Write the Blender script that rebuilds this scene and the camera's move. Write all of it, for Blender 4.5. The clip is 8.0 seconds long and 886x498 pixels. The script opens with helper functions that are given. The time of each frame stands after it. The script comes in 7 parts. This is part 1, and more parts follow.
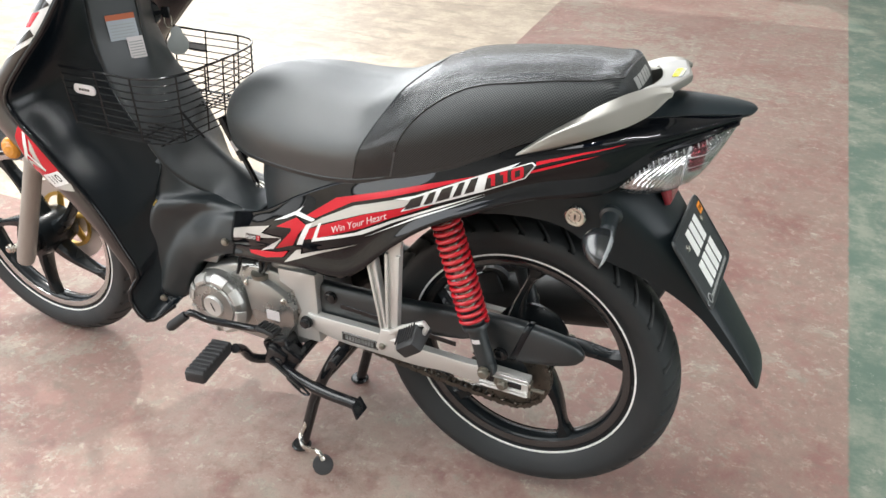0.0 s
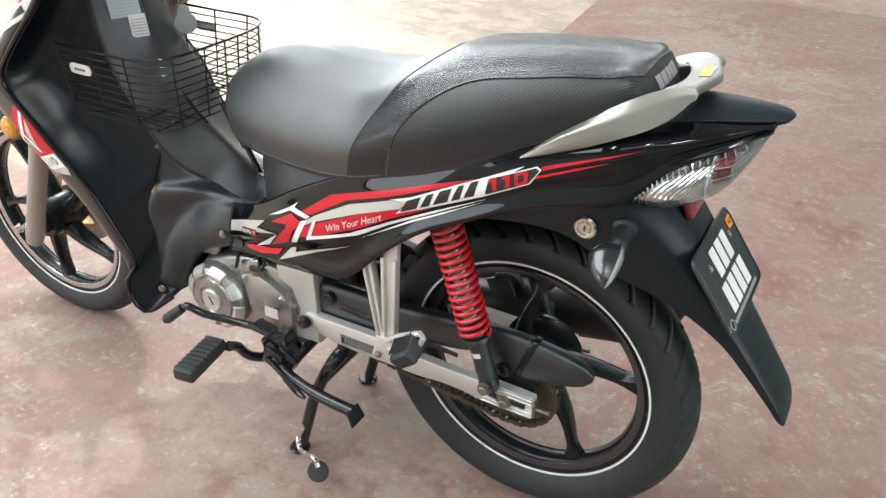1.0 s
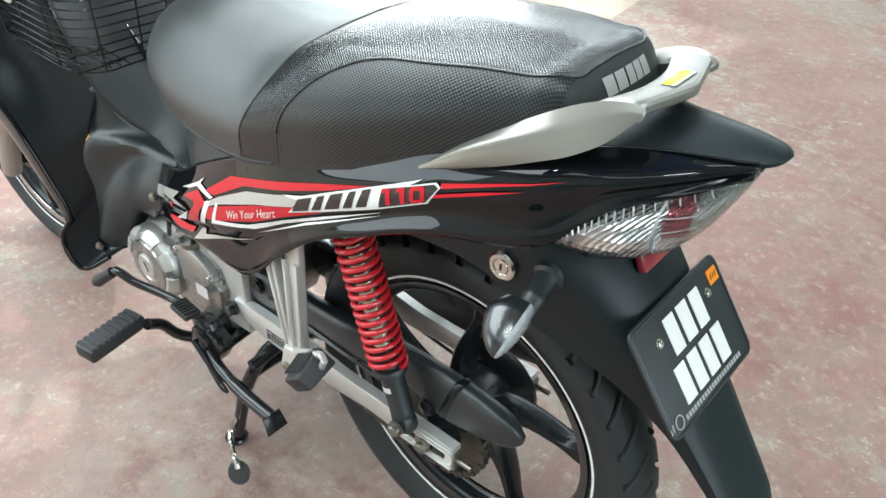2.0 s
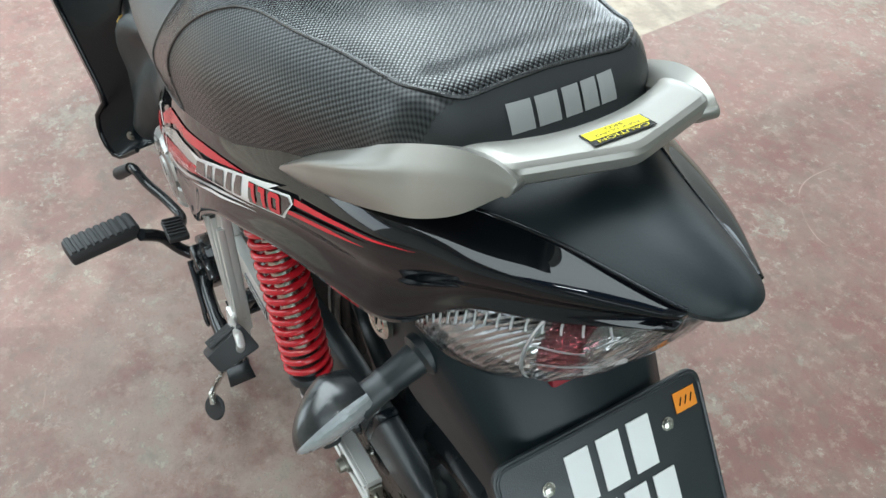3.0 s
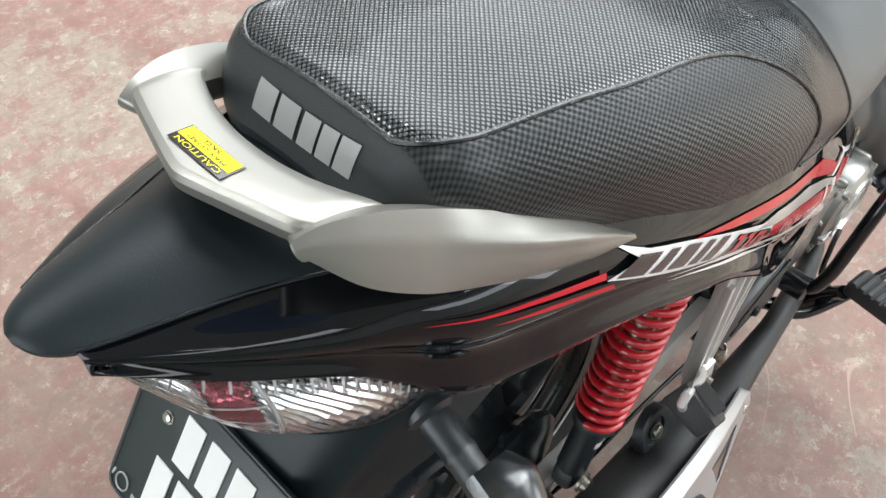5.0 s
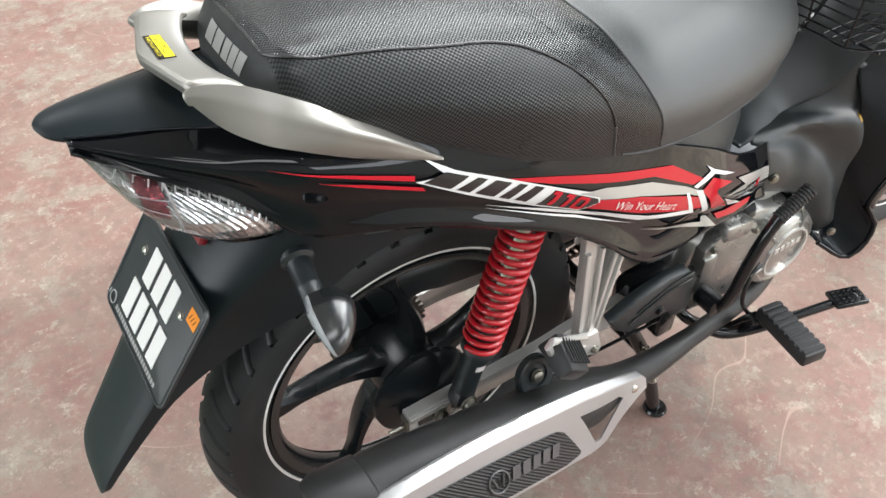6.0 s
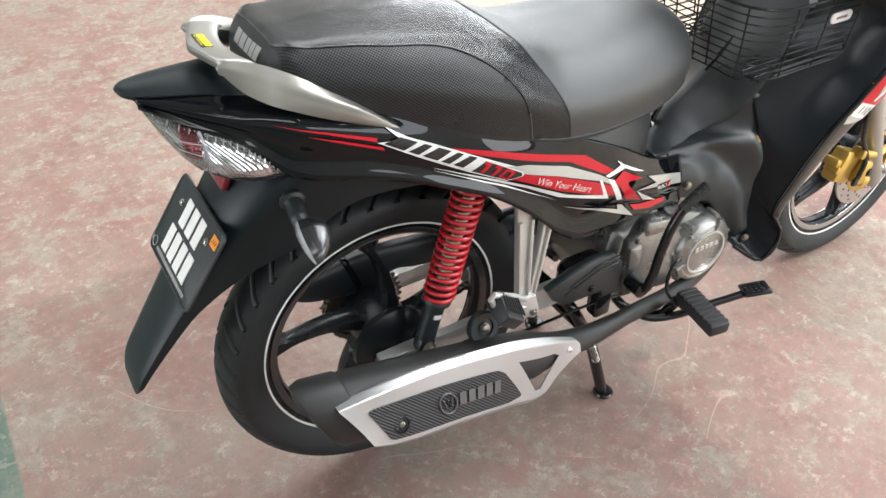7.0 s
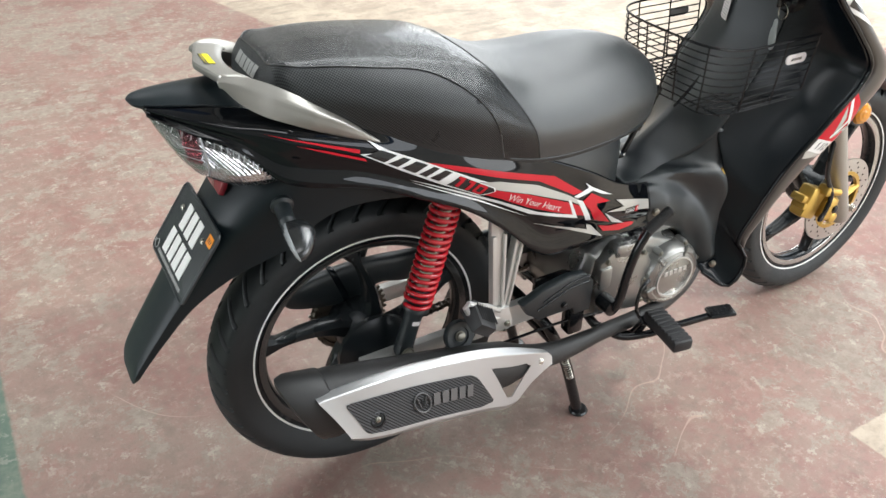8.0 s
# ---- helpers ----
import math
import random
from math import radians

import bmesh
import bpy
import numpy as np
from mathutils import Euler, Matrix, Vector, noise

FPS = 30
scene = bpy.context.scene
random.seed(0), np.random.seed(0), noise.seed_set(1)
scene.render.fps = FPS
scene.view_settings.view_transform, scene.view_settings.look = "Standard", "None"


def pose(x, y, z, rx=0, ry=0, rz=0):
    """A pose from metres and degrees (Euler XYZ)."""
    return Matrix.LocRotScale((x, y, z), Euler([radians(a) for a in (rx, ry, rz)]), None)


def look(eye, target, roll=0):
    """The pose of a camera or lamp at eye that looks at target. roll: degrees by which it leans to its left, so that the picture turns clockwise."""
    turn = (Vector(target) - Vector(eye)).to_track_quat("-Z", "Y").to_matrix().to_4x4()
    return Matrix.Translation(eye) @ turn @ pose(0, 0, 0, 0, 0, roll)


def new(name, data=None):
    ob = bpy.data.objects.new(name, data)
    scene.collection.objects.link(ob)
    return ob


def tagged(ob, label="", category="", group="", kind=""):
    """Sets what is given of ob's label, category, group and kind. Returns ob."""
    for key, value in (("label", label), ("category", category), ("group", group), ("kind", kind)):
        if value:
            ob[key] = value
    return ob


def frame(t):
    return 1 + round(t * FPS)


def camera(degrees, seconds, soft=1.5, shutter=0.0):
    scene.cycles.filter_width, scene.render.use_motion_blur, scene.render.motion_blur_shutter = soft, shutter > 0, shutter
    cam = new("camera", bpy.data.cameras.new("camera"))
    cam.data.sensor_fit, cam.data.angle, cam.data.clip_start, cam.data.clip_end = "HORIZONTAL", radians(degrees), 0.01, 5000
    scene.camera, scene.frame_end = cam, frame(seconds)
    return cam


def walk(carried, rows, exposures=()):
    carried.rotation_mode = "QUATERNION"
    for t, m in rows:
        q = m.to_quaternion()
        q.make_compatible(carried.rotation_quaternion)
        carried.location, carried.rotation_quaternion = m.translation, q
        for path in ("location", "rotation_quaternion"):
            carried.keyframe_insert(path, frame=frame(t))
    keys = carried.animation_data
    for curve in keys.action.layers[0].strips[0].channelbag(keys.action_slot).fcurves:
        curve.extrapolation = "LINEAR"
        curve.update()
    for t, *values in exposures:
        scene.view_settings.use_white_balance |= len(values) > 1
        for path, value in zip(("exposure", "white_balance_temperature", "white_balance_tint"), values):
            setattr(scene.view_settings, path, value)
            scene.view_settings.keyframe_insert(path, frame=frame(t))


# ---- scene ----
# ---- camera ----
EXPOSURES = [(0.0, -0.45, 6400, 9), (1.2, -0.41, 6200, 5), (2.2, -0.31, 5900, 0), (3.4, -0.91, 5850, 0), (4.5, -0.78, 5950, 4), (5.2, -0.36, 6300, 8), (6.5, -0.36, 6350, 9), (8.0, -0.60, 6300, 8)]
cam = camera(57.90, 8.0)
walk(cam, [
    (0.0, pose(-0.3684, 1.1324, 1.2119, 59.857, -0.165, -154.747)),
    (0.5, pose(-0.4078, 1.1281, 1.2087, 59.750, -0.193, -152.926)),
    (1.0, pose(-0.3918, 0.9990, 1.1925, 58.496, -0.287, -150.272)),
    (1.5, pose(-0.3792, 0.8202, 1.1751, 56.357, -0.778, -146.147)),
    (2.0, pose(-0.4637, 0.6359, 1.1532, 53.671, -1.321, -139.556)),
    (2.2, pose(-0.5050, 0.5613, 1.1509, 52.378, -1.533, -136.333)),
    (3.3, pose(-0.4359, 0.1567, 1.1020, 42.417, -1.125, -111.673)),
    (3.5, pose(-0.4337, 0.0880, 1.0974, 40.697, -0.973, -104.730)),
    (3.9, pose(-0.4600, -0.0543, 1.0986, 39.620, -0.227, -88.784)),
    (4.0, pose(-0.4627, -0.0770, 1.0992, 39.685, -0.004, -84.435)),
    (4.5, pose(-0.4042, -0.1590, 1.1047, 39.340, -0.027, -62.889)),
    (4.8, pose(-0.3458, -0.2189, 1.1101, 39.594, -0.182, -51.334)),
    (5.0, pose(-0.3205, -0.2690, 1.1151, 40.354, -0.088, -45.450)),
    (5.2, pose(-0.2967, -0.3439, 1.1334, 41.193, 0.042, -40.627)),
    (6.3, pose(-0.3553, -0.7027, 1.2171, 47.362, 0.454, -31.822)),
    (6.5, pose(-0.3901, -0.7664, 1.2298, 48.855, 0.416, -31.659)),
    (7.0, pose(-0.4118, -0.9209, 1.2508, 52.011, 0.269, -30.521)),
    (7.5, pose(-0.4285, -1.0073, 1.2571, 54.247, -0.139, -30.056)),
    (8.0, pose(-0.4307, -1.0459, 1.2590, 55.659, -0.597, -29.230)),
], EXPOSURES)


# ---- world, daylight and lamps ----
world = bpy.data.worlds.new("sky")
scene.world = world
world.use_nodes = True
wn = world.node_tree.nodes
sky = wn.new("ShaderNodeTexSky")
sky.sky_type = "NISHITA"
sky.sun_disc = False
sky.sun_elevation = radians(50)
sky.sun_rotation = radians(200)
world.node_tree.links.new(sky.outputs[0], wn["Background"].inputs[0])
wn["Background"].inputs[1].default_value = 0.12

sun = new("sun", bpy.data.lights.new("sun", "SUN"))
sun.data.energy = 2.5
sun.data.angle = radians(0.5)
sun.data.color = (1.0, 0.95, 0.88)
sun.matrix_world = look((3, -8, 10), (0, -2, 0))


def opening_light(name, at, to, wide, high, watts, tint=(1.0, 1.0, 1.0)):
    """A rectangular area lamp out of view, placed to suit highlights and fill."""
    lamp = new(name, bpy.data.lights.new(name, "AREA"))
    lamp.data.shape, lamp.data.size, lamp.data.size_y = "RECTANGLE", wide, high
    lamp.data.energy, lamp.data.color = watts, tint
    lamp.matrix_world = look(at, to)
    return lamp


# high south fill, added to give the seat top its sheen
opening_light("south_fill_light", (2.2, -6.3, 2.85), (2.0, 0, 3.4), 3.6, 1.1, 75, (0.99, 0.99, 1.0))
opening_light("doorway_light", (6.2, -6.3, 1.75), (5.2, 0, 1.75), 4.2, 3.2, 320, (0.99, 0.99, 1.0))
opening_light("front_doorway_light", (9.0, 0.3, 2.1), (0, 0, 1.2), 9.0, 4.0, 260, (0.99, 0.99, 1.0))
# fill added from behind to lift rear-facing parts; its opening is unseen
opening_light("back_fill_light", (-6.3, 0.6, 1.9), (0, 0.3, 1.0), 5.0, 3.4, 310, (0.99, 0.99, 1.0))
opening_light("north_doorway_light", (6.2, 7.3, 1.75), (5.2, 0, 1.75), 4.2, 3.3, 260, (0.99, 0.99, 1.0))
# added overhead panels, sized so seat and gloss paint reflect them
opening_light("roof_fill_light", (4.5, -3.4, 4.5), (4.2, -3.4, 0), 5.4, 3.2, 380, (1.0, 1.0, 0.98))
opening_light("roof_fill_light", (4.4, 1.3, 4.5), (4.2, 1.3, 0), 8.0, 6.2, 1380, (1.0, 1.0, 0.98))
for ly, watts in ((-3.9, 70), (3.9, 40)):
    opening_light("roof_fill_light", (-1.2, ly, 4.5), (-1.2, ly * 0.9, 0), 2.8, 1.4, watts, (1.0, 1.0, 0.98))
for lx, watts in ((-2.4, 36), (-0.8, 24), (0.8, 10)):
    for ly, share in ((-2.2, 0.2), (2.0, 1.7)):
        opening_light("tube_lamp", (lx, ly, 4.12), (lx, ly, 0), 0.05, 1.2, watts * share, (1.0, 1.0, 0.98))


# ---- materials ----
def mat(name, color, rough=0.5, metal=0.0, grain=0.0, grain_scale=400.0, stain=0.0, stain_scale=12.0,
        coat=0.0, rough_var=0.0, spec=0.5, object_coords=True):
    """A surface with fine relief (grain) and a slower variation of tone and gloss (stain)."""
    m = bpy.data.materials.new(name)
    m.use_nodes = True
    n, l = m.node_tree.nodes, m.node_tree.links
    b = n["Principled BSDF"]
    b.inputs["Base Color"].default_value = (*color, 1)
    b.inputs["Roughness"].default_value = rough
    b.inputs["Metallic"].default_value = metal
    b.inputs["Coat Weight"].default_value = coat
    b.inputs["Coat Roughness"].default_value = 0.03
    b.inputs["Specular IOR Level"].default_value = spec
    tc = n.new("ShaderNodeTexCoord")
    if stain or rough_var:
        t = n.new("ShaderNodeTexNoise")
        t.inputs["Scale"].default_value = stain_scale
        t.inputs["Detail"].default_value = 5
        l.new(tc.outputs["Object"], t.inputs["Vector"])
        if stain:
            mx = n.new("ShaderNodeMix")
            mx.data_type = "RGBA"
            mx.inputs["A"].default_value = (*[c * (1 - stain) for c in color], 1)
            mx.inputs["B"].default_value = (*[min(1, c * (1 + stain)) for c in color], 1)
            l.new(t.outputs["Fac"], mx.inputs["Factor"])
            l.new(mx.outputs["Result"], b.inputs["Base Color"])
        if rough_var:
            mr = n.new("ShaderNodeMapRange")
            mr.inputs["From Min"].default_value, mr.inputs["From Max"].default_value = 0.3, 0.7
            mr.inputs["To Min"].default_value = max(0.02, rough - rough_var)
            mr.inputs["To Max"].default_value = min(1, rough + rough_var)
            l.new(t.outputs["Fac"], mr.inputs["Value"])
            l.new(mr.outputs["Result"], b.inputs["Roughness"])
    if grain:
        g = n.new("ShaderNodeTexNoise")
        g.inputs["Scale"].default_value = grain_scale
        g.inputs["Detail"].default_value = 3
        l.new(tc.outputs["Object"], g.inputs["Vector"])
        bp = n.new("ShaderNodeBump")
        bp.inputs["Strength"].default_value = grain
        bp.inputs["Distance"].default_value = 0.001
        l.new(g.outputs["Fac"], bp.inputs["Height"])
        l.new(bp.outputs["Normal"], b.inputs["Normal"])
    return m


def weave(name, color, rough, pitch, strength, kind="weave", fade=None, spec=0.6):
    """Vinyl embossed with a small woven or ribbed pattern, pitch in metres."""
    m = mat(name, color, rough, stain=0.12, rough_var=0.05, spec=spec)
    n, l = m.node_tree.nodes, m.node_tree.links
    b = n["Principled BSDF"]
    tc = n.new("ShaderNodeTexCoord")
    sep = n.new("ShaderNodeSeparateXYZ")
    l.new(tc.outputs["UV"], sep.inputs[0])

    def op(kind_, a, b_=None):
        o = n.new("ShaderNodeMath")
        o.operation = kind_
        for i, v in enumerate((a, b_)):
            if v is None:
                continue
            if isinstance(v, (int, float)):
                o.inputs[i].default_value = v
            else:
                l.new(v, o.inputs[i])
        return o.outputs[0]

    k = 2 * math.pi / pitch
    if kind == "weave":
        su = op("SINE", op("MULTIPLY", sep.outputs[0], k))
        sv = op("SINE", op("MULTIPLY", sep.outputs[1], k))
        h = op("MULTIPLY", su, sv)
    elif kind == "dots":
        su = op("ABSOLUTE", op("SINE", op("MULTIPLY", op("ADD", sep.outputs[0], sep.outputs[1]), k * 0.5)))
        sv = op("ABSOLUTE", op("SINE", op("MULTIPLY", op("SUBTRACT", sep.outputs[0], sep.outputs[1]), k * 0.5)))
        flat_ = n.new("ShaderNodeMapRange")
        flat_.interpolation_type = "SMOOTHSTEP"
        flat_.inputs["From Min"].default_value, flat_.inputs["From Max"].default_value = 0.18, 0.72
        l.new(op("MULTIPLY", su, sv), flat_.inputs["Value"])
        h = flat_.outputs["Result"]
    else:
        h = op("SINE", op("MULTIPLY", op("ADD", sep.outputs[0], sep.outputs[1]), k))
    if kind != "ribs":
        # raised cells paler and glossier, joints dark: glint and shade put into the colour
        worn = h if kind == "dots" else op("ADD", op("MULTIPLY", h, 0.5), 0.5)
        tone = n.new("ShaderNodeMix")
        tone.data_type = "RGBA"
        l.new(worn, tone.inputs["Factor"])
        tone.inputs["A"].default_value = (*[c * (0.1 if kind == "dots" else 0.55) for c in color], 1)
        tone.inputs["B"].default_value = (*[c * (1.8 if kind == "dots" else 1.35) for c in color], 1)
        l.new(tone.outputs["Result"], b.inputs["Base Color"])
        l.new(op("ADD", op("MULTIPLY", worn, spec * 0.75), spec * 0.2), b.inputs["Specular IOR Level"])
    bp = n.new("ShaderNodeBump")
    bp.inputs["Strength"].default_value = strength
    bp.inputs["Distance"].default_value = 0.0012
    if fade:
        geo = n.new("ShaderNodeNewGeometry")
        px = n.new("ShaderNodeSeparateXYZ")
        l.new(geo.outputs["Position"], px.inputs[0])
        fr = n.new("ShaderNodeMapRange")
        fr.interpolation_type = "SMOOTHSTEP"
        fr.inputs["From Min"].default_value, fr.inputs["From Max"].default_value = fade
        l.new(px.outputs[0], fr.inputs["Value"])
        h = op("MULTIPLY", h, fr.outputs["Result"])
    l.new(h, bp.inputs["Height"])
    l.new(bp.outputs["Normal"], b.inputs["Normal"])
    return m


def clear(name, tint, rough=0.05):
    """Moulded transparent plastic."""
    m = bpy.data.materials.new(name)
    m.use_nodes = True
    b = m.node_tree.nodes["Principled BSDF"]
    b.inputs["Base Color"].default_value = (*tint, 1)
    b.inputs["Roughness"].default_value = rough
    b.inputs["Transmission Weight"].default_value = 1.0
    b.inputs["IOR"].default_value = 1.2
    return m


GLOSS = mat("gloss_black_paint", (0.0034, 0.0042, 0.0056), 0.03, coat=0.0, spec=0.40, rough_var=0.012, stain_scale=30)
MATTE = mat("matte_black_plastic", (0.0092, 0.0140, 0.0164), 0.43, spec=0.8, grain=0.25, grain_scale=900, stain=0.15, rough_var=0.06)
LEG = mat("satin_black_plastic", (0.0034, 0.0056, 0.0078), 0.25, spec=0.36, grain=0.12, grain_scale=900, stain=0.15, rough_var=0.02)
FENDER = mat("fender_black_plastic", (0.0054, 0.0104, 0.0130), 0.42, spec=0.35, grain=0.1, grain_scale=700, stain=0.2, rough_var=0.05)
# darker copy of the seat vinyl: the rear face's shade put into the colour
VINYL_SHADED = mat("shaded_seat_vinyl", (0.0170, 0.0205, 0.0220), 0.48, spec=0.6, grain=0.35, grain_scale=1500, stain=0.12, rough_var=0.05)
VINYL = mat("seat_vinyl", (0.0400, 0.0440, 0.0450), 0.40, spec=1.0, grain=0.35, grain_scale=1500, stain=0.12, rough_var=0.05)
SEAM = mat("seam_vinyl", (0.0052, 0.0060, 0.0068), 0.24, spec=0.8, grain=0.8, grain_scale=420, rough_var=0.06)
WEAVE_SIDE = weave("seat_carbon_vinyl", (0.0185, 0.0208, 0.0216), 0.30, 0.0044, 0.22, fade=(-0.128, -0.07), spec=0.85)
WEAVE_TOP = weave("seat_grip_vinyl", (0.0145, 0.0163, 0.0175), 0.19, 0.0037, 0.30, "dots", spec=1.0)
SILVER = mat("champagne_silver_paint", (0.295, 0.284, 0.258), 0.36, metal=0.66, coat=0.1, stain=0.05, rough_var=0.04)
ALLOY = mat("cast_alloy", (0.36, 0.36, 0.345), 0.30, metal=0.85, grain=0.3, grain_scale=500, stain=0.15, rough_var=0.08)
ARM = mat("painted_alloy", (0.61, 0.603, 0.58), 0.36, metal=0.55, grain=0.1, stain=0.1, rough_var=0.06)
SHIELD = mat("silver_heat_shield", (0.55, 0.553, 0.553), 0.34, metal=0.7, stain=0.04, rough_var=0.05)
CARBON = weave("carbon_panel", (0.028, 0.029, 0.031), 0.4, 0.0056, 0.5, "ribs", spec=0.5)
SHELL = mat("indicator_black_plastic", (0.013, 0.0145, 0.0155), 0.20, spec=1.0, grain=0.05, grain_scale=900, stain=0.15, rough_var=0.04)
PIPE = mat("heatproof_black", (0.018, 0.018, 0.018), 0.5, grain=0.3, grain_scale=600, stain=0.25, rough_var=0.08)
STEEL = mat("black_steel", (0.009, 0.0098, 0.011), 0.15, grain=0.12, stain=0.2, rough_var=0.08)
CHROME = mat("zinc_steel", (0.62, 0.60, 0.55), 0.22, metal=1.0, stain=0.15, rough_var=0.1, stain_scale=60)
DULL = mat("dull_zinc", (0.26, 0.25, 0.215), 0.34, metal=0.9, stain=0.25, rough_var=0.1, stain_scale=60)
CHAIN = mat("oiled_chain_steel", (0.085, 0.075, 0.062), 0.34, metal=0.7, stain=0.3, rough_var=0.1, stain_scale=80)
RED = mat("red_enamel", (0.46, 0.011, 0.020), 0.16, coat=0.5, stain=0.08, rough_var=0.05)
RUBBER = mat("tyre_rubber", (0.0150, 0.0182, 0.0200), 0.55, grain=0.4, grain_scale=500, stain=0.3, rough_var=0.1)
PEG = mat("peg_rubber", (0.02, 0.02, 0.021), 0.55, grain=0.3, stain=0.2, rough_var=0.08)
RIM = mat("rim_black_paint", (0.0100, 0.0124, 0.0140), 0.24, coat=0.0, spec=0.28, stain=0.15, rough_var=0.07)
LIP = mat("rim_lip", (0.10, 0.10, 0.10), 0.2, metal=0.8, stain=0.15, rough_var=0.06)
WHITE = mat("white_paint", (0.80, 0.80, 0.78), 0.4, stain=0.05)
D_RED = mat("decal_red", (0.52, 0.014, 0.026), 0.16, coat=0.0, spec=0.3, stain=0.05)
D_GREY = mat("decal_silver", (0.50, 0.49, 0.46), 0.2, metal=0.2, coat=0.4, stain=0.05)
D_WHITE = mat("decal_white", (0.78, 0.78, 0.77), 0.2, coat=0.4, stain=0.03)
D_BLACK = mat("decal_black", (0.012, 0.012, 0.013), 0.15, coat=0.5, stain=0.1)
D_MARK = mat("dark_raised_print", (0.15, 0.15, 0.152), 0.3, metal=0.4, stain=0.1)
PRINT = mat("grey_print", (0.37, 0.375, 0.365), 0.5, stain=0.06)
YELLOW = mat("yellow_label", (0.80, 0.68, 0.02), 0.55, spec=0.2, stain=0.05)
HEAD = mat("orange_red_print", (0.42, 0.10, 0.03), 0.5, stain=0.06)
ORANGE = mat("orange_label", (0.85, 0.28, 0.01), 0.5, stain=0.06)
NOTICE = mat("white_notice", (0.36, 0.395, 0.43), 0.45, stain=0.06)
PALE = mat("pale_label", (0.62, 0.58, 0.58), 0.45, stain=0.08)
GOLD = mat("gold_caliper", (0.60, 0.40, 0.10), 0.34, metal=0.7, grain=0.2, stain=0.15, rough_var=0.07)
DISC = mat("brake_disc_steel", (0.55, 0.54, 0.52), 0.35, metal=0.9, stain=0.1, rough_var=0.08)
FORK = mat("fork_silver_paint", (0.36, 0.34, 0.31), 0.38, metal=0.5, stain=0.08, rough_var=0.05)
COWL = mat("cowl_grey_paint", (0.050, 0.045, 0.043), 0.3, metal=0.4, coat=0.3, stain=0.06)
AMBER = mat("amber_lens", (0.58, 0.225, 0.012), 0.15, coat=0.5, stain=0.1)
# brighter copy of the rim lip: the front wheel's reflection put into the colour
LIT_LIP = mat("lit_rim_lip", (0.50, 0.50, 0.49), 0.18, metal=0.9, stain=0.12, rough_var=0.06)
ICE = mat("faceted_clear_lens", (0.80, 0.82, 0.84), 0.13, metal=0.55, coat=0.3, stain=0.2, stain_scale=180)
SMOKE = mat("faceted_indicator_lens", (0.50, 0.52, 0.54), 0.16, metal=0.5, coat=0.3, stain=0.2, stain_scale=180)
LENS = clear("clear_lens", (0.97, 0.97, 0.975), 0.01)
RED_LENS = mat("red_lens", (0.26, 0.022, 0.034), 0.2, coat=0.4, stain=0.15, stain_scale=60)
RED_CLEAR = clear("red_tinted_lens", (0.82, 0.46, 0.50), 0.08)
BOWL = mat("lamp_reflector", (0.52, 0.52, 0.53), 0.15, metal=0.95, stain=0.1, stain_scale=50)
TAG = mat("grey_tag", (0.30, 0.32, 0.31), 0.5, stain=0.06)
WALL = mat("unseen_wall", (0.46, 0.455, 0.43), 0.85, grain=0.3, grain_scale=60, stain=0.15, stain_scale=1.5)
CEIL = mat("unseen_roof", (0.36, 0.365, 0.36), 0.7, grain=0.2, grain_scale=40, stain=0.12, stain_scale=1.0)


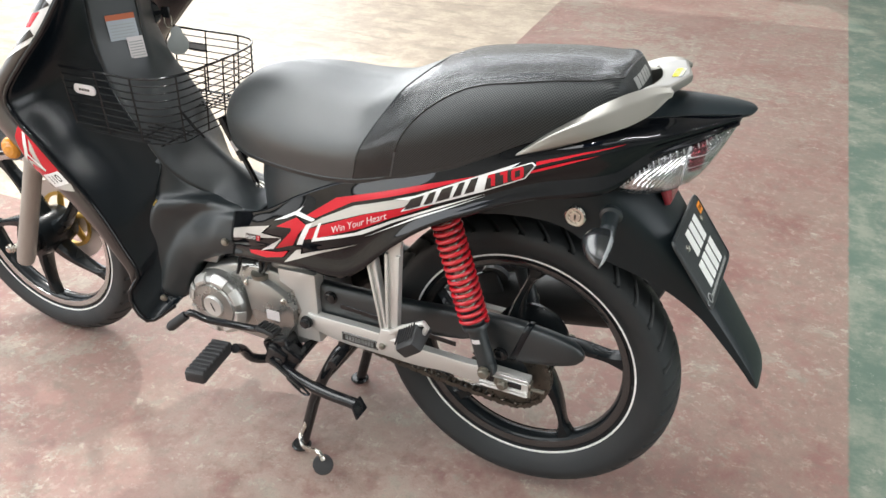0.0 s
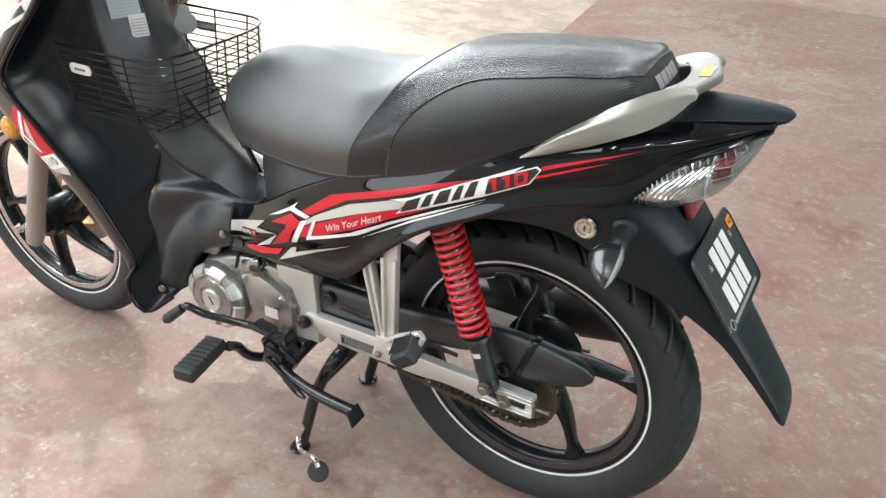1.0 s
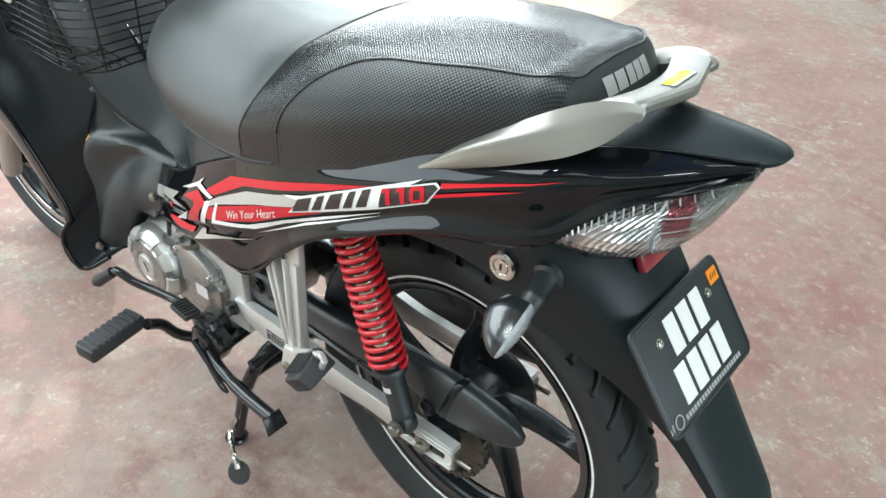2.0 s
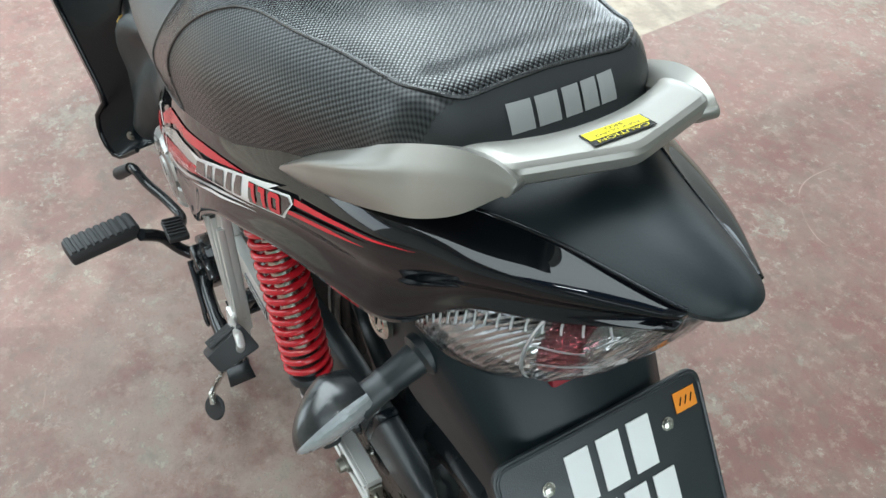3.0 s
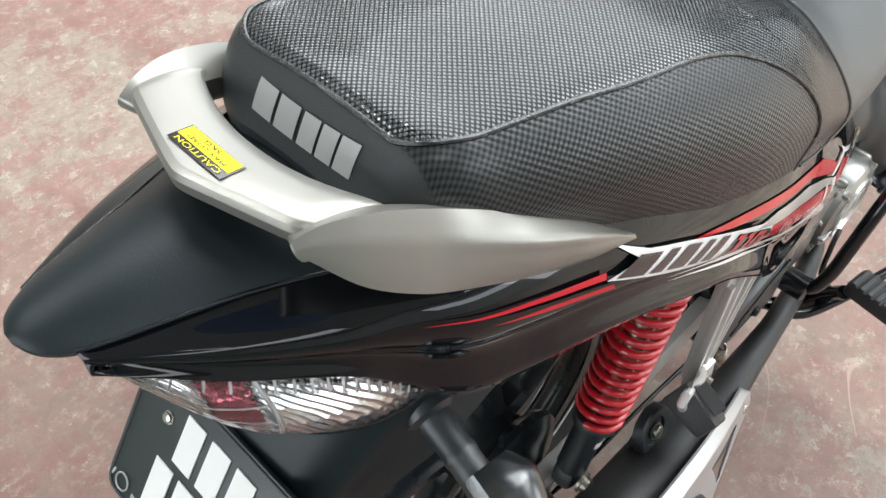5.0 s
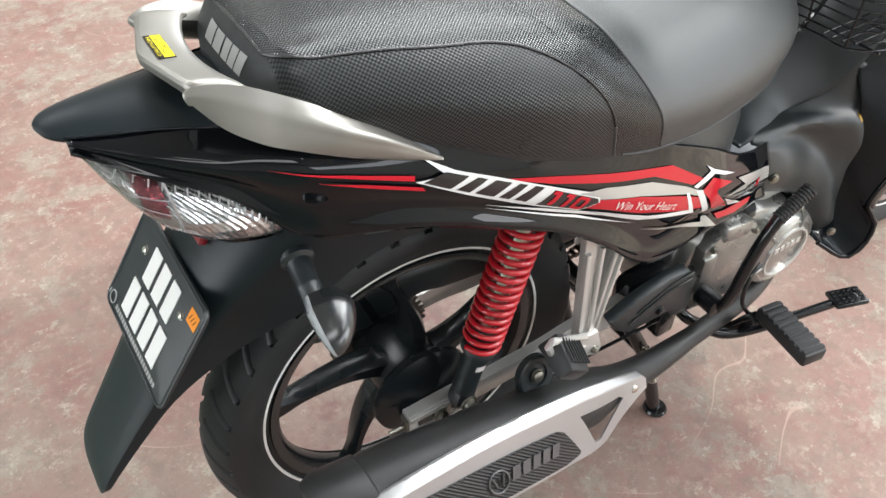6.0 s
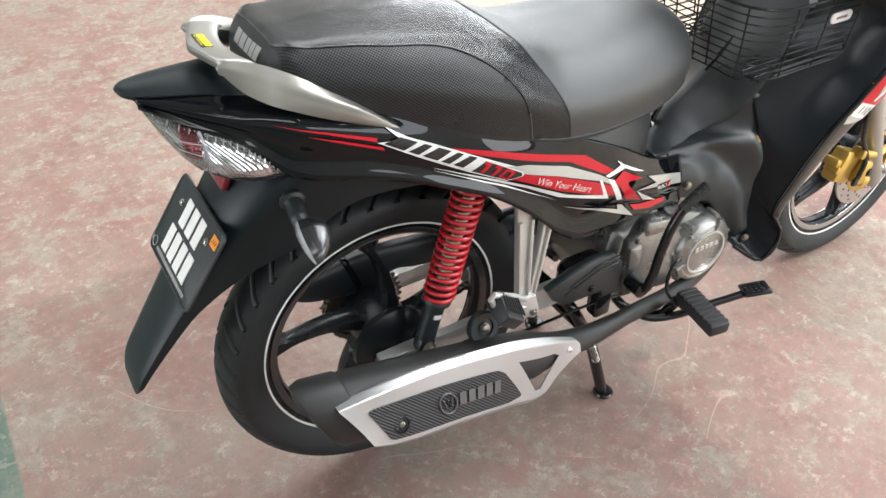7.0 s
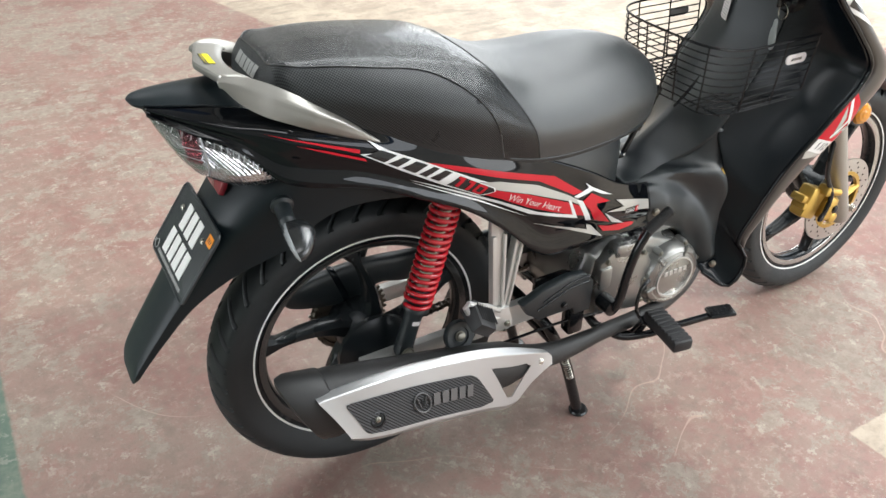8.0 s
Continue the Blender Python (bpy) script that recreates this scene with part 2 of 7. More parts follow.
def floor_material():
    """Worn painted concrete: a red-brown field, a green lane and bare beige bays, chipped and stained."""
    m = bpy.data.materials.new("worn_painted_concrete")
    m.use_nodes = True
    n, l = m.node_tree.nodes, m.node_tree.links
    b = n["Principled BSDF"]
    geo = n.new("ShaderNodeNewGeometry")
    sep = n.new("ShaderNodeSeparateXYZ")
    l.new(geo.outputs["Position"], sep.inputs[0])

    def op(kind, a, b_=0.0, clamp=False):
        o = n.new("ShaderNodeMath")
        o.operation, o.use_clamp = kind, clamp
        for i, v in enumerate((a, b_)):
            if isinstance(v, (int, float)):
                o.inputs[i].default_value = v
            else:
                l.new(v, o.inputs[i])
        return o.outputs[0]

    def noise_at(scale, detail=6.0, rough=0.6, distort=0.0):
        t = n.new("ShaderNodeTexNoise")
        t.inputs["Scale"].default_value, t.inputs["Detail"].default_value = scale, detail
        t.inputs["Roughness"].default_value, t.inputs["Distortion"].default_value = rough, distort
        l.new(geo.outputs["Position"], t.inputs["Vector"])
        return t.outputs["Fac"]

    def step(v, lo, hi):
        r = n.new("ShaderNodeMapRange")
        r.interpolation_type = "SMOOTHSTEP"
        r.inputs["From Min"].default_value, r.inputs["From Max"].default_value = lo, hi
        l.new(v, r.inputs["Value"])
        return r.outputs["Result"]

    def mix(fac, a, b_):
        x = n.new("ShaderNodeMix")
        x.data_type = "RGBA"
        if isinstance(fac, (int, float)):
            x.inputs["Factor"].default_value = fac
        else:
            l.new(fac, x.inputs["Factor"])
        for key, v in (("A", a), ("B", b_)):
            if isinstance(v, tuple):
                x.inputs[key].default_value = (*v, 1)
            else:
                l.new(v, x.inputs[key])
        return x.outputs["Result"]

    X, Y = sep.outputs[0], sep.outputs[1]
    big, mid, fine = noise_at(1.5, 5, 0.62, 0.1), noise_at(5.5, 10, 0.74, 0.12), noise_at(38.0, 6, 0.7)
    speck, dust = noise_at(95.0, 4, 0.7), noise_at(260.0, 3, 0.8)
    edge = op("MULTIPLY", op("SUBTRACT", fine, 0.5), 0.012)
    # scuffs drawn out along the lane
    drawn = n.new("ShaderNodeMapping")
    drawn.inputs["Scale"].default_value = (4.0, 13.0, 1.0)
    drawn.inputs["Rotation"].default_value = (0, 0, 0.5)
    l.new(geo.outputs["Position"], drawn.inputs["Vector"])
    scuff = n.new("ShaderNodeTexNoise")
    scuff.inputs["Scale"].default_value, scuff.inputs["Detail"].default_value = 1.0, 7
    l.new(drawn.outputs[0], scuff.inputs["Vector"])
    scuff = scuff.outputs["Fac"]
    red = mix(step(big, 0.30, 0.70), (0.172, 0.088, 0.075), (0.255, 0.160, 0.137))
    red = mix(op("MULTIPLY", step(mid, 0.42, 0.60), 0.45), red, (0.232, 0.133, 0.113))
    red = mix(op("MULTIPLY", step(noise_at(7.0, 9, 0.72), 0.56, 0.64), 0.35), red, (0.128, 0.066, 0.056))
    # a grey-green bloom, finely mottled, where tyres have rubbed the red thin
    bloom = op("ADD", op("MULTIPLY", noise_at(4.2, 12, 0.80, 0.1), 0.8), op("MULTIPLY", step(op("MULTIPLY", X, -1.0), 0.0, 0.7), 0.05))
    red = mix(op("MULTIPLY", step(bloom, 0.36, 0.47), 0.50), red, (0.226, 0.180, 0.146))
    red = mix(op("MULTIPLY", step(noise_at(24.0, 10, 0.8), 0.50, 0.58), 0.42), red, (0.158, 0.128, 0.104))
    red = mix(op("MULTIPLY", step(noise_at(31.0, 10, 0.8), 0.53, 0.59), 0.38), red, (0.330, 0.262, 0.215))
    # paint flaked through to a grey-green screed, in crisp grains that gather in patches
    flake, gather, grain = noise_at(11.0, 12, 0.78), noise_at(1.25, 4, 0.55), noise_at(30.0, 8, 0.75)
    wear = op("ADD", op("ADD", op("MULTIPLY", flake, 0.85), op("MULTIPLY", gather, 0.50)), op("MULTIPLY", scuff, 0.12))
    # the lanes beside the parking row are worn most, the one by the far bays more than the other
    wear = op("ADD", wear, op("MULTIPLY", step(Y, 0.25, 1.4), 0.065))
    wear = op("ADD", wear, op("MULTIPLY", step(op("MULTIPLY", Y, -1.0), 0.7, 1.9), 0.03))
    # a pale patch painted in to lighten the shade under the motorcycle
    px_, py_ = op("MULTIPLY", op("SUBTRACT", X, 0.28), 0.85), op("MULTIPLY", op("SUBTRACT", Y, 0.17), 1.7)
    patch = step(op("SQRT", op("ADD", op("MULTIPLY", px_, px_), op("MULTIPLY", py_, py_))), 0.70, 0.10)
    red = mix(op("MULTIPLY", op("MULTIPLY", patch, step(mid, 0.36, 0.58)), 0.62), red, (0.330, 0.272, 0.226))
    wear = op("ADD", wear, op("MULTIPLY", patch, 0.05))
    screed = mix(step(fine, 0.35, 0.65), (0.195, 0.177, 0.143), (0.305, 0.285, 0.232))
    red = mix(op("MULTIPLY", step(wear, 0.73, 0.86), 0.40), red, (0.262, 0.205, 0.168))
    red = mix(op("MULTIPLY", step(wear, 0.800, 0.822), 0.52), red, screed)
    # bright chips with hard edges where the paint is thin, and red left standing in the worn patches
    chip = op("MULTIPLY", step(grain, 0.575, 0.592), step(wear, 0.70, 0.78))
    red = mix(op("MULTIPLY", chip, 0.48), red, (0.385, 0.352, 0.285))
    left = op("MULTIPLY", step(noise_at(19.0, 9, 0.74), 0.575, 0.60), step(wear, 0.79, 0.85))
    red = mix(op("MULTIPLY", left, 0.45), red, (0.190, 0.098, 0.082))
    red = mix(op("MULTIPLY", step(speck, 0.67, 0.70), 0.60), red, (0.44, 0.40, 0.335))
    red = mix(op("MULTIPLY", step(dust, 0.58, 0.68), 0.42), red, (0.085, 0.050, 0.042))
    # thin curved scratches
    curve = op("ABSOLUTE", op("SUBTRACT", noise_at(1.6, 1.5, 0.4, 0.6), 0.5))
    scratch = op("MULTIPLY", step(curve, 0.0016, 0.0007), step(noise_at(2.2, 3), 0.54, 0.60))
    red = mix(op("MULTIPLY", scratch, 0.45), red, (0.42, 0.31, 0.25))
    green = mix(step(mid, 0.4, 0.65), (0.085, 0.125, 0.098), (0.20, 0.215, 0.17))
    green = mix(op("MULTIPLY", chip, 0.4), green, (0.33, 0.32, 0.27))
    beige = mix(step(mid, 0.38, 0.62), (0.272, 0.220, 0.170), (0.410, 0.346, 0.270))
    beige = mix(op("MULTIPLY", step(fine, 0.52, 0.66), 0.5), beige, (0.21, 0.178, 0.142))
    beige = mix(op("MULTIPLY", step(scuff, 0.55, 0.66), 0.5), beige, (0.185, 0.158, 0.128))
    in_green = step(op("ADD", op("ADD", op("MULTIPLY", X, -1.0), op("MULTIPLY", Y, -0.028)), edge), 0.618, 0.628)
    # the beige bay past a line that runs a little askew
    line = op("ADD", op("ADD", X, op("MULTIPLY", Y, 0.085)), edge)
    bay = op("MULTIPLY", step(line, 0.856, 0.864), step(op("ADD", op("MULTIPLY", Y, -1.0), edge), 0.443, 0.449))
    far = op("MULTIPLY", step(op("ADD", X, op("MULTIPLY", Y, 0.30)), 1.44, 1.47), step(op("ADD", Y, edge), 1.0, 1.02))
    col = mix(in_green, red, green)
    col = mix(op("MAXIMUM", bay, far), col, beige)
    dirt = step(noise_at(2.6, 8, 0.7, 0.15), 0.52, 0.78)
    col = mix(op("MULTIPLY", dirt, 0.35), col, (0.13, 0.105, 0.09))
    l.new(col, b.inputs["Base Color"])
    r = n.new("ShaderNodeMapRange")
    r.inputs["From Min"].default_value, r.inputs["From Max"].default_value = 0.3, 0.7
    r.inputs["To Min"].default_value, r.inputs["To Max"].default_value = 0.40, 0.66
    b.inputs["Specular IOR Level"].default_value = 0.22
    l.new(mid, r.inputs["Value"])
    l.new(r.outputs["Result"], b.inputs["Roughness"])
    bp = n.new("ShaderNodeBump")
    bp.inputs["Strength"].default_value, bp.inputs["Distance"].default_value = 0.35, 0.002
    l.new(op("ADD", op("MULTIPLY", fine, 0.6), op("MULTIPLY", mid, 0.8)), bp.inputs["Height"])
    l.new(bp.outputs["Normal"], b.inputs["Normal"])
    return m


FLOOR = floor_material()


# ---- mesh tools ----
def V(*a):
    return Vector(a)


def mirror(p, s):
    return Vector((p[0], p[1] * s, p[2]))


def table(rows, x):
    """Rows (key, values...) interpolated smoothly at x; the keys ascend or descend."""
    rows = sorted(rows)
    k = [r[0] for r in rows]
    if x <= k[0]:
        return rows[0][1:]
    if x >= k[-1]:
        return rows[-1][1:]
    i = max(j for j in range(len(k)) if k[j] <= x)
    i = min(i, len(k) - 2)
    t = (x - k[i]) / (k[i + 1] - k[i])
    out = []
    for c in range(1, len(rows[0])):
        p1, p2 = rows[i][c], rows[i + 1][c]
        d = p2 - p1
        h = k[i + 1] - k[i]
        m1 = d if i == 0 else (p2 - rows[i - 1][c]) / (k[i + 1] - k[i - 1]) * h
        m2 = d if i + 2 >= len(k) else (rows[i + 2][c] - p1) / (k[i + 2] - k[i]) * h
        t2, t3 = t * t, t * t * t
        out.append((2 * t3 - 3 * t2 + 1) * p1 + (t3 - 2 * t2 + t) * m1 + (3 * t2 - 2 * t3) * p2 + (t3 - t2) * m2)
    return out


def smooth_line(pts, n):
    """Catmull-Rom through pts, n points in all."""
    pts = [Vector(p) for p in pts]
    s = [0.0]
    for a, b in zip(pts, pts[1:]):
        s.append(s[-1] + max((b - a).length, 1e-6))
    rows = [(s[i], *pts[i]) for i in range(len(pts))]
    return [Vector(table(rows, s[-1] * j / (n - 1))) for j in range(n)]


def part(name, bm, material, parent, label="", sharp=35, solid=0.0, uv=None):
    me = bpy.data.meshes.new(name)
    bmesh.ops.recalc_face_normals(bm, faces=bm.faces)
    if uv:
        lay = bm.loops.layers.uv.new("uv")
        for f in bm.faces:
            for lp in f.loops:
                lp[lay].uv = uv[lp.vert] if isinstance(uv, dict) else uv(lp.vert.co)
    bm.to_mesh(me)
    bm.free()
    me.polygons.foreach_set("use_smooth", [True] * len(me.polygons))
    me.set_sharp_from_angle(angle=radians(sharp))
    me.materials.append(material)
    ob = new(name, me)
    ob.parent = parent
    if label:
        ob["label"] = label
    if solid:
        md = ob.modifiers.new("thickness", "SOLIDIFY")
        md.thickness, md.offset = solid, -1
    return ob


def grid(bm, rows, close_u=False, close_v=False):
    vs = [[bm.verts.new(p) for p in r] for r in rows]
    nu, nv = len(vs), len(vs[0])
    for i in range(nu if close_u else nu - 1):
        for j in range(nv if close_v else nv - 1):
            q = (vs[i][j], vs[(i + 1) % nu][j], vs[(i + 1) % nu][(j + 1) % nv], vs[i][(j + 1) % nv])
            if len(set(q)) == 4:
                bm.faces.new(q)
    return vs


def loft(bm, rings):
    vs = grid(bm, rings, close_v=True)
    bm.faces.new(vs[0])
    bm.faces.new(vs[-1])
    return vs


def tube(bm, pts, r, seg=10):
    """A round bar along pts; r is one radius or one for each point."""
    pts = [Vector(p) for p in pts]
    rr = r if isinstance(r, (list, tuple)) else [r] * len(pts)
    rings, nrm = [], None
    for i, p in enumerate(pts):
        t = (pts[min(i + 1, len(pts) - 1)] - pts[max(i - 1, 0)]).normalized()
        if nrm is None:
            nrm = t.cross(Vector((0, 0, 1)) if abs(t.z) < 0.9 else Vector((1, 0, 0))).normalized()
        else:
            nrm = (nrm - t * nrm.dot(t)).normalized()
        bi = t.cross(nrm)
        rings.append([p + (nrm * math.cos(a) + bi * math.sin(a)) * rr[i] for a in [2 * math.pi * k / seg for k in range(seg)]])
    loft(bm, rings)


def lathe(bm, prof, at, axis=(0, 1, 0), seg=48, closed=False):
    """Turns prof, a list of (along the axis, radius), about the axis through at."""
    ax = Vector(axis).normalized()
    u = ax.cross(Vector((0, 0, 1)) if abs(ax.z) < 0.9 else Vector((1, 0, 0))).normalized()
    w = ax.cross(u)
    at = Vector(at)
    rows = [[at + ax * a + (u * math.cos(2 * math.pi * k / seg) + w * math.sin(2 * math.pi * k / seg)) * r for a, r in prof] for k in range(seg)]
    vs = grid(bm, rows, close_u=True, close_v=closed)
    if not closed:
        for j in (0, -1):
            if prof[j][1] > 1e-4:
                bm.faces.new([v[j] for v in vs])
    bmesh.ops.remove_doubles(bm, verts=bm.verts, dist=1e-6)


def rounded(bm, size, m, r=0.003, seg=2):
    """A box with rounded edges, at the pose m."""
    g = bmesh.ops.create_cube(bm, size=1.0, matrix=m @ Matrix.Diagonal((*size, 1)))
    es = list({e for v in g["verts"] for e in v.link_edges})
    bmesh.ops.bevel(bm, geom=es, offset=r, segments=seg, affect="EDGES", profile=0.5)


def slab(bm, outline, m, thick, r=0.0):
    """A plate: outline (x, y) in the plane of m, thick along its z; r rounds its edges."""
    b2 = bmesh.new()
    lo = [b2.verts.new((x, y, -thick / 2)) for x, y in outline]
    f = b2.faces.new(lo)
    ex = bmesh.ops.extrude_face_region(b2, geom=[f])
    bmesh.ops.translate(b2, verts=[v for v in ex["geom"] if isinstance(v, bmesh.types.BMVert)], vec=(0, 0, thick))
    if r:
        bmesh.ops.recalc_face_normals(b2, faces=b2.faces)
        es = [e for e in b2.edges if abs(e.verts[0].co.z - e.verts[1].co.z) < 1e-6]
        bmesh.ops.bevel(b2, geom=es, offset=r, segments=2, affect="EDGES", profile=0.5)
    bmesh.ops.transform(b2, matrix=m, verts=b2.verts)
    me = bpy.data.meshes.new("tmp")
    b2.to_mesh(me)
    b2.free()
    bm.from_mesh(me)
    bpy.data.meshes.remove(me)


def sheet(bm, loops, put, cell=0.02, thick=0.0):
    """A thin sheet on a curved surface: put(u, v, lift) gives the place of a point of the flat outline. The first loop is the
    outline, the others are holes. Long edges are cut so that it follows the surface; thick gives it an edge."""
    b2 = bmesh.new()
    es = []
    for lp in loops:
        vs = [b2.verts.new((u, v, 0)) for u, v in lp]
        es += [b2.edges.new((vs[i], vs[(i + 1) % len(vs)])) for i in range(len(vs))]
    bmesh.ops.triangle_fill(b2, edges=es, use_beauty=True)
    for _ in range(7):
        long = [e for e in b2.edges if e.calc_length() > cell]
        if not long:
            break
        bmesh.ops.subdivide_edges(b2, edges=long, cuts=1)
        bmesh.ops.triangulate(b2, faces=[f for f in b2.faces if len(f.verts) > 3])
    rim = [e for e in b2.edges if e.is_boundary]
    flat = {v: (v.co.x, v.co.y) for v in b2.verts}
    if thick:
        top = {v: bm.verts.new(put(*flat[v], thick)) for v in b2.verts}
        low = {v: bm.verts.new(put(*flat[v], 0.0)) for v in b2.verts}
        for f in b2.faces:
            bm.faces.new([top[v] for v in f.verts])
            bm.faces.new([low[v] for v in reversed(f.verts)])
        for e in rim:
            a, b = e.verts
            bm.faces.new((top[a], top[b], low[b], low[a]))
    else:
        top = {v: bm.verts.new(put(*flat[v], 0.0)) for v in b2.verts}
        for f in b2.faces:
            bm.faces.new([top[v] for v in f.verts])
    b2.free()


def lettering(bm, words, size, put, slant=0.0, thick=0.0, align="CENTER", bold=0.0):
    """Words in the built-in font laid on put(u, v, lift)."""
    cu = bpy.data.curves.new("words", "FONT")
    cu.body, cu.size, cu.align_x, cu.align_y, cu.shear = words, size, align, "CENTER", slant
    cu.offset = bold
    ob = new("words", cu)
    dg = bpy.context.evaluated_depsgraph_get()
    me = bpy.data.meshes.new_from_object(ob.evaluated_get(dg))
    vs = [bm.verts.new(put(v.co.x, v.co.y, thick)) for v in me.vertices]
    for p in me.polygons:
        try:
            bm.faces.new([vs[i] for i in p.vertices])
        except ValueError:
            pass
    bpy.data.objects.remove(ob)
    bpy.data.curves.remove(cu)
    bpy.data.meshes.remove(me)


def flat_put(origin, right, up, lift=0.0006):
    o, r, u = Vector(origin), Vector(right).normalized(), Vector(up).normalized()
    nrm = r.cross(u).normalized()
    return lambda a, b, h: o + r * a + u * b + nrm * (lift + h)


def bars(bm, n, wide, high, gap, put, at=(0.0, 0.0), slant=0.0, thick=0.0):
    """n plain upright bars, wide in all, centred on at."""
    w = (wide - gap * (n - 1)) / n
    for i in range(n):
        x = at[0] - wide / 2 + i * (w + gap)
        y0, y1 = at[1] - high / 2, at[1] + high / 2
        sheet(bm, [[(x + slant * y0, y0), (x + w + slant * y0, y0), (x + w + slant * y1, y1), (x + slant * y1, y1)]], put, 0.03, thick)


# ---- floor, and unseen roof and walls added to shape the light ----
bm = bmesh.new()
grid(bm, [[V(-6 + 15 * i / 30, -30 + 37 * j / 40, 0) for j in range(41)] for i in range(31)])
tagged(part("floor", bm, FLOOR, None), "worn red-brown painted concrete floor with green and beige bays", "floor", kind="structure")
bm = bmesh.new()
for x0, x1, y0, y1 in ((-6.2, -2.6, -6.2, 7.2), (-2.6, 0.2, -6.2, -4.6), (-2.6, 0.2, -3.2, 3.2), (-2.6, 0.2, 4.6, 7.2), (0.2, 0.4, -6.2, 7.2), (0.4, 1.8, -6.2, -1.8),
                       (8.4, 8.9, -6.2, 7.2), (7.2, 8.4, -6.2, -1.8), (1.8, 7.2, -6.2, -5.0), (0.4, 8.4, 4.4, 7.2)):
    bmesh.ops.create_cube(bm, size=1.0, matrix=pose((x0 + x1) / 2, (y0 + y1) / 2, 4.25) @ Matrix.Diagonal((x1 - x0, y1 - y0, 0.1, 1)))
tagged(part("ceiling", bm, CEIL, None), "unseen grey roof added with openings for the area lamps", "ceiling", kind="structure")


def wall_with_openings(name, along, at, a0, a1, openings):
    """A wall with openings (from, to, bottom, top) right through it; along is 'x' or 'y'."""
    bm = bmesh.new()
    spans, last = [], a0
    for o0, o1, z0, z1 in openings:
        spans += [(last, o0, 0, 4.2), (o0, o1, z1, 4.2), (o0, o1, 0, z0)]
        last = o1
    for p0, p1, q0, q1 in spans + [(last, a1, 0, 4.2)]:
        if p1 - p0 < 0.01 or q1 - q0 < 0.01:
            continue
        c = ((p0 + p1) / 2, at, (q0 + q1) / 2) if along == "x" else (at, (p0 + p1) / 2, (q0 + q1) / 2)
        d = (p1 - p0, 0.2, q1 - q0) if along == "x" else (0.2, p1 - p0, q1 - q0)
        bmesh.ops.create_cube(bm, size=1.0, matrix=pose(*c) @ Matrix.Diagonal((*d, 1)))
    tagged(part(name, bm, WALL, None), "unseen plain wall added with openings for the area lamps", "wall", kind="structure")


# out of view; openings placed to suit the lamps and reflections
wall_with_openings("wall_south", "x", -6.0, -6, 8.6, [(0.3, 4.0, 2.2, 3.5), (4.0, 8.4, 0, 3.4)])
wall_with_openings("wall_west", "y", -6.1, -5.9, 6.9, [(-1.9, 3.1, 0.2, 3.6)])
wall_with_openings("wall_east", "y", 8.6, -5.9, 6.9, [(-4.3, 4.9, 0, 4.1)])
wall_with_openings("wall_north", "x", 7.0, -6, 8.6, [(4.0, 8.4, 0, 3.5)])


# ---- motorcycle ----
bike = tagged(new("motorcycle"), "black underbone motorcycle with red graphics on its centre stand", "motorcycle")
bike.location = (0.6, 0, 0)
bpy.context.view_layer.update()
REAR = V(0, 0, 0.308)      # rear axle, the wheel clear of the floor
FRONT = V(1.22, 0, 0.275)  # front axle
RAKE = V(-math.sin(radians(24)), 0, math.cos(radians(24)))
STEER = Matrix.Translation(FRONT) @ Matrix.Rotation(radians(2.0), 4, RAKE) @ Matrix.Translation(-FRONT)


def bp(name, bm, material, parent=None, label="", **kw):
    """A part of the motorcycle, modelled in world coordinates."""
    ob = part(name, bm, material, parent or bike, label, **kw)
    ob.matrix_parent_inverse = Matrix.Translation((-0.6, 0, 0))
    if parent and parent is not bike:
        ob.matrix_parent_inverse = Matrix.Identity(4)
    return ob


def bolt(at, axis, r, parent, material=None, h=0.006, name="bolt"):
    bm = bmesh.new()
    a = Vector(axis).normalized()
    lathe(bm, [(0, r * 1.25), (h * 0.3, r * 1.25), (h * 0.3, r), (h * 0.85, r * 0.95), (h, r * 0.7)], at, a, 12)
    return bp(name, bm, material or CHROME, parent)


# -- wheels --
def tyre_mesh(c, r, w, pitch_count, m=None):
    """A tyre with slanted tread grooves cut into it."""
    bm = bmesh.new()
    prof = [(-0.021, 0.211), (-0.030, 0.222), (-w * 0.97, 0.211 + (r - 0.211) * 0.45), (-w, 0.211 + (r - 0.211) * 0.6),
            (-w * 0.93, r - 0.020)]
    n = 19
    for k in range(n):
        a = -1 + 2 * k / (n - 1)
        prof.append((a * w * 0.84, r - 0.0155 * abs(a) ** 2.1))
    prof += [(-p[0], p[1]) for p in reversed(prof[:5])]
    per = 15
    seg = pitch_count * per
    step_a = 2 * math.pi / pitch_count
    rows = []
    for s in range(seg):
        row = []
        for i, (y, rad) in enumerate(prof):
            f = min(1.0, abs(y) / (w * 0.84))
            side = max(0.0, min(1.0, 0.5 + y / (w * 0.3)))
            th = 2 * math.pi * s / seg + step_a * (0.85 * f ** 1.3 + 0.5 * side * side * (3 - 2 * side))
            cut = 0.0
            if 0.16 < f and 5 <= i < 5 + n:
                cut = (0.0085, 0.0085, 0.0080)[s % per] if s % per < 3 else 0.0
            row.append(c + V((rad - cut) * math.cos(th), y, (rad - cut) * math.sin(th)))
        rows.append(row)
    grid(bm, rows, close_u=True, close_v=True)
    if m:
        bmesh.ops.transform(bm, matrix=m, verts=bm.verts)
    return bm


def ring(prof, c, seg=96, m=None, axis=(0, 1, 0)):
    bm = bmesh.new()
    lathe(bm, prof, c, axis, seg, closed=True)
    if m:
        bmesh.ops.transform(bm, matrix=m, verts=bm.verts)
    return bm


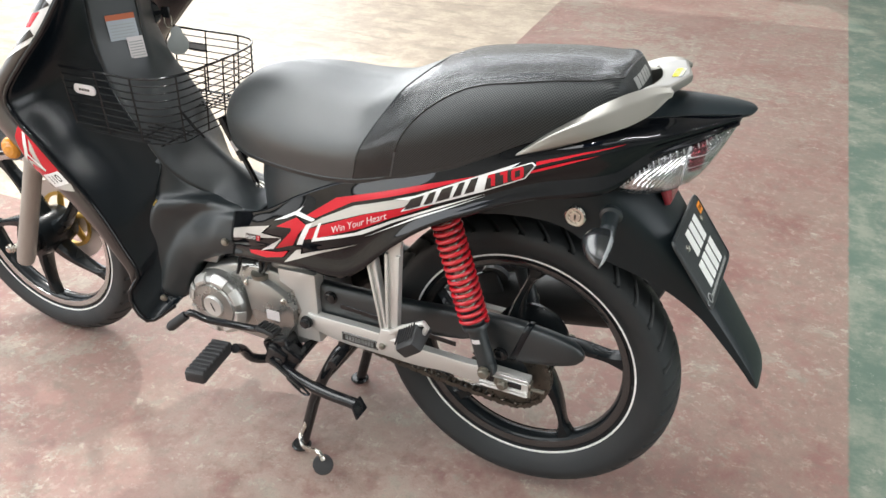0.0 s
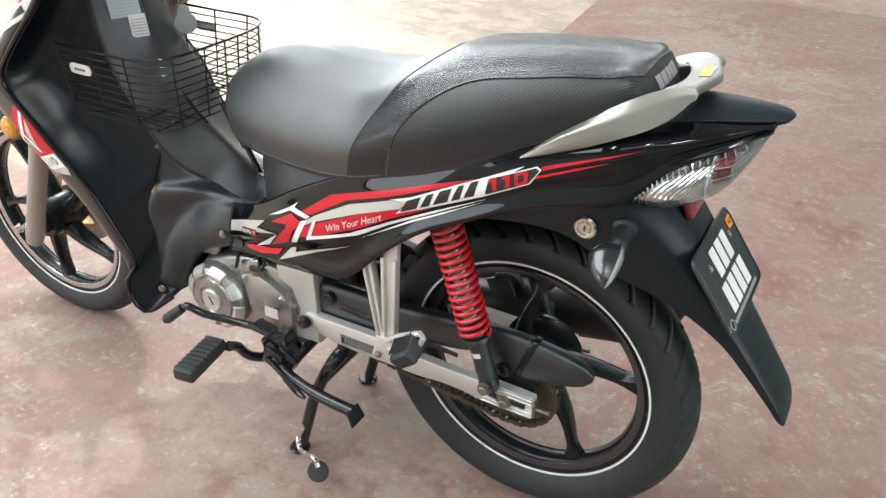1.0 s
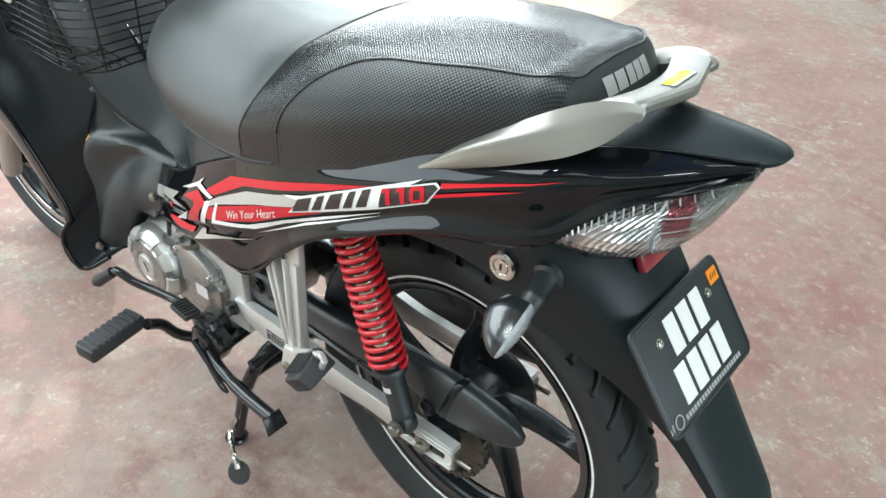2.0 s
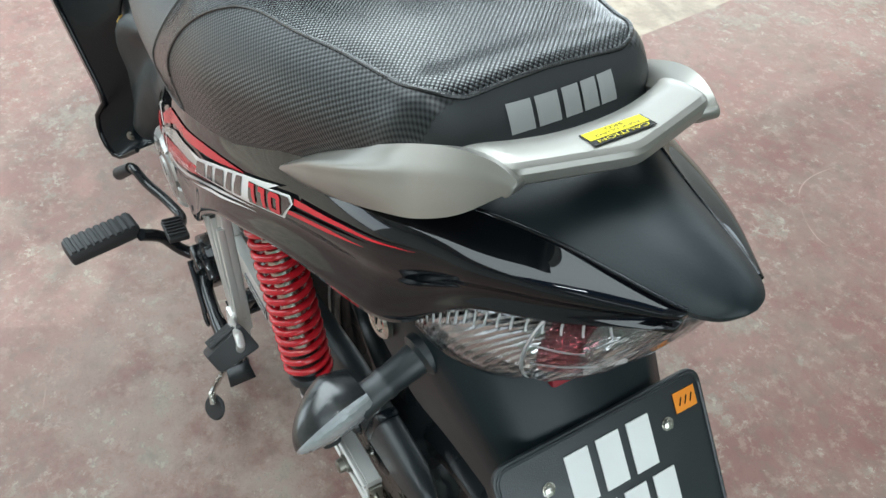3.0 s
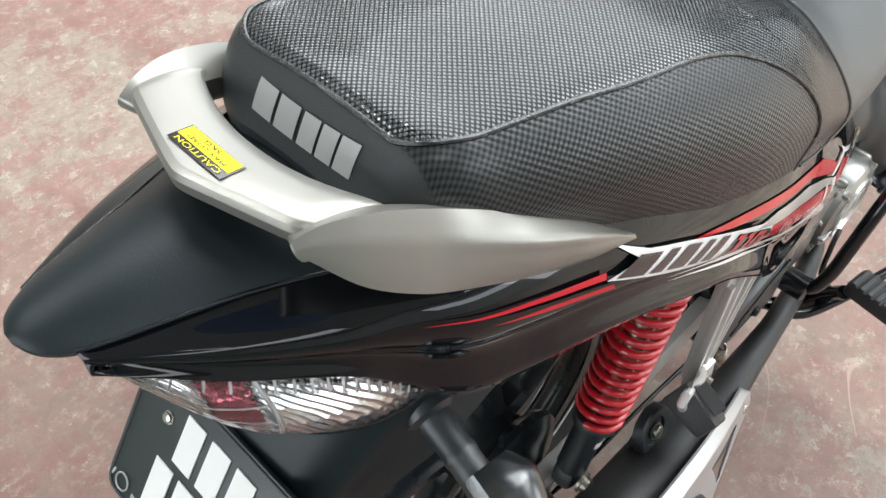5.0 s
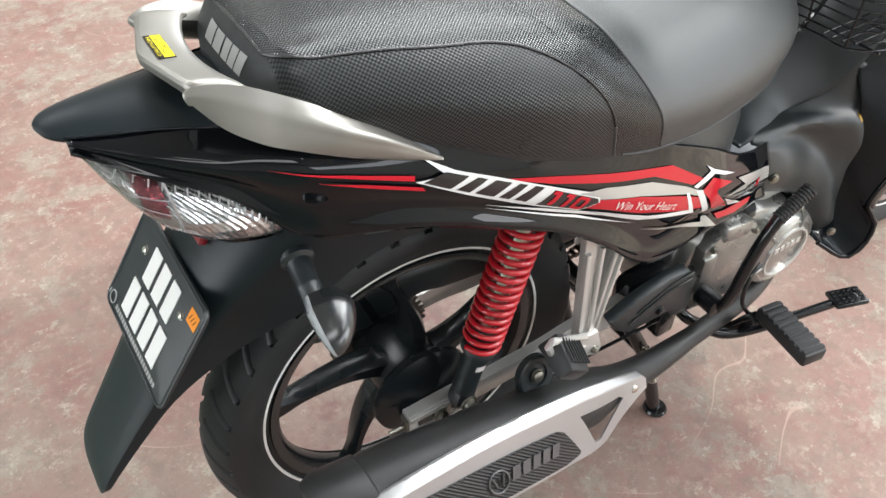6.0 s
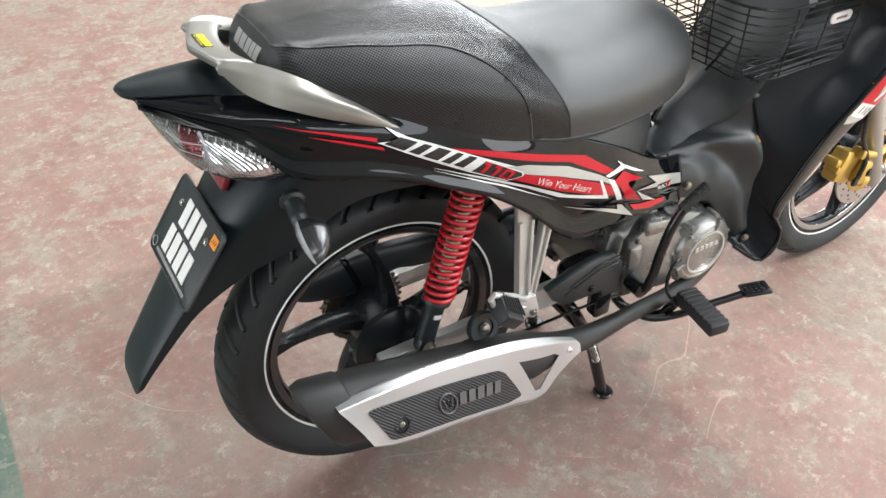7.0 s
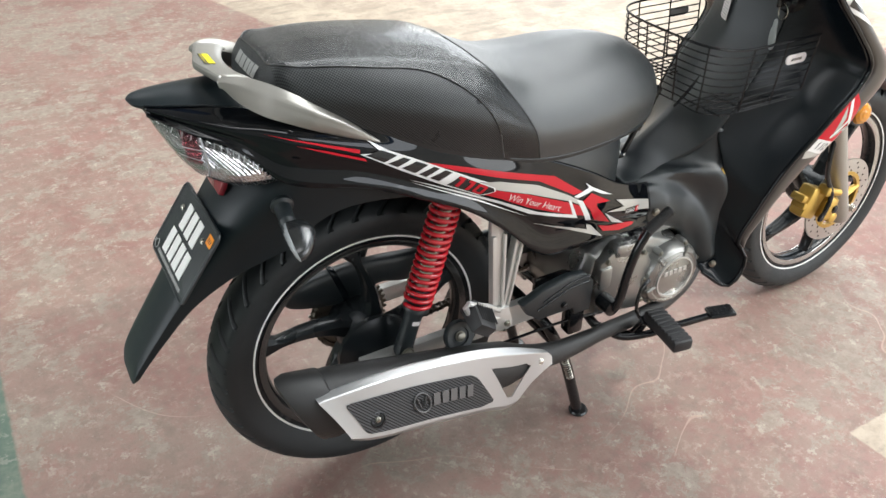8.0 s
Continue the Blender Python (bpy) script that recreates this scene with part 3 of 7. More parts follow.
def spoke_mesh(c, end, twist, m=None, r0=0.045, r1=0.189):
    """One curved, tapering cast spoke with a raised middle."""
    bm = bmesh.new()
    rings = []
    for k in range(13):
        t = k / 12
        r = r0 + (r1 - r0) * t
        a = radians(end) - radians(twist) * (1 - t) ** 1.3
        half = 0.019 - 0.012 * math.sin(min(1, t * 1.15) * math.pi * 0.5) + 0.013 * max(0, t - 0.8) / 0.2
        th = 0.021 - 0.008 * t
        rad, tan = V(math.cos(a), 0, math.sin(a)), V(-math.sin(a), 0, math.cos(a))
        p = c + rad * r
        rings.append([p + tan * half * u + V(0, th * v, 0) for u, v in ((-1, -0.55), (-0.55, -1), (0.55, -1), (1, -0.55), (1, 0.55), (0.55, 1), (-0.55, 1), (-1, 0.55))])
    loft(bm, rings)
    if m:
        bmesh.ops.transform(bm, matrix=m, verts=bm.verts)
    return bm


RIM_SECTION = [(-0.021, 0.2125), (-0.0235, 0.2165), (-0.0215, 0.2175), (-0.018, 0.213), (0.018, 0.213), (0.0215, 0.2175), (0.0235, 0.2165), (0.021, 0.2125),
               (0.019, 0.2055), (0.0195, 0.199), (0.017, 0.193), (0.010, 0.187), (0, 0.185), (-0.010, 0.187), (-0.017, 0.193), (-0.0195, 0.199), (-0.019, 0.2055)]


def wheel(name, c, tyre_r, tyre_w, ends, twist, label, m=None, lip=LIP):
    hub = bp(name, ring([(-0.05, 0.018), (-0.05, 0.045), (-0.03, 0.05), (0.03, 0.05), (0.05, 0.045), (0.05, 0.018)], c, 40, m), RIM, label=label)
    bp("tyre", tyre_mesh(c, tyre_r, tyre_w, 38, m), RUBBER, hub, "black grooved rubber tyre")
    bp("rim", ring(RIM_SECTION, c, 120, m), RIM, hub, "gloss black cast rim")
    for s in (-1, 1):
        bp("stripe", ring([(s * 0.0243, 0.2116), (s * 0.0243, 0.2156), (s * 0.0225, 0.2156), (s * 0.0225, 0.2116)], c, 120, m), WHITE, hub, "white rim tape")
        bp("rim_lip", ring([(s * 0.0205, 0.2035), (s * 0.0212, 0.2035), (s * 0.0212, 0.1985), (s * 0.0190, 0.1915), (s * 0.0180, 0.1915)], c, 120, m), lip, hub, "polished rim lip")
    for e in ends:
        bp("spoke", spoke_mesh(c, e, twist, m), RIM, hub)
    return hub


rear_wheel = wheel("rear_wheel", REAR, 0.284, 0.0415, [168 + 72 * k for k in range(5)], 26, "black five-spoke rear wheel with white rim tape")
front_wheel = wheel("front_wheel", FRONT, 0.275, 0.034, [208 + 72 * k for k in range(5)], -20, "black five-spoke front wheel with white rim tape", STEER, LIT_LIP)
bm = bmesh.new()
lathe(bm, [(-0.028, 0.03), (-0.042, 0.066), (-0.050, 0.073), (-0.058, 0.072), (-0.066, 0.060), (-0.071, 0.042), (-0.077, 0.028), (-0.079, 0.018), (-0.079, 0.0)], REAR, (0, 1, 0), 48)
bp("brake_drum", bm, RIM, rear_wheel, "black rear drum brake")

# -- brake disc, caliper and fork --
bm = bmesh.new()
lathe(bm, [(-0.060, 0.068), (-0.060, 0.108), (-0.064, 0.108), (-0.064, 0.068)], FRONT, (0, 1, 0), 64, closed=True)
bmesh.ops.transform(bm, matrix=STEER, verts=bm.verts)
disc = bp("brake_disc", bm, DISC, label="drilled steel front brake disc")
bm = bmesh.new()
for k in range(42):
    a = 2 * math.pi * k / 42
    rr = 0.078 + 0.010 * (k % 3)
    p = FRONT + V(rr * math.cos(a), -0.0642, rr * math.sin(a))
    lathe(bm, [(0, 0.0027), (-0.0004, 0.0027)], p, (0, 1, 0), 8)
bmesh.ops.transform(bm, matrix=STEER, verts=bm.verts)
bp("drilled_hole", bm, STEEL, disc)
bm = bmesh.new()
for k in range(5):
    a = 2 * math.pi * k / 5
    p0, p1 = FRONT + V(0.03 * math.cos(a), -0.058, 0.03 * math.sin(a)), FRONT + V(0.074 * math.cos(a + 0.3), -0.061, 0.074 * math.sin(a + 0.3))
    tube(bm, [p0, p1], [0.009, 0.007], 8)
lathe(bm, [(-0.056, 0.066), (-0.056, 0.075), (-0.0655, 0.075), (-0.0655, 0.066)], FRONT, (0, 1, 0), 48, closed=True)
bmesh.ops.transform(bm, matrix=STEER, verts=bm.verts)
bp("disc_carrier", bm, GOLD, disc, "gold disc carrier")
bm = bmesh.new()
rounded(bm, (0.058, 0.040, 0.076), STEER @ pose(1.082, -0.074, 0.318, 0, 24, 0), 0.009)
caliper = bp("brake_caliper", bm, GOLD, label="gold-painted front brake caliper")
for name, size, at, r in ([("cooling_rib", (0.020, 0.036, 0.018), (1.055 - dz * 0.42, -0.074, 0.318 + dz * 0.9), 0.005) for dz in (-0.024, 0.0, 0.024)]
                          + [("piston_housing", (0.034, 0.034, 0.060), (1.128, -0.094, 0.298), 0.010), ("bleed_boss", (0.030, 0.030, 0.026), (1.142, -0.098, 0.272), 0.008), ("pin_boss", (0.022, 0.030, 0.024), (1.102, -0.096, 0.352), 0.006)]):
    bm = bmesh.new()
    rounded(bm, size, STEER @ pose(*at, 0, 24, 0), r)
    bp(name, bm, GOLD, caliper)
bm = bmesh.new()
tube(bm, [V(1.105, -0.10, 0.352), V(1.150, -0.105, 0.338)], 0.0085, 12)
bp("slide_pin", bm, GOLD, caliper)
for x, z in ((1.098, 0.288), (1.140, 0.300)):
    bolt(V(x, -0.112, z), (0, -1, 0), 0.008, caliper, STEEL)
bm = bmesh.new()
tube(bm, smooth_line([(1.10, -0.085, 0.51), (1.09, -0.095, 0.44), (1.095, -0.10, 0.39), (1.112, -0.112, 0.345), (1.104, -0.114, 0.300), (1.098, -0.112, 0.288)], 20), 0.0055, 8)
bp("brake_hose", bm, STEEL, caliper, "black brake hose")
for s in (1, -1):
    bm = bmesh.new()
    b0 = V(1.215, 0.085 * s, 0.235)
    lathe(bm, [(0, 0.012), (0.004, 0.019), (0.03, 0.021), (0.20, 0.0195), (0.31, 0.0195), (0.312, 0.022), (0.335, 0.022), (0.336, 0.014), (0.56, 0.014)], b0, RAKE, 24)
    bmesh.ops.transform(bm, matrix=STEER, verts=bm.verts)
    leg = bp("fork_leg", bm, FORK, label="silver-painted front fork leg")
    bolt(FRONT + V(0.005, 0.10 * s, 0), (0, s, 0), 0.009, leg, CHROME, 0.012, "axle_nut")
bm = bmesh.new()
tube(bm, [FRONT + V(0, -0.10, 0), FRONT + V(0, 0.10, 0)], 0.0075, 12)
bp("front_axle", bm, CHROME)
bm = bmesh.new()
lathe(bm, [(0.03, 0.012), (0.032, 0.034), (0.06, 0.034), (0.066, 0.026), (0.07, 0.012)], FRONT, (0, 1, 0), 24)
bp("speedometer_drive", bm, STEEL, front_wheel)
# front mudguard
bm = bmesh.new()
rings = []
for k in range(25):
    a = radians(28 + (158 - 28) * k / 24)
    hw = 0.046 * min(1, 0.45 + min(k, 24 - k) / 6)
    row = []
    for j in range(9):
        u = -1 + 2 * j / 8
        r = 0.292 + 0.012 * (1 - u * u)
        row.append(FRONT + V(r * math.cos(a), hw * u, r * math.sin(a)))
    rings.append(row)
grid(bm, rings)
bmesh.ops.transform(bm, matrix=STEER, verts=bm.verts)
bp("front_mudguard", bm, GLOSS, label="gloss black front mudguard", solid=0.003)

# -- seat --
SEAT = [(-0.16, 0.04, 0.802, 0.044, 0.818, 0.04, 0.829, 0.832), (-0.152, 0.066, 0.798, 0.071, 0.82, 0.06, 0.842, 0.847), (-0.145, 0.076, 0.796, 0.081, 0.822, 0.067, 0.85, 0.8575),
        (-0.134, 0.084, 0.794, 0.089, 0.825, 0.073, 0.86, 0.868), (-0.12, 0.092, 0.792, 0.097, 0.826, 0.078, 0.8635, 0.8695), (-0.1, 0.099, 0.79, 0.103, 0.825, 0.082, 0.861, 0.868),
        (-0.05, 0.116, 0.78, 0.119, 0.818, 0.093, 0.857, 0.868), (0.0, 0.13, 0.762, 0.133, 0.806, 0.104, 0.85, 0.864), (0.08, 0.145, 0.727, 0.149, 0.786, 0.113, 0.838, 0.853),
        (0.15, 0.15, 0.7, 0.155, 0.765, 0.117, 0.822, 0.838), (0.2, 0.15, 0.683, 0.156, 0.742, 0.115, 0.797, 0.815), (0.25, 0.148, 0.669, 0.154, 0.722, 0.11, 0.775, 0.797),
        (0.32, 0.143, 0.659, 0.15, 0.712, 0.106, 0.768, 0.792), (0.4, 0.132, 0.656, 0.14, 0.71, 0.099, 0.768, 0.796), (0.4658, 0.114, 0.653, 0.122, 0.708, 0.086, 0.762, 0.791),
        (0.5222, 0.088, 0.65, 0.096, 0.7, 0.068, 0.747, 0.772), (0.5645, 0.058, 0.652, 0.064, 0.69, 0.048, 0.722, 0.742), (0.5861, 0.022, 0.664, 0.026, 0.685, 0.02, 0.702, 0.712)]
SEAT_FRONT, SEAT_BACK, SEAT_REAR = 0.16, 0.088, -0.137   # the grip band's edges on the centre line


def seat_point(u, v, lift=0.0):
    """v runs from -1 (lower edge, left) over 0 (middle of the top) to 1; 0.4 is the piped seam."""
    s = 1.0 if v < 0 else -1.0
    a = 1 - abs(v)                       # 0 at the lower edge, 1 at the middle
    fade = max(0.0, min(1.0, (u + 0.10) / 0.14)) * max(0.0, min(1.0, (0.57 - u) / 0.36))
    skew = table([(0.0, 0.095), (0.3, 0.072), (0.6, 0.030), (1.0, 0.0)], a)[0] * fade
    x = min(0.5861, u + skew)
    yl, zl, ym, zm, ys, zs, zt = table(SEAT, x)
    y, z = table([(0.0, yl, zl), (0.28, ym, zm), (0.6, ys, zs), (0.8, ys * 0.55, zs + (zt - zs) * 0.72), (1.0, 0.0, zt)], a)
    return V(x, s * y, z + lift)


def seam_at(u):
    """The side seam of the pillion top, with rounded corners at the rear."""
    k = max(0.0, min(1.0, (SEAT_REAR + 0.034 - u) / 0.034))
    j = max(0.0, min(1.0, (u - SEAT_BACK + 0.085) / 0.085))
    return 0.4 - 0.13 * (1 - math.sqrt(max(0.0, 1 - k * k))) + 0.42 * (1 - math.sqrt(max(0.0, 1 - j ** 2.2)))


def seat_piece(name, u0, u1, v0, v1, nu, nv, material, parent, label, uvk=1.0):
    """A cover between two stations; v0 and v1 may follow the seam."""
    bm = bmesh.new()
    rows, where = [], {}
    for i in range(nu + 1):
        u = u0 + (u1 - u0) * (0.5 - 0.5 * math.cos(math.pi * i / nu) if callable(v0) or callable(v1) else i / nu)
        a, b = (v0(u) if callable(v0) else v0), (v1(u) if callable(v1) else v1)
        row = [seat_point(u, a + (b - a) * j / nv) for j in range(nv + 1)]
        run, last = 0.0, seat_point(u, 0.0)
        for k in range(1, 13):
            p = seat_point(u, a * k / 12)
            run += (p - last).length
            last = p
        run = math.copysign(run, a)
        for j, p in enumerate(row):
            run += (p - last).length
            last = p
            where[(i, j)] = (p.x * uvk, run * uvk)
        rows.append(row)
    vs = grid(bm, rows)
    return bp(name, bm, material, parent, label, sharp=60, uv={vs[i][j]: c for (i, j), c in where.items()})


seat = seat_piece("seat", SEAT_FRONT, 0.586, -1, 1, 44, 40, VINYL, None, "matte black vinyl rider's seat")
seat_piece("pillion_top", SEAT_REAR, SEAT_BACK, lambda u: -seam_at(u), seam_at, 60, 22, WEAVE_TOP, seat, "black mesh-embossed seat top")
seat_piece("grip_band", SEAT_BACK, SEAT_FRONT, -1, 1, 8, 44, WEAVE_TOP, seat, "black mesh-embossed band across the seat")
seat_piece("pillion_side", SEAT_REAR, SEAT_BACK, -1, lambda u: -seam_at(u), 60, 16, WEAVE_SIDE, seat, "black carbon-look seat side")
seat_piece("pillion_side", SEAT_REAR, SEAT_BACK, seam_at, 1, 60, 16, WEAVE_SIDE, seat, "black carbon-look seat side")
bm = bmesh.new()
ringp = [seat_point(-0.160, -1 + 2 * j / 40) for j in range(41)]
bm.faces.new([bm.verts.new(p) for p in ringp])
bp("seat_end", bm, VINYL_SHADED, seat)
seat_piece("seat_back", -0.16, SEAT_REAR, -1, 1, 10, 44, VINYL_SHADED, seat, "smooth black rear face of the seat")
bm = bmesh.new()
loft(bm, [[seat_point(u, -1 + 2 * j / 20) * 1.0 + V(0, 0, -0.004) if j not in (0, 20) else seat_point(u, -1 + 2 * j / 20) + V(0, 0, -0.010) for j in range(21)] for u in [-0.15 + 0.74 * i / 24 for i in range(25)]])
for vtx in bm.verts:
    vtx.co.y *= 0.96
bp("seat_base", bm, MATTE, seat)
for s in (-1, 1):
    bm = bmesh.new()
    line = [seat_point(SEAT_REAR, s * 0.27 * i / 12, 0.0002) for i in range(12)]
    for i in range(1, 91):
        u = SEAT_REAR + (SEAT_BACK - SEAT_REAR) * (0.5 - 0.5 * math.cos(math.pi * i / 90))
        line.append(seat_point(u, seam_at(u) * s, 0.0002))
    tube(bm, line, 0.0017, 8)
    bp("piping", bm, SEAM, seat, "glossy raised seam piping")
    bm = bmesh.new()
    tube(bm, [seat_point(SEAT_BACK, s * (0.82 + 0.18 * i / 12), 0.0002) for i in range(13)], 0.0013, 6)
    bp("piping", bm, VINYL, seat)
    bm = bmesh.new()
    tube(bm, [seat_point(SEAT_FRONT, s * (i / 24), 0.0003) for i in range(25)], 0.0011, 6)
    bp("piping", bm, VINYL, seat)
    bm = bmesh.new()
    tube(bm, [seat_point(0.10 + 0.485 * i / 40, s * 0.995, -0.001) for i in range(41)], 0.0013, 6)
    bp("seat_edge", bm, MATTE, seat)
# maker's mark on the rear of the seat, as plain blocks
mark = flat_put((-0.1500, -0.002, 0.8480), (0, -1, 0), (0.36, 0, 0.93), 0.0006)


def on_seat_back(a, b, h):
    """The point of the seat's rear face at the height and side of the mark."""
    p = mark(a, b, h)
    lo, hi = -0.160, -0.08
    for _ in range(18):
        mid = (lo + hi) / 2
        yl, zl, ym, zm, ys, zs, zt = table(SEAT, mid)
        top = zt - (zt - zs) * min(1.0, abs(p.y) / ys) ** 2 if abs(p.y) < ys else zs - (zs - zm) * (abs(p.y) - ys) / max(ym - ys, 1e-4)
        lo, hi = (lo, mid) if p.z < top else (mid, hi)
    return V(hi - 0.0010 - h, p.y, p.z + 0.0006)


for k, wd in enumerate((0.019, 0.0185, 0.0140, 0.0130, 0.0140)):
    x0 = (-0.0365, -0.0175, 0.0015, 0.0155, 0.0285)[k]
    bm = bmesh.new()
    sheet(bm, [[(x0, -0.0082), (x0 + wd * 0.86, -0.0082), (x0 + wd * 0.86, 0.0082), (x0, 0.0082)]], on_seat_back, 0.004)
    bp("printed_mark", bm, PRINT, seat, "grey printed block on the seat back")

# -- side panels and their graphics --
PANEL = [(0.558, 0.088, 0.517, 0.106, 0.473, 0.106, 0.430), (0.53, 0.097, 0.526, 0.113, 0.482, 0.110, 0.436), (0.5, 0.107, 0.537, 0.122, 0.495, 0.118, 0.443), (0.45, 0.118, 0.560, 0.133, 0.514, 0.127, 0.454),
         (0.38, 0.128, 0.604, 0.146, 0.545, 0.139, 0.468), (0.29, 0.138, 0.652, 0.153, 0.57, 0.146, 0.474), (0.25, 0.14, 0.668, 0.154, 0.598, 0.147, 0.498),
         (0.19, 0.142, 0.69, 0.155, 0.636, 0.153, 0.558), (0.12, 0.138, 0.716, 0.151, 0.672, 0.151, 0.614), (0.05, 0.13, 0.744, 0.144, 0.702, 0.145, 0.650),
         (0.0, 0.122, 0.764, 0.138, 0.726, 0.139, 0.674), (-0.05, 0.112, 0.782, 0.130, 0.746, 0.132, 0.692), (-0.1, 0.098, 0.797, 0.122, 0.766, 0.122, 0.701), (-0.135, 0.083, 0.806, 0.114, 0.778, 0.114, 0.709),
         (-0.155, 0.075, 0.810, 0.106, 0.784, 0.105, 0.718), (-0.175, 0.066, 0.8135, 0.097, 0.790, 0.094, 0.738), (-0.2, 0.055, 0.816, 0.087, 0.797, 0.084, 0.764), (-0.25, 0.036, 0.82, 0.06, 0.81, 0.057, 0.788),
         (-0.296, 0.018, 0.824, 0.029, 0.821, 0.027, 0.813)]


def panel_point(x, t, s, lift=0.0):
    """t runs from the lower edge, 0, to the upper edge, 1."""
    yu, zu, yc, zc, yl, zl = table(PANEL, x)
    y, z = table([(0.0, yl, zl), (0.5, yc, zc), (1.0, yu, zu)], t)
    # the lower edge turns out in a rounded lip
    y += 0.0050 * math.exp(-((t - 0.03) / 0.08) ** 2) - 0.0035 * math.exp(-((t - 0.24) / 0.08) ** 2)
    return V(x, s * (y + lift), z + lift * 0.25)


def on_panel(s):
    def put(x, z, h):
        lo, hi = 0.0, 1.0
        for _ in range(14):
            mid = (lo + hi) / 2
            if panel_point(x, mid, 1).z < z:
                lo = mid
            else:
                hi = mid
        p = panel_point(x, (lo + hi) / 2, s, 0.0012 + h)
        return p
    return put


# graphics as outlines of (x, z) on the panel
GRAPHICS = [
    ("red_band", D_RED, [(0.351, 0.580), (0.288, 0.627), (0.117, 0.689), (0.039, 0.715), (0.103, 0.686), (0.174, 0.658), (0.255, 0.6285), (0.330, 0.5815)]),
    ("silver_band", D_GREY, [(0.316, 0.586), (0.250, 0.624), (0.1755, 0.6515), (0.142, 0.658), (0.158, 0.643), (0.232, 0.614), (0.323, 0.572), (0.3605, 0.549), (0.350, 0.563)]),
    ("red_slogan_band", D_RED, [(0.322, 0.5695), (0.232, 0.613), (0.1565, 0.643), (0.164, 0.634), (0.101, 0.6615), (0.1205, 0.6485), (0.179, 0.620), (0.234, 0.588), (0.330, 0.544), (0.372, 0.528), (0.355, 0.5515)]),
    ("red_flash", D_RED, [(0.423, 0.5385), (0.372, 0.571), (0.350, 0.563), (0.369, 0.541), (0.3865, 0.512), (0.4335, 0.488), (0.386, 0.541), (0.3844, 0.548)]),
    ("white_arrow", D_WHITE, [(0.430, 0.5465), (0.374, 0.581), (0.359, 0.593), (0.367, 0.582), (0.3304, 0.5785), (0.3386, 0.5727), (0.3765, 0.574), (0.4, 0.560)]),
    ("white_stroke", D_WHITE, [(0.350, 0.5647), (0.3365, 0.571), (0.3634, 0.521), (0.3774, 0.516)]),
    ("white_hook", D_WHITE, [(0.3228, 0.574), (0.341, 0.534), (0.236, 0.5753), (0.180, 0.6093), (0.102, 0.6493), (0.0265, 0.6877), (0.1016, 0.6531), (0.1796, 0.6148), (0.2516, 0.5748), (0.3287, 0.5452), (0.3171, 0.5762)]),
    ("white_line", D_WHITE, [(0.237, 0.5683), (0.139, 0.6253), (0.027, 0.684), (0.1384, 0.6290)]),
    ("silver_tail", D_GREY, [(0.3814, 0.5027), (0.4118, 0.4694), (0.301, 0.526), (0.249, 0.5513), (0.3005, 0.530), (0.372, 0.4975), (0.3694, 0.5084)]),
    ("red_base_line", D_RED, [(0.505, 0.461), (0.4845, 0.468), (0.432, 0.4815), (0.402, 0.4937), (0.4147, 0.478), (0.459, 0.4625), (0.500, 0.457)]),
    ("silver_dart", D_GREY, [(0.546, 0.491), (0.500, 0.511), (0.4396, 0.534), (0.463, 0.5125), (0.412, 0.520), (0.4755, 0.4990), (0.546, 0.473)]),
    ("white_dart", D_WHITE, [(0.474, 0.4704), (0.4087, 0.520), (0.4385, 0.4862)]),
    ("red_tail_line", D_RED, [(-0.045, 0.7434), (-0.1065, 0.7672), (-0.1665, 0.788), (-0.1059, 0.7699), (-0.0443, 0.7486)]),
    ("red_tail_line", D_RED, [(-0.036, 0.7300), (-0.09, 0.7520), (-0.13, 0.7690), (-0.09, 0.7555), (-0.0385, 0.7350)]),
]
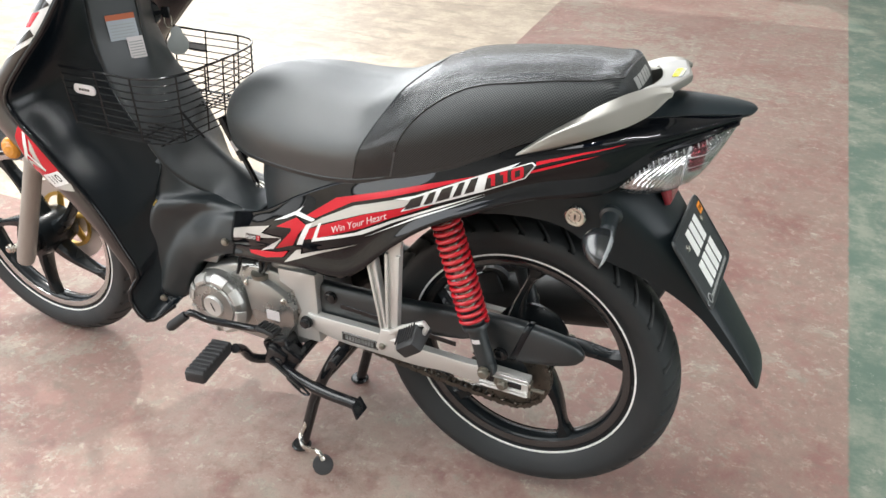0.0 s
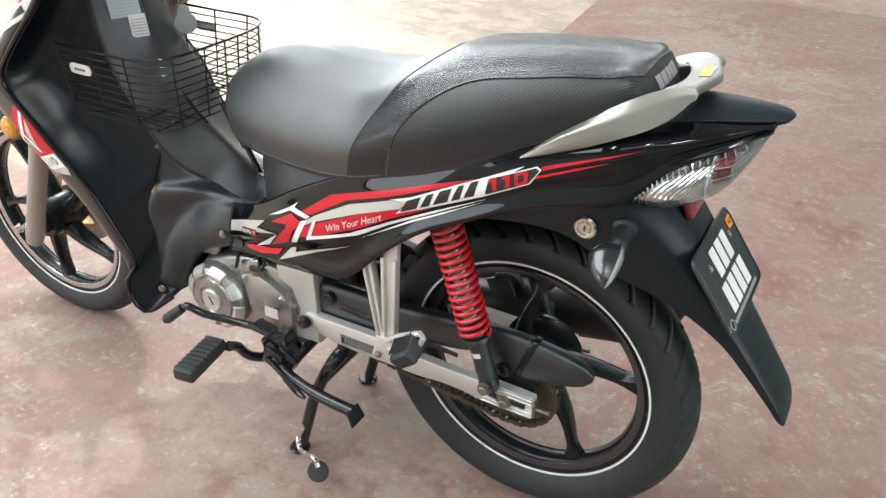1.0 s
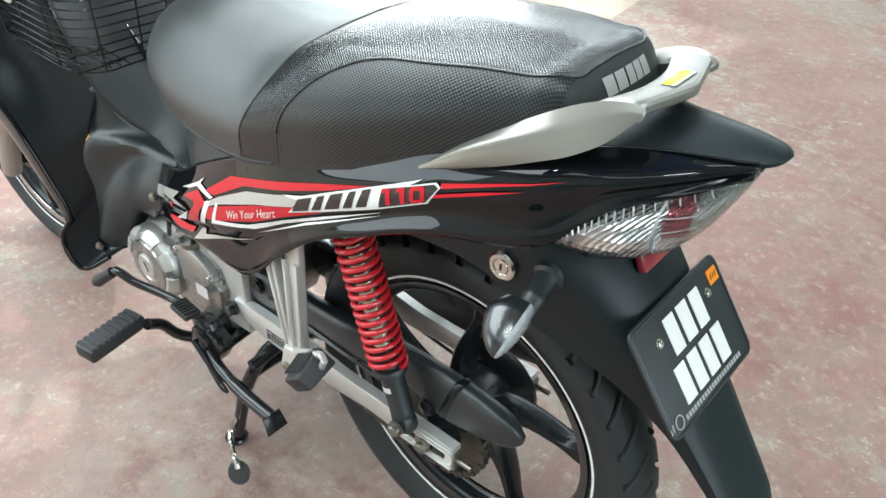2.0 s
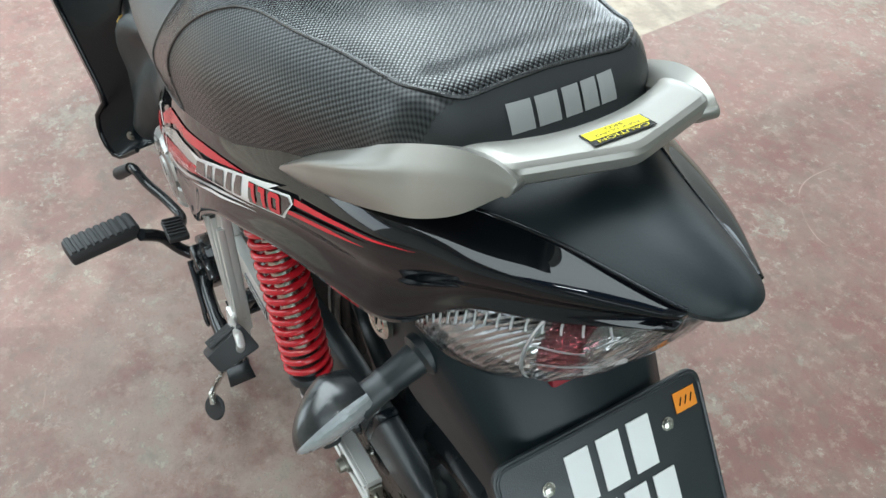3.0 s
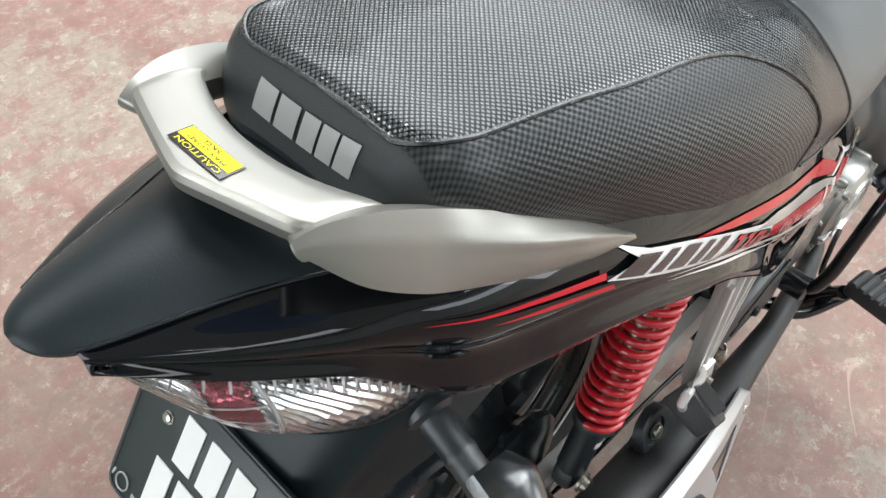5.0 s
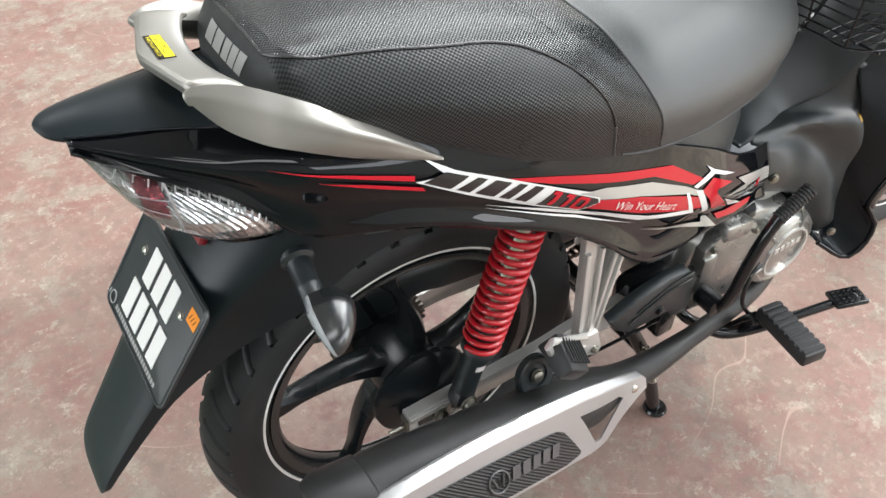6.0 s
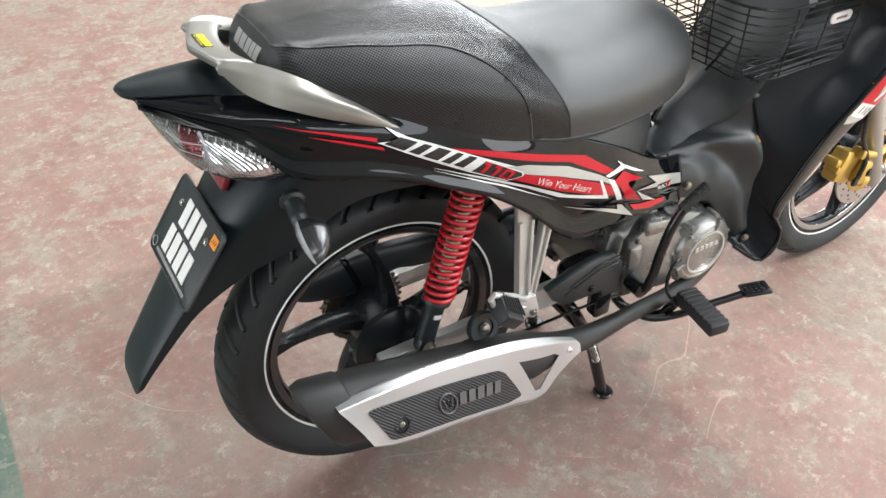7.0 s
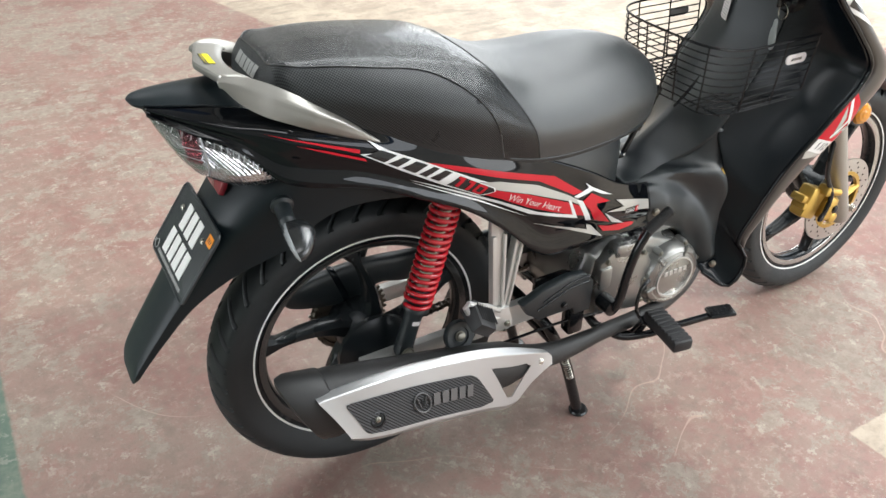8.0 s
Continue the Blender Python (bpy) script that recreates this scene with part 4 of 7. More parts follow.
for s in (1, -1):
    bm = bmesh.new()
    grid(bm, [[panel_point(-0.296 + 0.852 * i / 110, j / 28, s) for j in range(29)] for i in range(111)])
    panel = bp("side_panel", bm, GLOSS, label="gloss black side panel with red and silver graphics", solid=0.004)
    put = on_panel(s)
    for layer, (name, material, outline) in enumerate(GRAPHICS):
        bm = bmesh.new()
        sheet(bm, [outline], lambda a, b, h, layer=layer: put(a, b, 0.00012 * layer), 0.010)
        bp(name, bm, material, panel)

    def word(u, v, h, s=s):
        """u along the model word, v across it: it reads from front to back on the left, from back to front on the right."""
        if s > 0:
            return put(0.1635 - 0.882 * u + 0.471 * v, 0.634 + 0.471 * u + 0.882 * v, h)
        return put(-0.045 + 0.8966 * u + 0.4428 * v, 0.7425 - 0.4428 * u + 0.8966 * v, h)
    bm = bmesh.new()
    sheet(bm, [[(0, 0), (0.030, 0.011), (0, 0.022), (0.038, 0.0165), (0.077, 0.0157), (0.143, 0.0131), (0.2164, 0.0104), (0.1994, 0.0073), (0.2324, 0.005), (0.236, -0.0007), (0.2133, -0.0142), (0.1476, -0.0123), (0.0642, -0.0061)]],
          lambda a, b, h: word(a, b, 0.0020), 0.008)
    bp("word_plate", bm, D_WHITE, panel)
    # the model word itself as plain slanted shapes
    bm = bmesh.new()
    for k, (u0, u1) in enumerate(((0.008, 0.0415), (0.0435, 0.0635), (0.0655, 0.0935), (0.0955, 0.1135), (0.1155, 0.1360))):
        b0, b1 = 0.0012 - 0.062 * u0, 0.0012 - 0.062 * u1
        t0, t1 = 0.0140 - 0.022 * u0, 0.0140 - 0.022 * u1
        sheet(bm, [[(u0, b0), (u1 - 0.004, b1), (u1 + 0.012, t1), (u0 + 0.020, t0)]], lambda a, b, h: word(a, b, 0.0026), 0.008)
    bp("model_mark", bm, D_BLACK, panel, "black slanted model mark")
    bm = bmesh.new()
    sheet(bm, [[(0.148, -0.0100), (0.163, 0.0092), (0.230, 0.0035), (0.2335, -0.001), (0.2125, -0.0125)]], lambda a, b, h: word(a, b, 0.0026), 0.008)
    bp("number_back", bm, D_BLACK, panel)
    bm = bmesh.new()
    num = lambda a, b, h: word(0.1585 + a + 0.45 * b, -0.0022 - 0.085 * (a - 0.03) + b, 0.0033)
    for a0 in (0.000, 0.0195):
        sheet(bm, [[(a0 + 0.006, -0.0080), (a0 + 0.0125, -0.0080), (a0 + 0.0125, 0.0085), (a0 + 0.001, 0.0085), (a0 + 0.001, 0.0045), (a0 + 0.006, 0.0045)]], num, 0.008)
    sheet(bm, [[(0.041, -0.0080), (0.054, -0.0080), (0.057, -0.0055), (0.057, 0.0060), (0.054, 0.0085), (0.041, 0.0085), (0.038, 0.0060), (0.038, -0.0055)], [(0.0435, -0.0042), (0.0515, -0.0042), (0.0515, 0.0047), (0.0435, 0.0047)]], num, 0.008)
    bp("number", bm, D_RED, panel, "red 110 on the panel")
    bm = bmesh.new()
    lettering(bm, "Win Your Heart", 0.0148, lambda a, b, h, s=s: put(0.2434 - s * a * 1.08 + b * 0.3, 0.5945 + s * a * 0.53 + b * 1.05, 0.0021), 0.35, bold=-0.0001)
    bp("slogan", bm, D_WHITE, panel, "white slanted slogan on the red band")
    small = lambda a, b, h, s=s: put(0.4865 - s * a * 0.93, 0.4955 + s * a * 0.2 + b, h)
    bm = bmesh.new()
    sheet(bm, [[(-0.0225, -0.0062), (0.0215, -0.0062), (0.0245, 0.0066), (-0.0195, 0.0066)]], lambda a, b, h: small(a, b, 0.0020), 0.008)
    bp("sticker", bm, D_BLACK, panel, "small black emission sticker")
    bm = bmesh.new()
    sheet(bm, [[(0.0105, -0.0052), (0.0205, -0.0052), (0.0232, 0.0056), (0.0132, 0.0056)]], lambda a, b, h: small(a, b, 0.0024), 0.008)
    bp("sticker_end", bm, D_RED, panel)
    bm = bmesh.new()
    lettering(bm, "EURO", 0.0105, lambda a, b, h: small(a - 0.0055, b - 0.0002, 0.0026), 0.2)
    lettering(bm, "3", 0.0105, lambda a, b, h: small(a + 0.0165, b - 0.0002, 0.0030), 0.2)
    bp("small_print", bm, D_WHITE, panel, "white EURO3 print")

# dark inner frame that fills the space between the panels
bm = bmesh.new()
rings = []
for x, hw, z0, z1 in ((0.50, 0.06, 0.49, 0.51), (0.45, 0.09, 0.48, 0.60), (0.38, 0.112, 0.485, 0.64), (0.29, 0.118, 0.50, 0.655), (0.20, 0.120, 0.56, 0.675), (0.10, 0.118, 0.63, 0.71), (0.0, 0.105, 0.69, 0.75), (-0.1, 0.085, 0.725, 0.775), (-0.2, 0.055, 0.765, 0.80)):
    rings.append([V(x, y * hw, z) for y, z in ((-1, z0), (-0.9, z1), (0.9, z1), (1, z0))])
loft(bm, rings)
bp("inner_frame", bm, MATTE)
# matte cover under the seat nose
bm = bmesh.new()
rings = []
for x, hw, z0, z1 in ((0.30, 0.135, 0.58, 0.668), (0.38, 0.127, 0.56, 0.662), (0.43, 0.110, 0.53, 0.658), (0.47, 0.090, 0.515, 0.656), (0.495, 0.066, 0.51, 0.655), (0.508, 0.040, 0.515, 0.654)):
    ys = (-1, -1.0, -0.88, -0.6, 0, 0.6, 0.88, 1.0, 1)
    zs = (0, 0.55, 0.85, 1, 1, 1, 0.85, 0.55, 0)
    rings.append([V(x, a * hw, z0 + (z1 - z0) * b) for a, b in zip(ys, zs)])
loft(bm, rings)
bp("seat_nose_cover", bm, MATTE, label="matte black cover below the seat nose")

# -- tail --
bm = bmesh.new()
TAIL = [(-0.06, 0.105, 0.780, 0.800), (-0.12, 0.088, 0.799, 0.818), (-0.17, 0.068, 0.811, 0.829), (-0.22, 0.0485, 0.818, 0.835), (-0.26, 0.0365, 0.8215, 0.8365), (-0.282, 0.0300, 0.8230, 0.8362), (-0.296, 0.0245, 0.8240, 0.8350), (-0.305, 0.0185, 0.8250, 0.8335), (-0.3105, 0.0118, 0.8260, 0.8310), (-0.3135, 0.0040, 0.827, 0.8285)]
rings = []
for i in range(56):
    x = -0.06 - 0.2535 * (1 - (1 - i / 55) ** 1.7)
    ye, ze, zc = table(TAIL, x)
    top = [(u, ze + (zc - ze) * (1 - abs(u) ** 2.2)) for u in (-1, -0.9, -0.72, -0.5, -0.25, 0, 0.25, 0.5, 0.72, 0.9, 1)]
    rings.append([V(x, u * ye, z) for u, z in top] + [V(x, u * ye * 0.9, ze - 0.012 * min(1, ye / 0.055)) for u in (1, 0.4, -0.4, -1)])
loft(bm, rings)
tail_cover = bp("tail_cover", bm, FENDER, label="matte black pointed tail cover", sharp=50)
for s in (1, -1):
    bm = bmesh.new()
    edge = [table(TAIL, x) for x in [-0.10 - 0.196 * i / 30 for i in range(31)]]
    tube(bm, [V(-0.10 - 0.196 * i / 30, s * (e[0] - 0.0004), e[1] + 0.0002) for i, e in enumerate(edge)], 0.0013, 8)
    bp("cover_edge", bm, LEG, tail_cover, sharp=60)

# grab rail
rings = []
for i in range(61):
    k = -1 + 2 * i / 60
    y = 0.0755 * math.sin(k * math.pi / 2 * 0.96)
    v = math.sqrt(y * y + 0.004 ** 2)
    bend = max(0.0, (abs(k) - 0.62) / 0.38) ** 2
    xo = -0.2225 + 0.0180 * v / 0.064 + 0.030 * bend
    xi = -0.1800 + 0.0150 * (v / 0.065) ** 2 + 0.010 * bend
    z = 0.8605 - 0.001 * v / 0.064 - 0.016 * bend
    w = xi - xo
    rings.append([V(xo + w * a, y, z + b) for a, b in ((1.06, -0.0105), (1.02, -0.0070), (0.92, -0.0040), (0.78, -0.0014), (0.58, 0.0010), (0.34, 0.0028), (0.14, 0.0034), (0.04, 0.0022), (0.0, -0.0010), (0.01, -0.0075), (0.12, -0.0118), (0.90, -0.0140))])
bm = bmesh.new()
loft(bm, rings)
rail = bp("grab_rail", bm, SILVER, label="champagne-silver cast grab rail behind the seat", sharp=38)
bmod = rail.modifiers.new("edge", "BEVEL")
bmod.width, bmod.segments, bmod.limit_method, bmod.angle_limit = 0.0014, 2, "ANGLE", radians(20)
# the wings: blades between an upper and a lower edge, full in the middle
WING_TOP = smooth_line([(-0.012, 0.1285, 0.7545), (-0.060, 0.1130, 0.7940), (-0.112, 0.0990, 0.8290), (-0.150, 0.0885, 0.8510), (-0.176, 0.0800, 0.8610), (-0.196, 0.0725, 0.8630), (-0.2065, 0.0690, 0.8600)], 37)
WING_LOW = smooth_line([(-0.012, 0.1300, 0.7520), (-0.055, 0.1275, 0.7680), (-0.098, 0.1200, 0.7840), (-0.142, 0.1095, 0.8030), (-0.164, 0.1025, 0.8135), (-0.188, 0.0905, 0.8300), (-0.2045, 0.0745, 0.8490)], 37)
for s in (1, -1):
    rings = []
    for i in range(40):
        j = min(i, 36)
        shrink = {37: 0.92, 38: 0.72, 39: 0.35}.get(i, 1.0)
        a, b = WING_TOP[j], WING_LOW[j]
        c = (a + b) / 2
        along_ = (WING_TOP[min(j + 1, 36)] - WING_TOP[max(j - 1, 0)]).normalized()
        out = (a - b).cross(along_).normalized()
        out = -out if out.y < 0 else out
        c = c + along_ * {37: 0.0016, 38: 0.0028, 39: 0.0034}.get(i, 0.0)
        full = min(1.0, j / 10) * max(0.12, min(1.0, (c.x + 0.155) / 0.055))
        d = a - b
        pts = []
        for k in range(13):
            t = k / 12
            bulge = (math.sin(math.pi * t) ** 0.8 * 0.0085 + 0.0030 * math.exp(-((t - 0.36) / 0.12) ** 2)) * full
            pts.append(c + (d * (0.5 - t) + out * bulge) * shrink)
        for t, inward in ((0.97, 0.007), (0.72, 0.016), (0.40, 0.021), (0.13, 0.021), (0.02, 0.012)):
            pts.append(c + (d * (0.5 - t) - out * inward * max(min(1.0, j / 10), 0.12)) * shrink)
        rings.append([mirror(q, s) for q in pts])
    bm = bmesh.new()
    loft(bm, rings)
    bp("rail_wing", bm, SILVER, rail, "tapered end of the grab rail", sharp=50)
label_put = flat_put((-0.2020, 0.0, 0.8629), (0, 1, 0), (-0.985, 0, 0.17), 0.0)
bm = bmesh.new()
lp = lambda a, b, h: label_put(a, b * 0.54, h)
sheet(bm, [[(-0.021, -0.0125), (0.021, -0.0125), (0.021, 0.0135), (-0.021, 0.0135)]], lp, 0.005, 0.0004)
caution = bp("warning_label", bm, D_BLACK, rail, "yellow and black load warning label")
bm = bmesh.new()
sheet(bm, [[(-0.0200, -0.0117), (0.0200, -0.0117), (0.0200, 0.0042), (-0.0200, 0.0042)]], lambda a, b, h: lp(a, b, 0.0006), 0.005)
bp("yellow_field", bm, YELLOW, caution)
rp = lambda a, b, h: lp(a, b, 0.0009)
bm = bmesh.new()
lettering(bm, "CAUTION", 0.0078, lambda a, b, h: rp(a, b + 0.0088, h))
bp("warning_word", bm, YELLOW, caution)
bm = bmesh.new()
lettering(bm, "MAX LOAD", 0.0058, lambda a, b, h: rp(a, b - 0.0005, h))
lettering(bm, "5KG", 0.0066, lambda a, b, h: rp(a, b - 0.0070, h))
bp("warning_text", bm, D_BLACK, caution)

# tail lamp: ribbed clear lens over a bright bowl with a red middle
LAMP = [(0.7035, -0.165, 0.080, -0.215), (0.712, -0.150, 0.098, -0.238), (0.730, -0.152, 0.1025, -0.256), (0.750, -0.172, 0.095, -0.2675), (0.775, -0.205, 0.077, -0.279), (0.798, -0.248, 0.050, -0.288), (0.812, -0.283, 0.020, -0.2935)]


def lamp_rows(shrink, ribs, zs, half=1.0):
    rows = []
    for z in zs:
        xf, w, xr = table(LAMP, z)
        row = []
        n = 72
        for k in range(n + 1):
            a = -half + 2 * half * k / n
            ang = a * math.pi / 2
            y = w * math.copysign(abs(math.sin(ang)) ** 0.9, ang)
            x = xf + (xr - xf) * max(0.0, math.cos(ang)) ** 0.75
            o = ribs * math.sin(k * 1.7) + 0.0028 * max(0.0, min(1.0, (-0.238 - x) / 0.004))
            row.append(V(x + shrink * 0.9 + o * -1, y * (1 - shrink * 9), z + (0.757 - z) * shrink * 6))
        rows.append(row)
    return rows


bm = bmesh.new()
zs = [0.7035 + (0.812 - 0.7035) * i / 18 for i in range(19)]
vs = grid(bm, lamp_rows(0.0, 0.0003, zs))
bm.faces.new(vs[0])
bm.faces.new(vs[-1])
tail_lamp = bp("tail_lamp", bm, LENS, label="clear ribbed tail lamp with a red centre", sharp=20)


def bowl_point(a, z, lift):
    """a runs round the lamp from -1 to 1, 0 at the rear."""
    xf, w, xr = table(LAMP, z)
    ang = a * math.pi / 2
    y = w * math.copysign(abs(math.sin(ang)) ** 0.9, ang) * 0.93
    x = xf + (xr - xf) * max(0.0, math.cos(ang)) ** 0.75
    return V(x + 0.007 - lift, y + math.copysign(lift, y) * abs(a), z + (0.757 - z) * 0.05)


def lamp_station(x, z):
    """The place round the lamp, 0 to 1, where the bowl reaches x at the height z."""
    xf, w, xr = table(LAMP, z)
    k = max(0.0, min(1.0, (x - xf) / (xr - xf)))
    return math.acos(k ** (1 / 0.75)) / (math.pi / 2)


bm = bmesh.new()
rows = []
for z in zs:
    row = []
    for k in range(193):
        a = -1 + 2 * k / 192
        cell = math.sin(12.9 * (k // 3) + 78.2 * int((z - 0.70) / 0.0065)) * 0.5 + 0.5
        row.append(bowl_point(a, z, 0.0013 * (k % 4 in (1, 2)) + 0.0007 * cell))
    rows.append(row)
vs = grid(bm, rows)
bm.faces.new(vs[0])
bm.faces.new(vs[-1])
bp("lamp_bowl", bm, BOWL, tail_lamp, "bright lamp reflector", sharp=8)
# red panes behind the proud rear part of the lens, in steps
for s in (1, -1):
    bm = bmesh.new()
    rows = []
    for i in range(41):
        z = 0.7460 + 0.0540 * i / 40
        x0 = -0.2440 - 0.10 * (z - 0.726)
        rows.append([bowl_point(s * lamp_station(x0 - 0.017 * j / 12 * (0.75 + 0.25 * i / 40), z), z, 0.0026 + 0.0016 * (i % 5 < 3) - 0.0010 * (j % 4 == 0)) for j in range(13)])
    grid(bm, rows)
    bp("red_pane", bm, RED_CLEAR, tail_lamp, "stepped red pane behind the clear lens", solid=0.001, sharp=8)
for s in (1, -1):
    bm = bmesh.new()
    tube(bm, [bowl_point(s * lamp_station(-0.2370 - 0.10 * (z - 0.726), z), z, 0.0056) for z in [0.722 + 0.075 * i / 12 for i in range(13)]], 0.0013, 6)
    bp("lens_step", bm, ICE, tail_lamp)
    # clear frame and cross bars moulded in front of the red pane
    for z in (0.7530, 0.7690):
        bm = bmesh.new()
        tube(bm, [bowl_point(s * lamp_station(-0.2430 - 0.019 * i / 6, z), z + 0.0006 * i, 0.0062) for i in range(7)], 0.0006, 6)
        bp("lens_bar", bm, ICE, tail_lamp)
    # short upright ribs along the lamp's upper border
    for k in range(17):
        z = 0.738 + 0.0042 * k
        x = table(LAMP, z)[0] - 0.0035
        bm = bmesh.new()
        tube(bm, [bowl_point(s * lamp_station(x - 0.0012 * i, z - 0.0034 * i), z - 0.0034 * i, 0.0060) for i in range(5)], 0.0008, 6)
        bp("lens_rib", bm, ICE, tail_lamp)
    for k in range(7):
        bm = bmesh.new()
        x = -0.242 - 0.006 * k
        z = 0.7935 + 0.0022 * k
        lathe(bm, [(0, 0.0026), (0.002, 0.0020), (0.0025, 0.0)], bowl_point(s * lamp_station(x, z), z, 0.0030), V(-0.3, 0.9 * s, -0.2), 8)
        bp("red_bead", bm, RED_LENS, tail_lamp)
bm = bmesh.new()
rounded(bm, (0.010, 0.060, 0.035), pose(-0.212, 0, 0.687, 0, 25, 0), 0.003)
bp("rear_reflector", bm, RED_LENS, label="small red reflector under the tail lamp")

# -- rear mudguard --
GUARD = [(0.12, 0.700, 0, 1, 0.086, 0.090), (0.0, 0.733, -0.02, 1, 0.092, 0.098), (-0.08, 0.738, -0.1, 1, 0.094, 0.102), (-0.15, 0.722, -0.3, 0.95, 0.092, 0.112), (-0.200, 0.685, -0.55, 0.83, 0.086, 0.112),
         (-0.238, 0.640, -0.72, 0.69, 0.077, 0.092), (-0.277, 0.585, -0.8, 0.6, 0.066, 0.056), (-0.316, 0.526, -0.84, 0.54, 0.056, 0.028), (-0.354, 0.472, -0.85, 0.52, 0.050, 0.018), (-0.385, 0.427, -0.87, 0.49, 0.046, 0.012),
         (-0.396, 0.406, -0.92, 0.38, 0.043, 0.009), (-0.401, 0.390, -0.98, 0.2, 0.034, 0.005)]
rings = []
for i in range(48):
    k = 11 * i / 47
    x, z, nx, nz, hw, dp = table([(j, *g) for j, g in enumerate(GUARD)], k)
    nv = V(nx, 0, nz).normalized()
    c = V(x, 0, z)
    out = [(-1.0, -1.0), (-1.0, -0.5), (-0.99, -0.26), (-0.94, -0.17), (-0.66, -0.015), (0, 0.01), (0.66, -0.015), (0.94, -0.17), (0.99, -0.26), (1.0, -0.5), (1.0, -1.0)]
    th = 0.004
    rings.append([c + V(0, u * hw, 0) + nv * (d * dp) for u, d in out] + [c + V(0, u * (hw - th), 0) + nv * (min(d * dp - th * 0.6, -th) if abs(d) < 1 else d * dp) for u, d in reversed(out)])
bm = bmesh.new()
loft(bm, rings)
guard = bp("rear_mudguard", bm, FENDER, label="matte black plastic rear mudguard and flap", sharp=40)
bm = bmesh.new()
lathe(bm, [(0, 0.0165), (0.004, 0.0165), (0.006, 0.014), (0.0055, 0.0105), (0.004, 0.0105), (0.004, 0.009), (0.0055, 0.008), (0.006, 0.0)], V(-0.099, 0.0945, 0.658), (0, 1, 0.05), 32)
lock = bp("seat_lock", bm, CHROME, guard, "round chrome seat lock")
bm = bmesh.new()
rounded(bm, (0.0025, 0.001, 0.008), pose(-0.099, 0.1007, 0.658, 0, 0, 0), 0.0003, 1)
bp("key_slot", bm, STEEL, lock)

# -- number plate, its characters as plain bars --
PT, PB = V(-0.241, 0, 0.643), V(-0.312, 0, 0.546)
up = (PT - PB).normalized()
mid = (PT + PB) / 2
nrm = V(0, -1, 0).cross(up).normalized()
pm = Matrix(((0, up.x, nrm.x, mid.x), (-1, up.y, nrm.y, mid.y), (0, up.z, nrm.z, mid.z), (0, 0, 0, 1)))


def round_rect(w, h, r, n=4):
    out = []
    for cx, cy, a0 in ((w / 2 - r, h / 2 - r, 0), (-w / 2 + r, h / 2 - r, 90), (-w / 2 + r, -h / 2 + r, 180), (w / 2 - r, -h / 2 + r, 270)):
        out += [(cx + r * math.cos(radians(a0 + 90 * k / n)), cy + r * math.sin(radians(a0 + 90 * k / n))) for k in range(n + 1)]
    return out


bm = bmesh.new()
slab(bm, round_rect(0.182, 0.123, 0.012), pm, 0.004, 0.001)
plate = bp("number_plate", bm, MATTE, label="black number plate with white characters")
bm = bmesh.new()
tube(bm, [pm @ V(x, y, 0.002) for x, y in round_rect(0.176, 0.117, 0.010) + [round_rect(0.176, 0.117, 0.010)[0]]], 0.0014, 6)
bp("plate_rim", bm, MATTE, plate)
plate_put = lambda a, b, h: pm @ V(a, b, 0.0024 + h)
for k in range(3):
    bm = bmesh.new()
    bars(bm, 1, 0.020, 0.040, 0.0, plate_put, (-0.026 + 0.027 * k, 0.026), 0, 0.001)
    bp("white_bar", bm, WHITE, plate)
for k in range(4):
    bm = bmesh.new()
    bars(bm, 1, 0.020, 0.040, 0.0, plate_put, (-0.040 + 0.0265 * k, -0.022), 0, 0.001)
    bp("white_bar", bm, WHITE, plate)
bm = bmesh.new()
bars(bm, 22, 0.125, 0.0055, 0.0015, plate_put, (0.002, -0.0505))
bp("small_print", bm, PRINT, plate, "fine grey print")
bm = bmesh.new()
tube(bm, [pm @ V(-0.073 + 0.007 * math.cos(a), -0.047 + 0.007 * math.sin(a), 0.003) for a in [2 * math.pi * k / 16 for k in range(17)]], 0.0008, 5)
bars(bm, 2, 0.006, 0.008, 0.0015, plate_put, (-0.073, -0.047), 0.3)
bp("dealer_mark", bm, PRINT, plate)
for x in (-0.053, 0.053):
    p = pm @ V(x, 0.030, 0.002)
    bolt(p, nrm, 0.0042, plate, CHROME, 0.0035)
bm = bmesh.new()
sheet(bm, [[(0.063, 0.033), (0.083, 0.033), (0.083, 0.049), (0.063, 0.049)]], plate_put, 0.02, 0.0004)
st = bp("sticker", bm, ORANGE, plate, "small orange sticker")
bm = bmesh.new()
for x0 in (0.067, 0.072, 0.077):
    tube(bm, [plate_put(x0, 0.038, 0.0007), plate_put(x0 + 0.0025, 0.044, 0.0007)], 0.0005, 5)
bp("pen_stroke", bm, D_BLACK, st)
bm = bmesh.new()
rounded(bm, (0.05, 0.060, 0.010), pm @ pose(0, 0.02, -0.010), 0.002)
rounded(bm, (0.014, 0.060, 0.06), pose(-0.245, 0, 0.600, 0, 36, 0), 0.002)
bp("plate_bracket", bm, STEEL, plate)

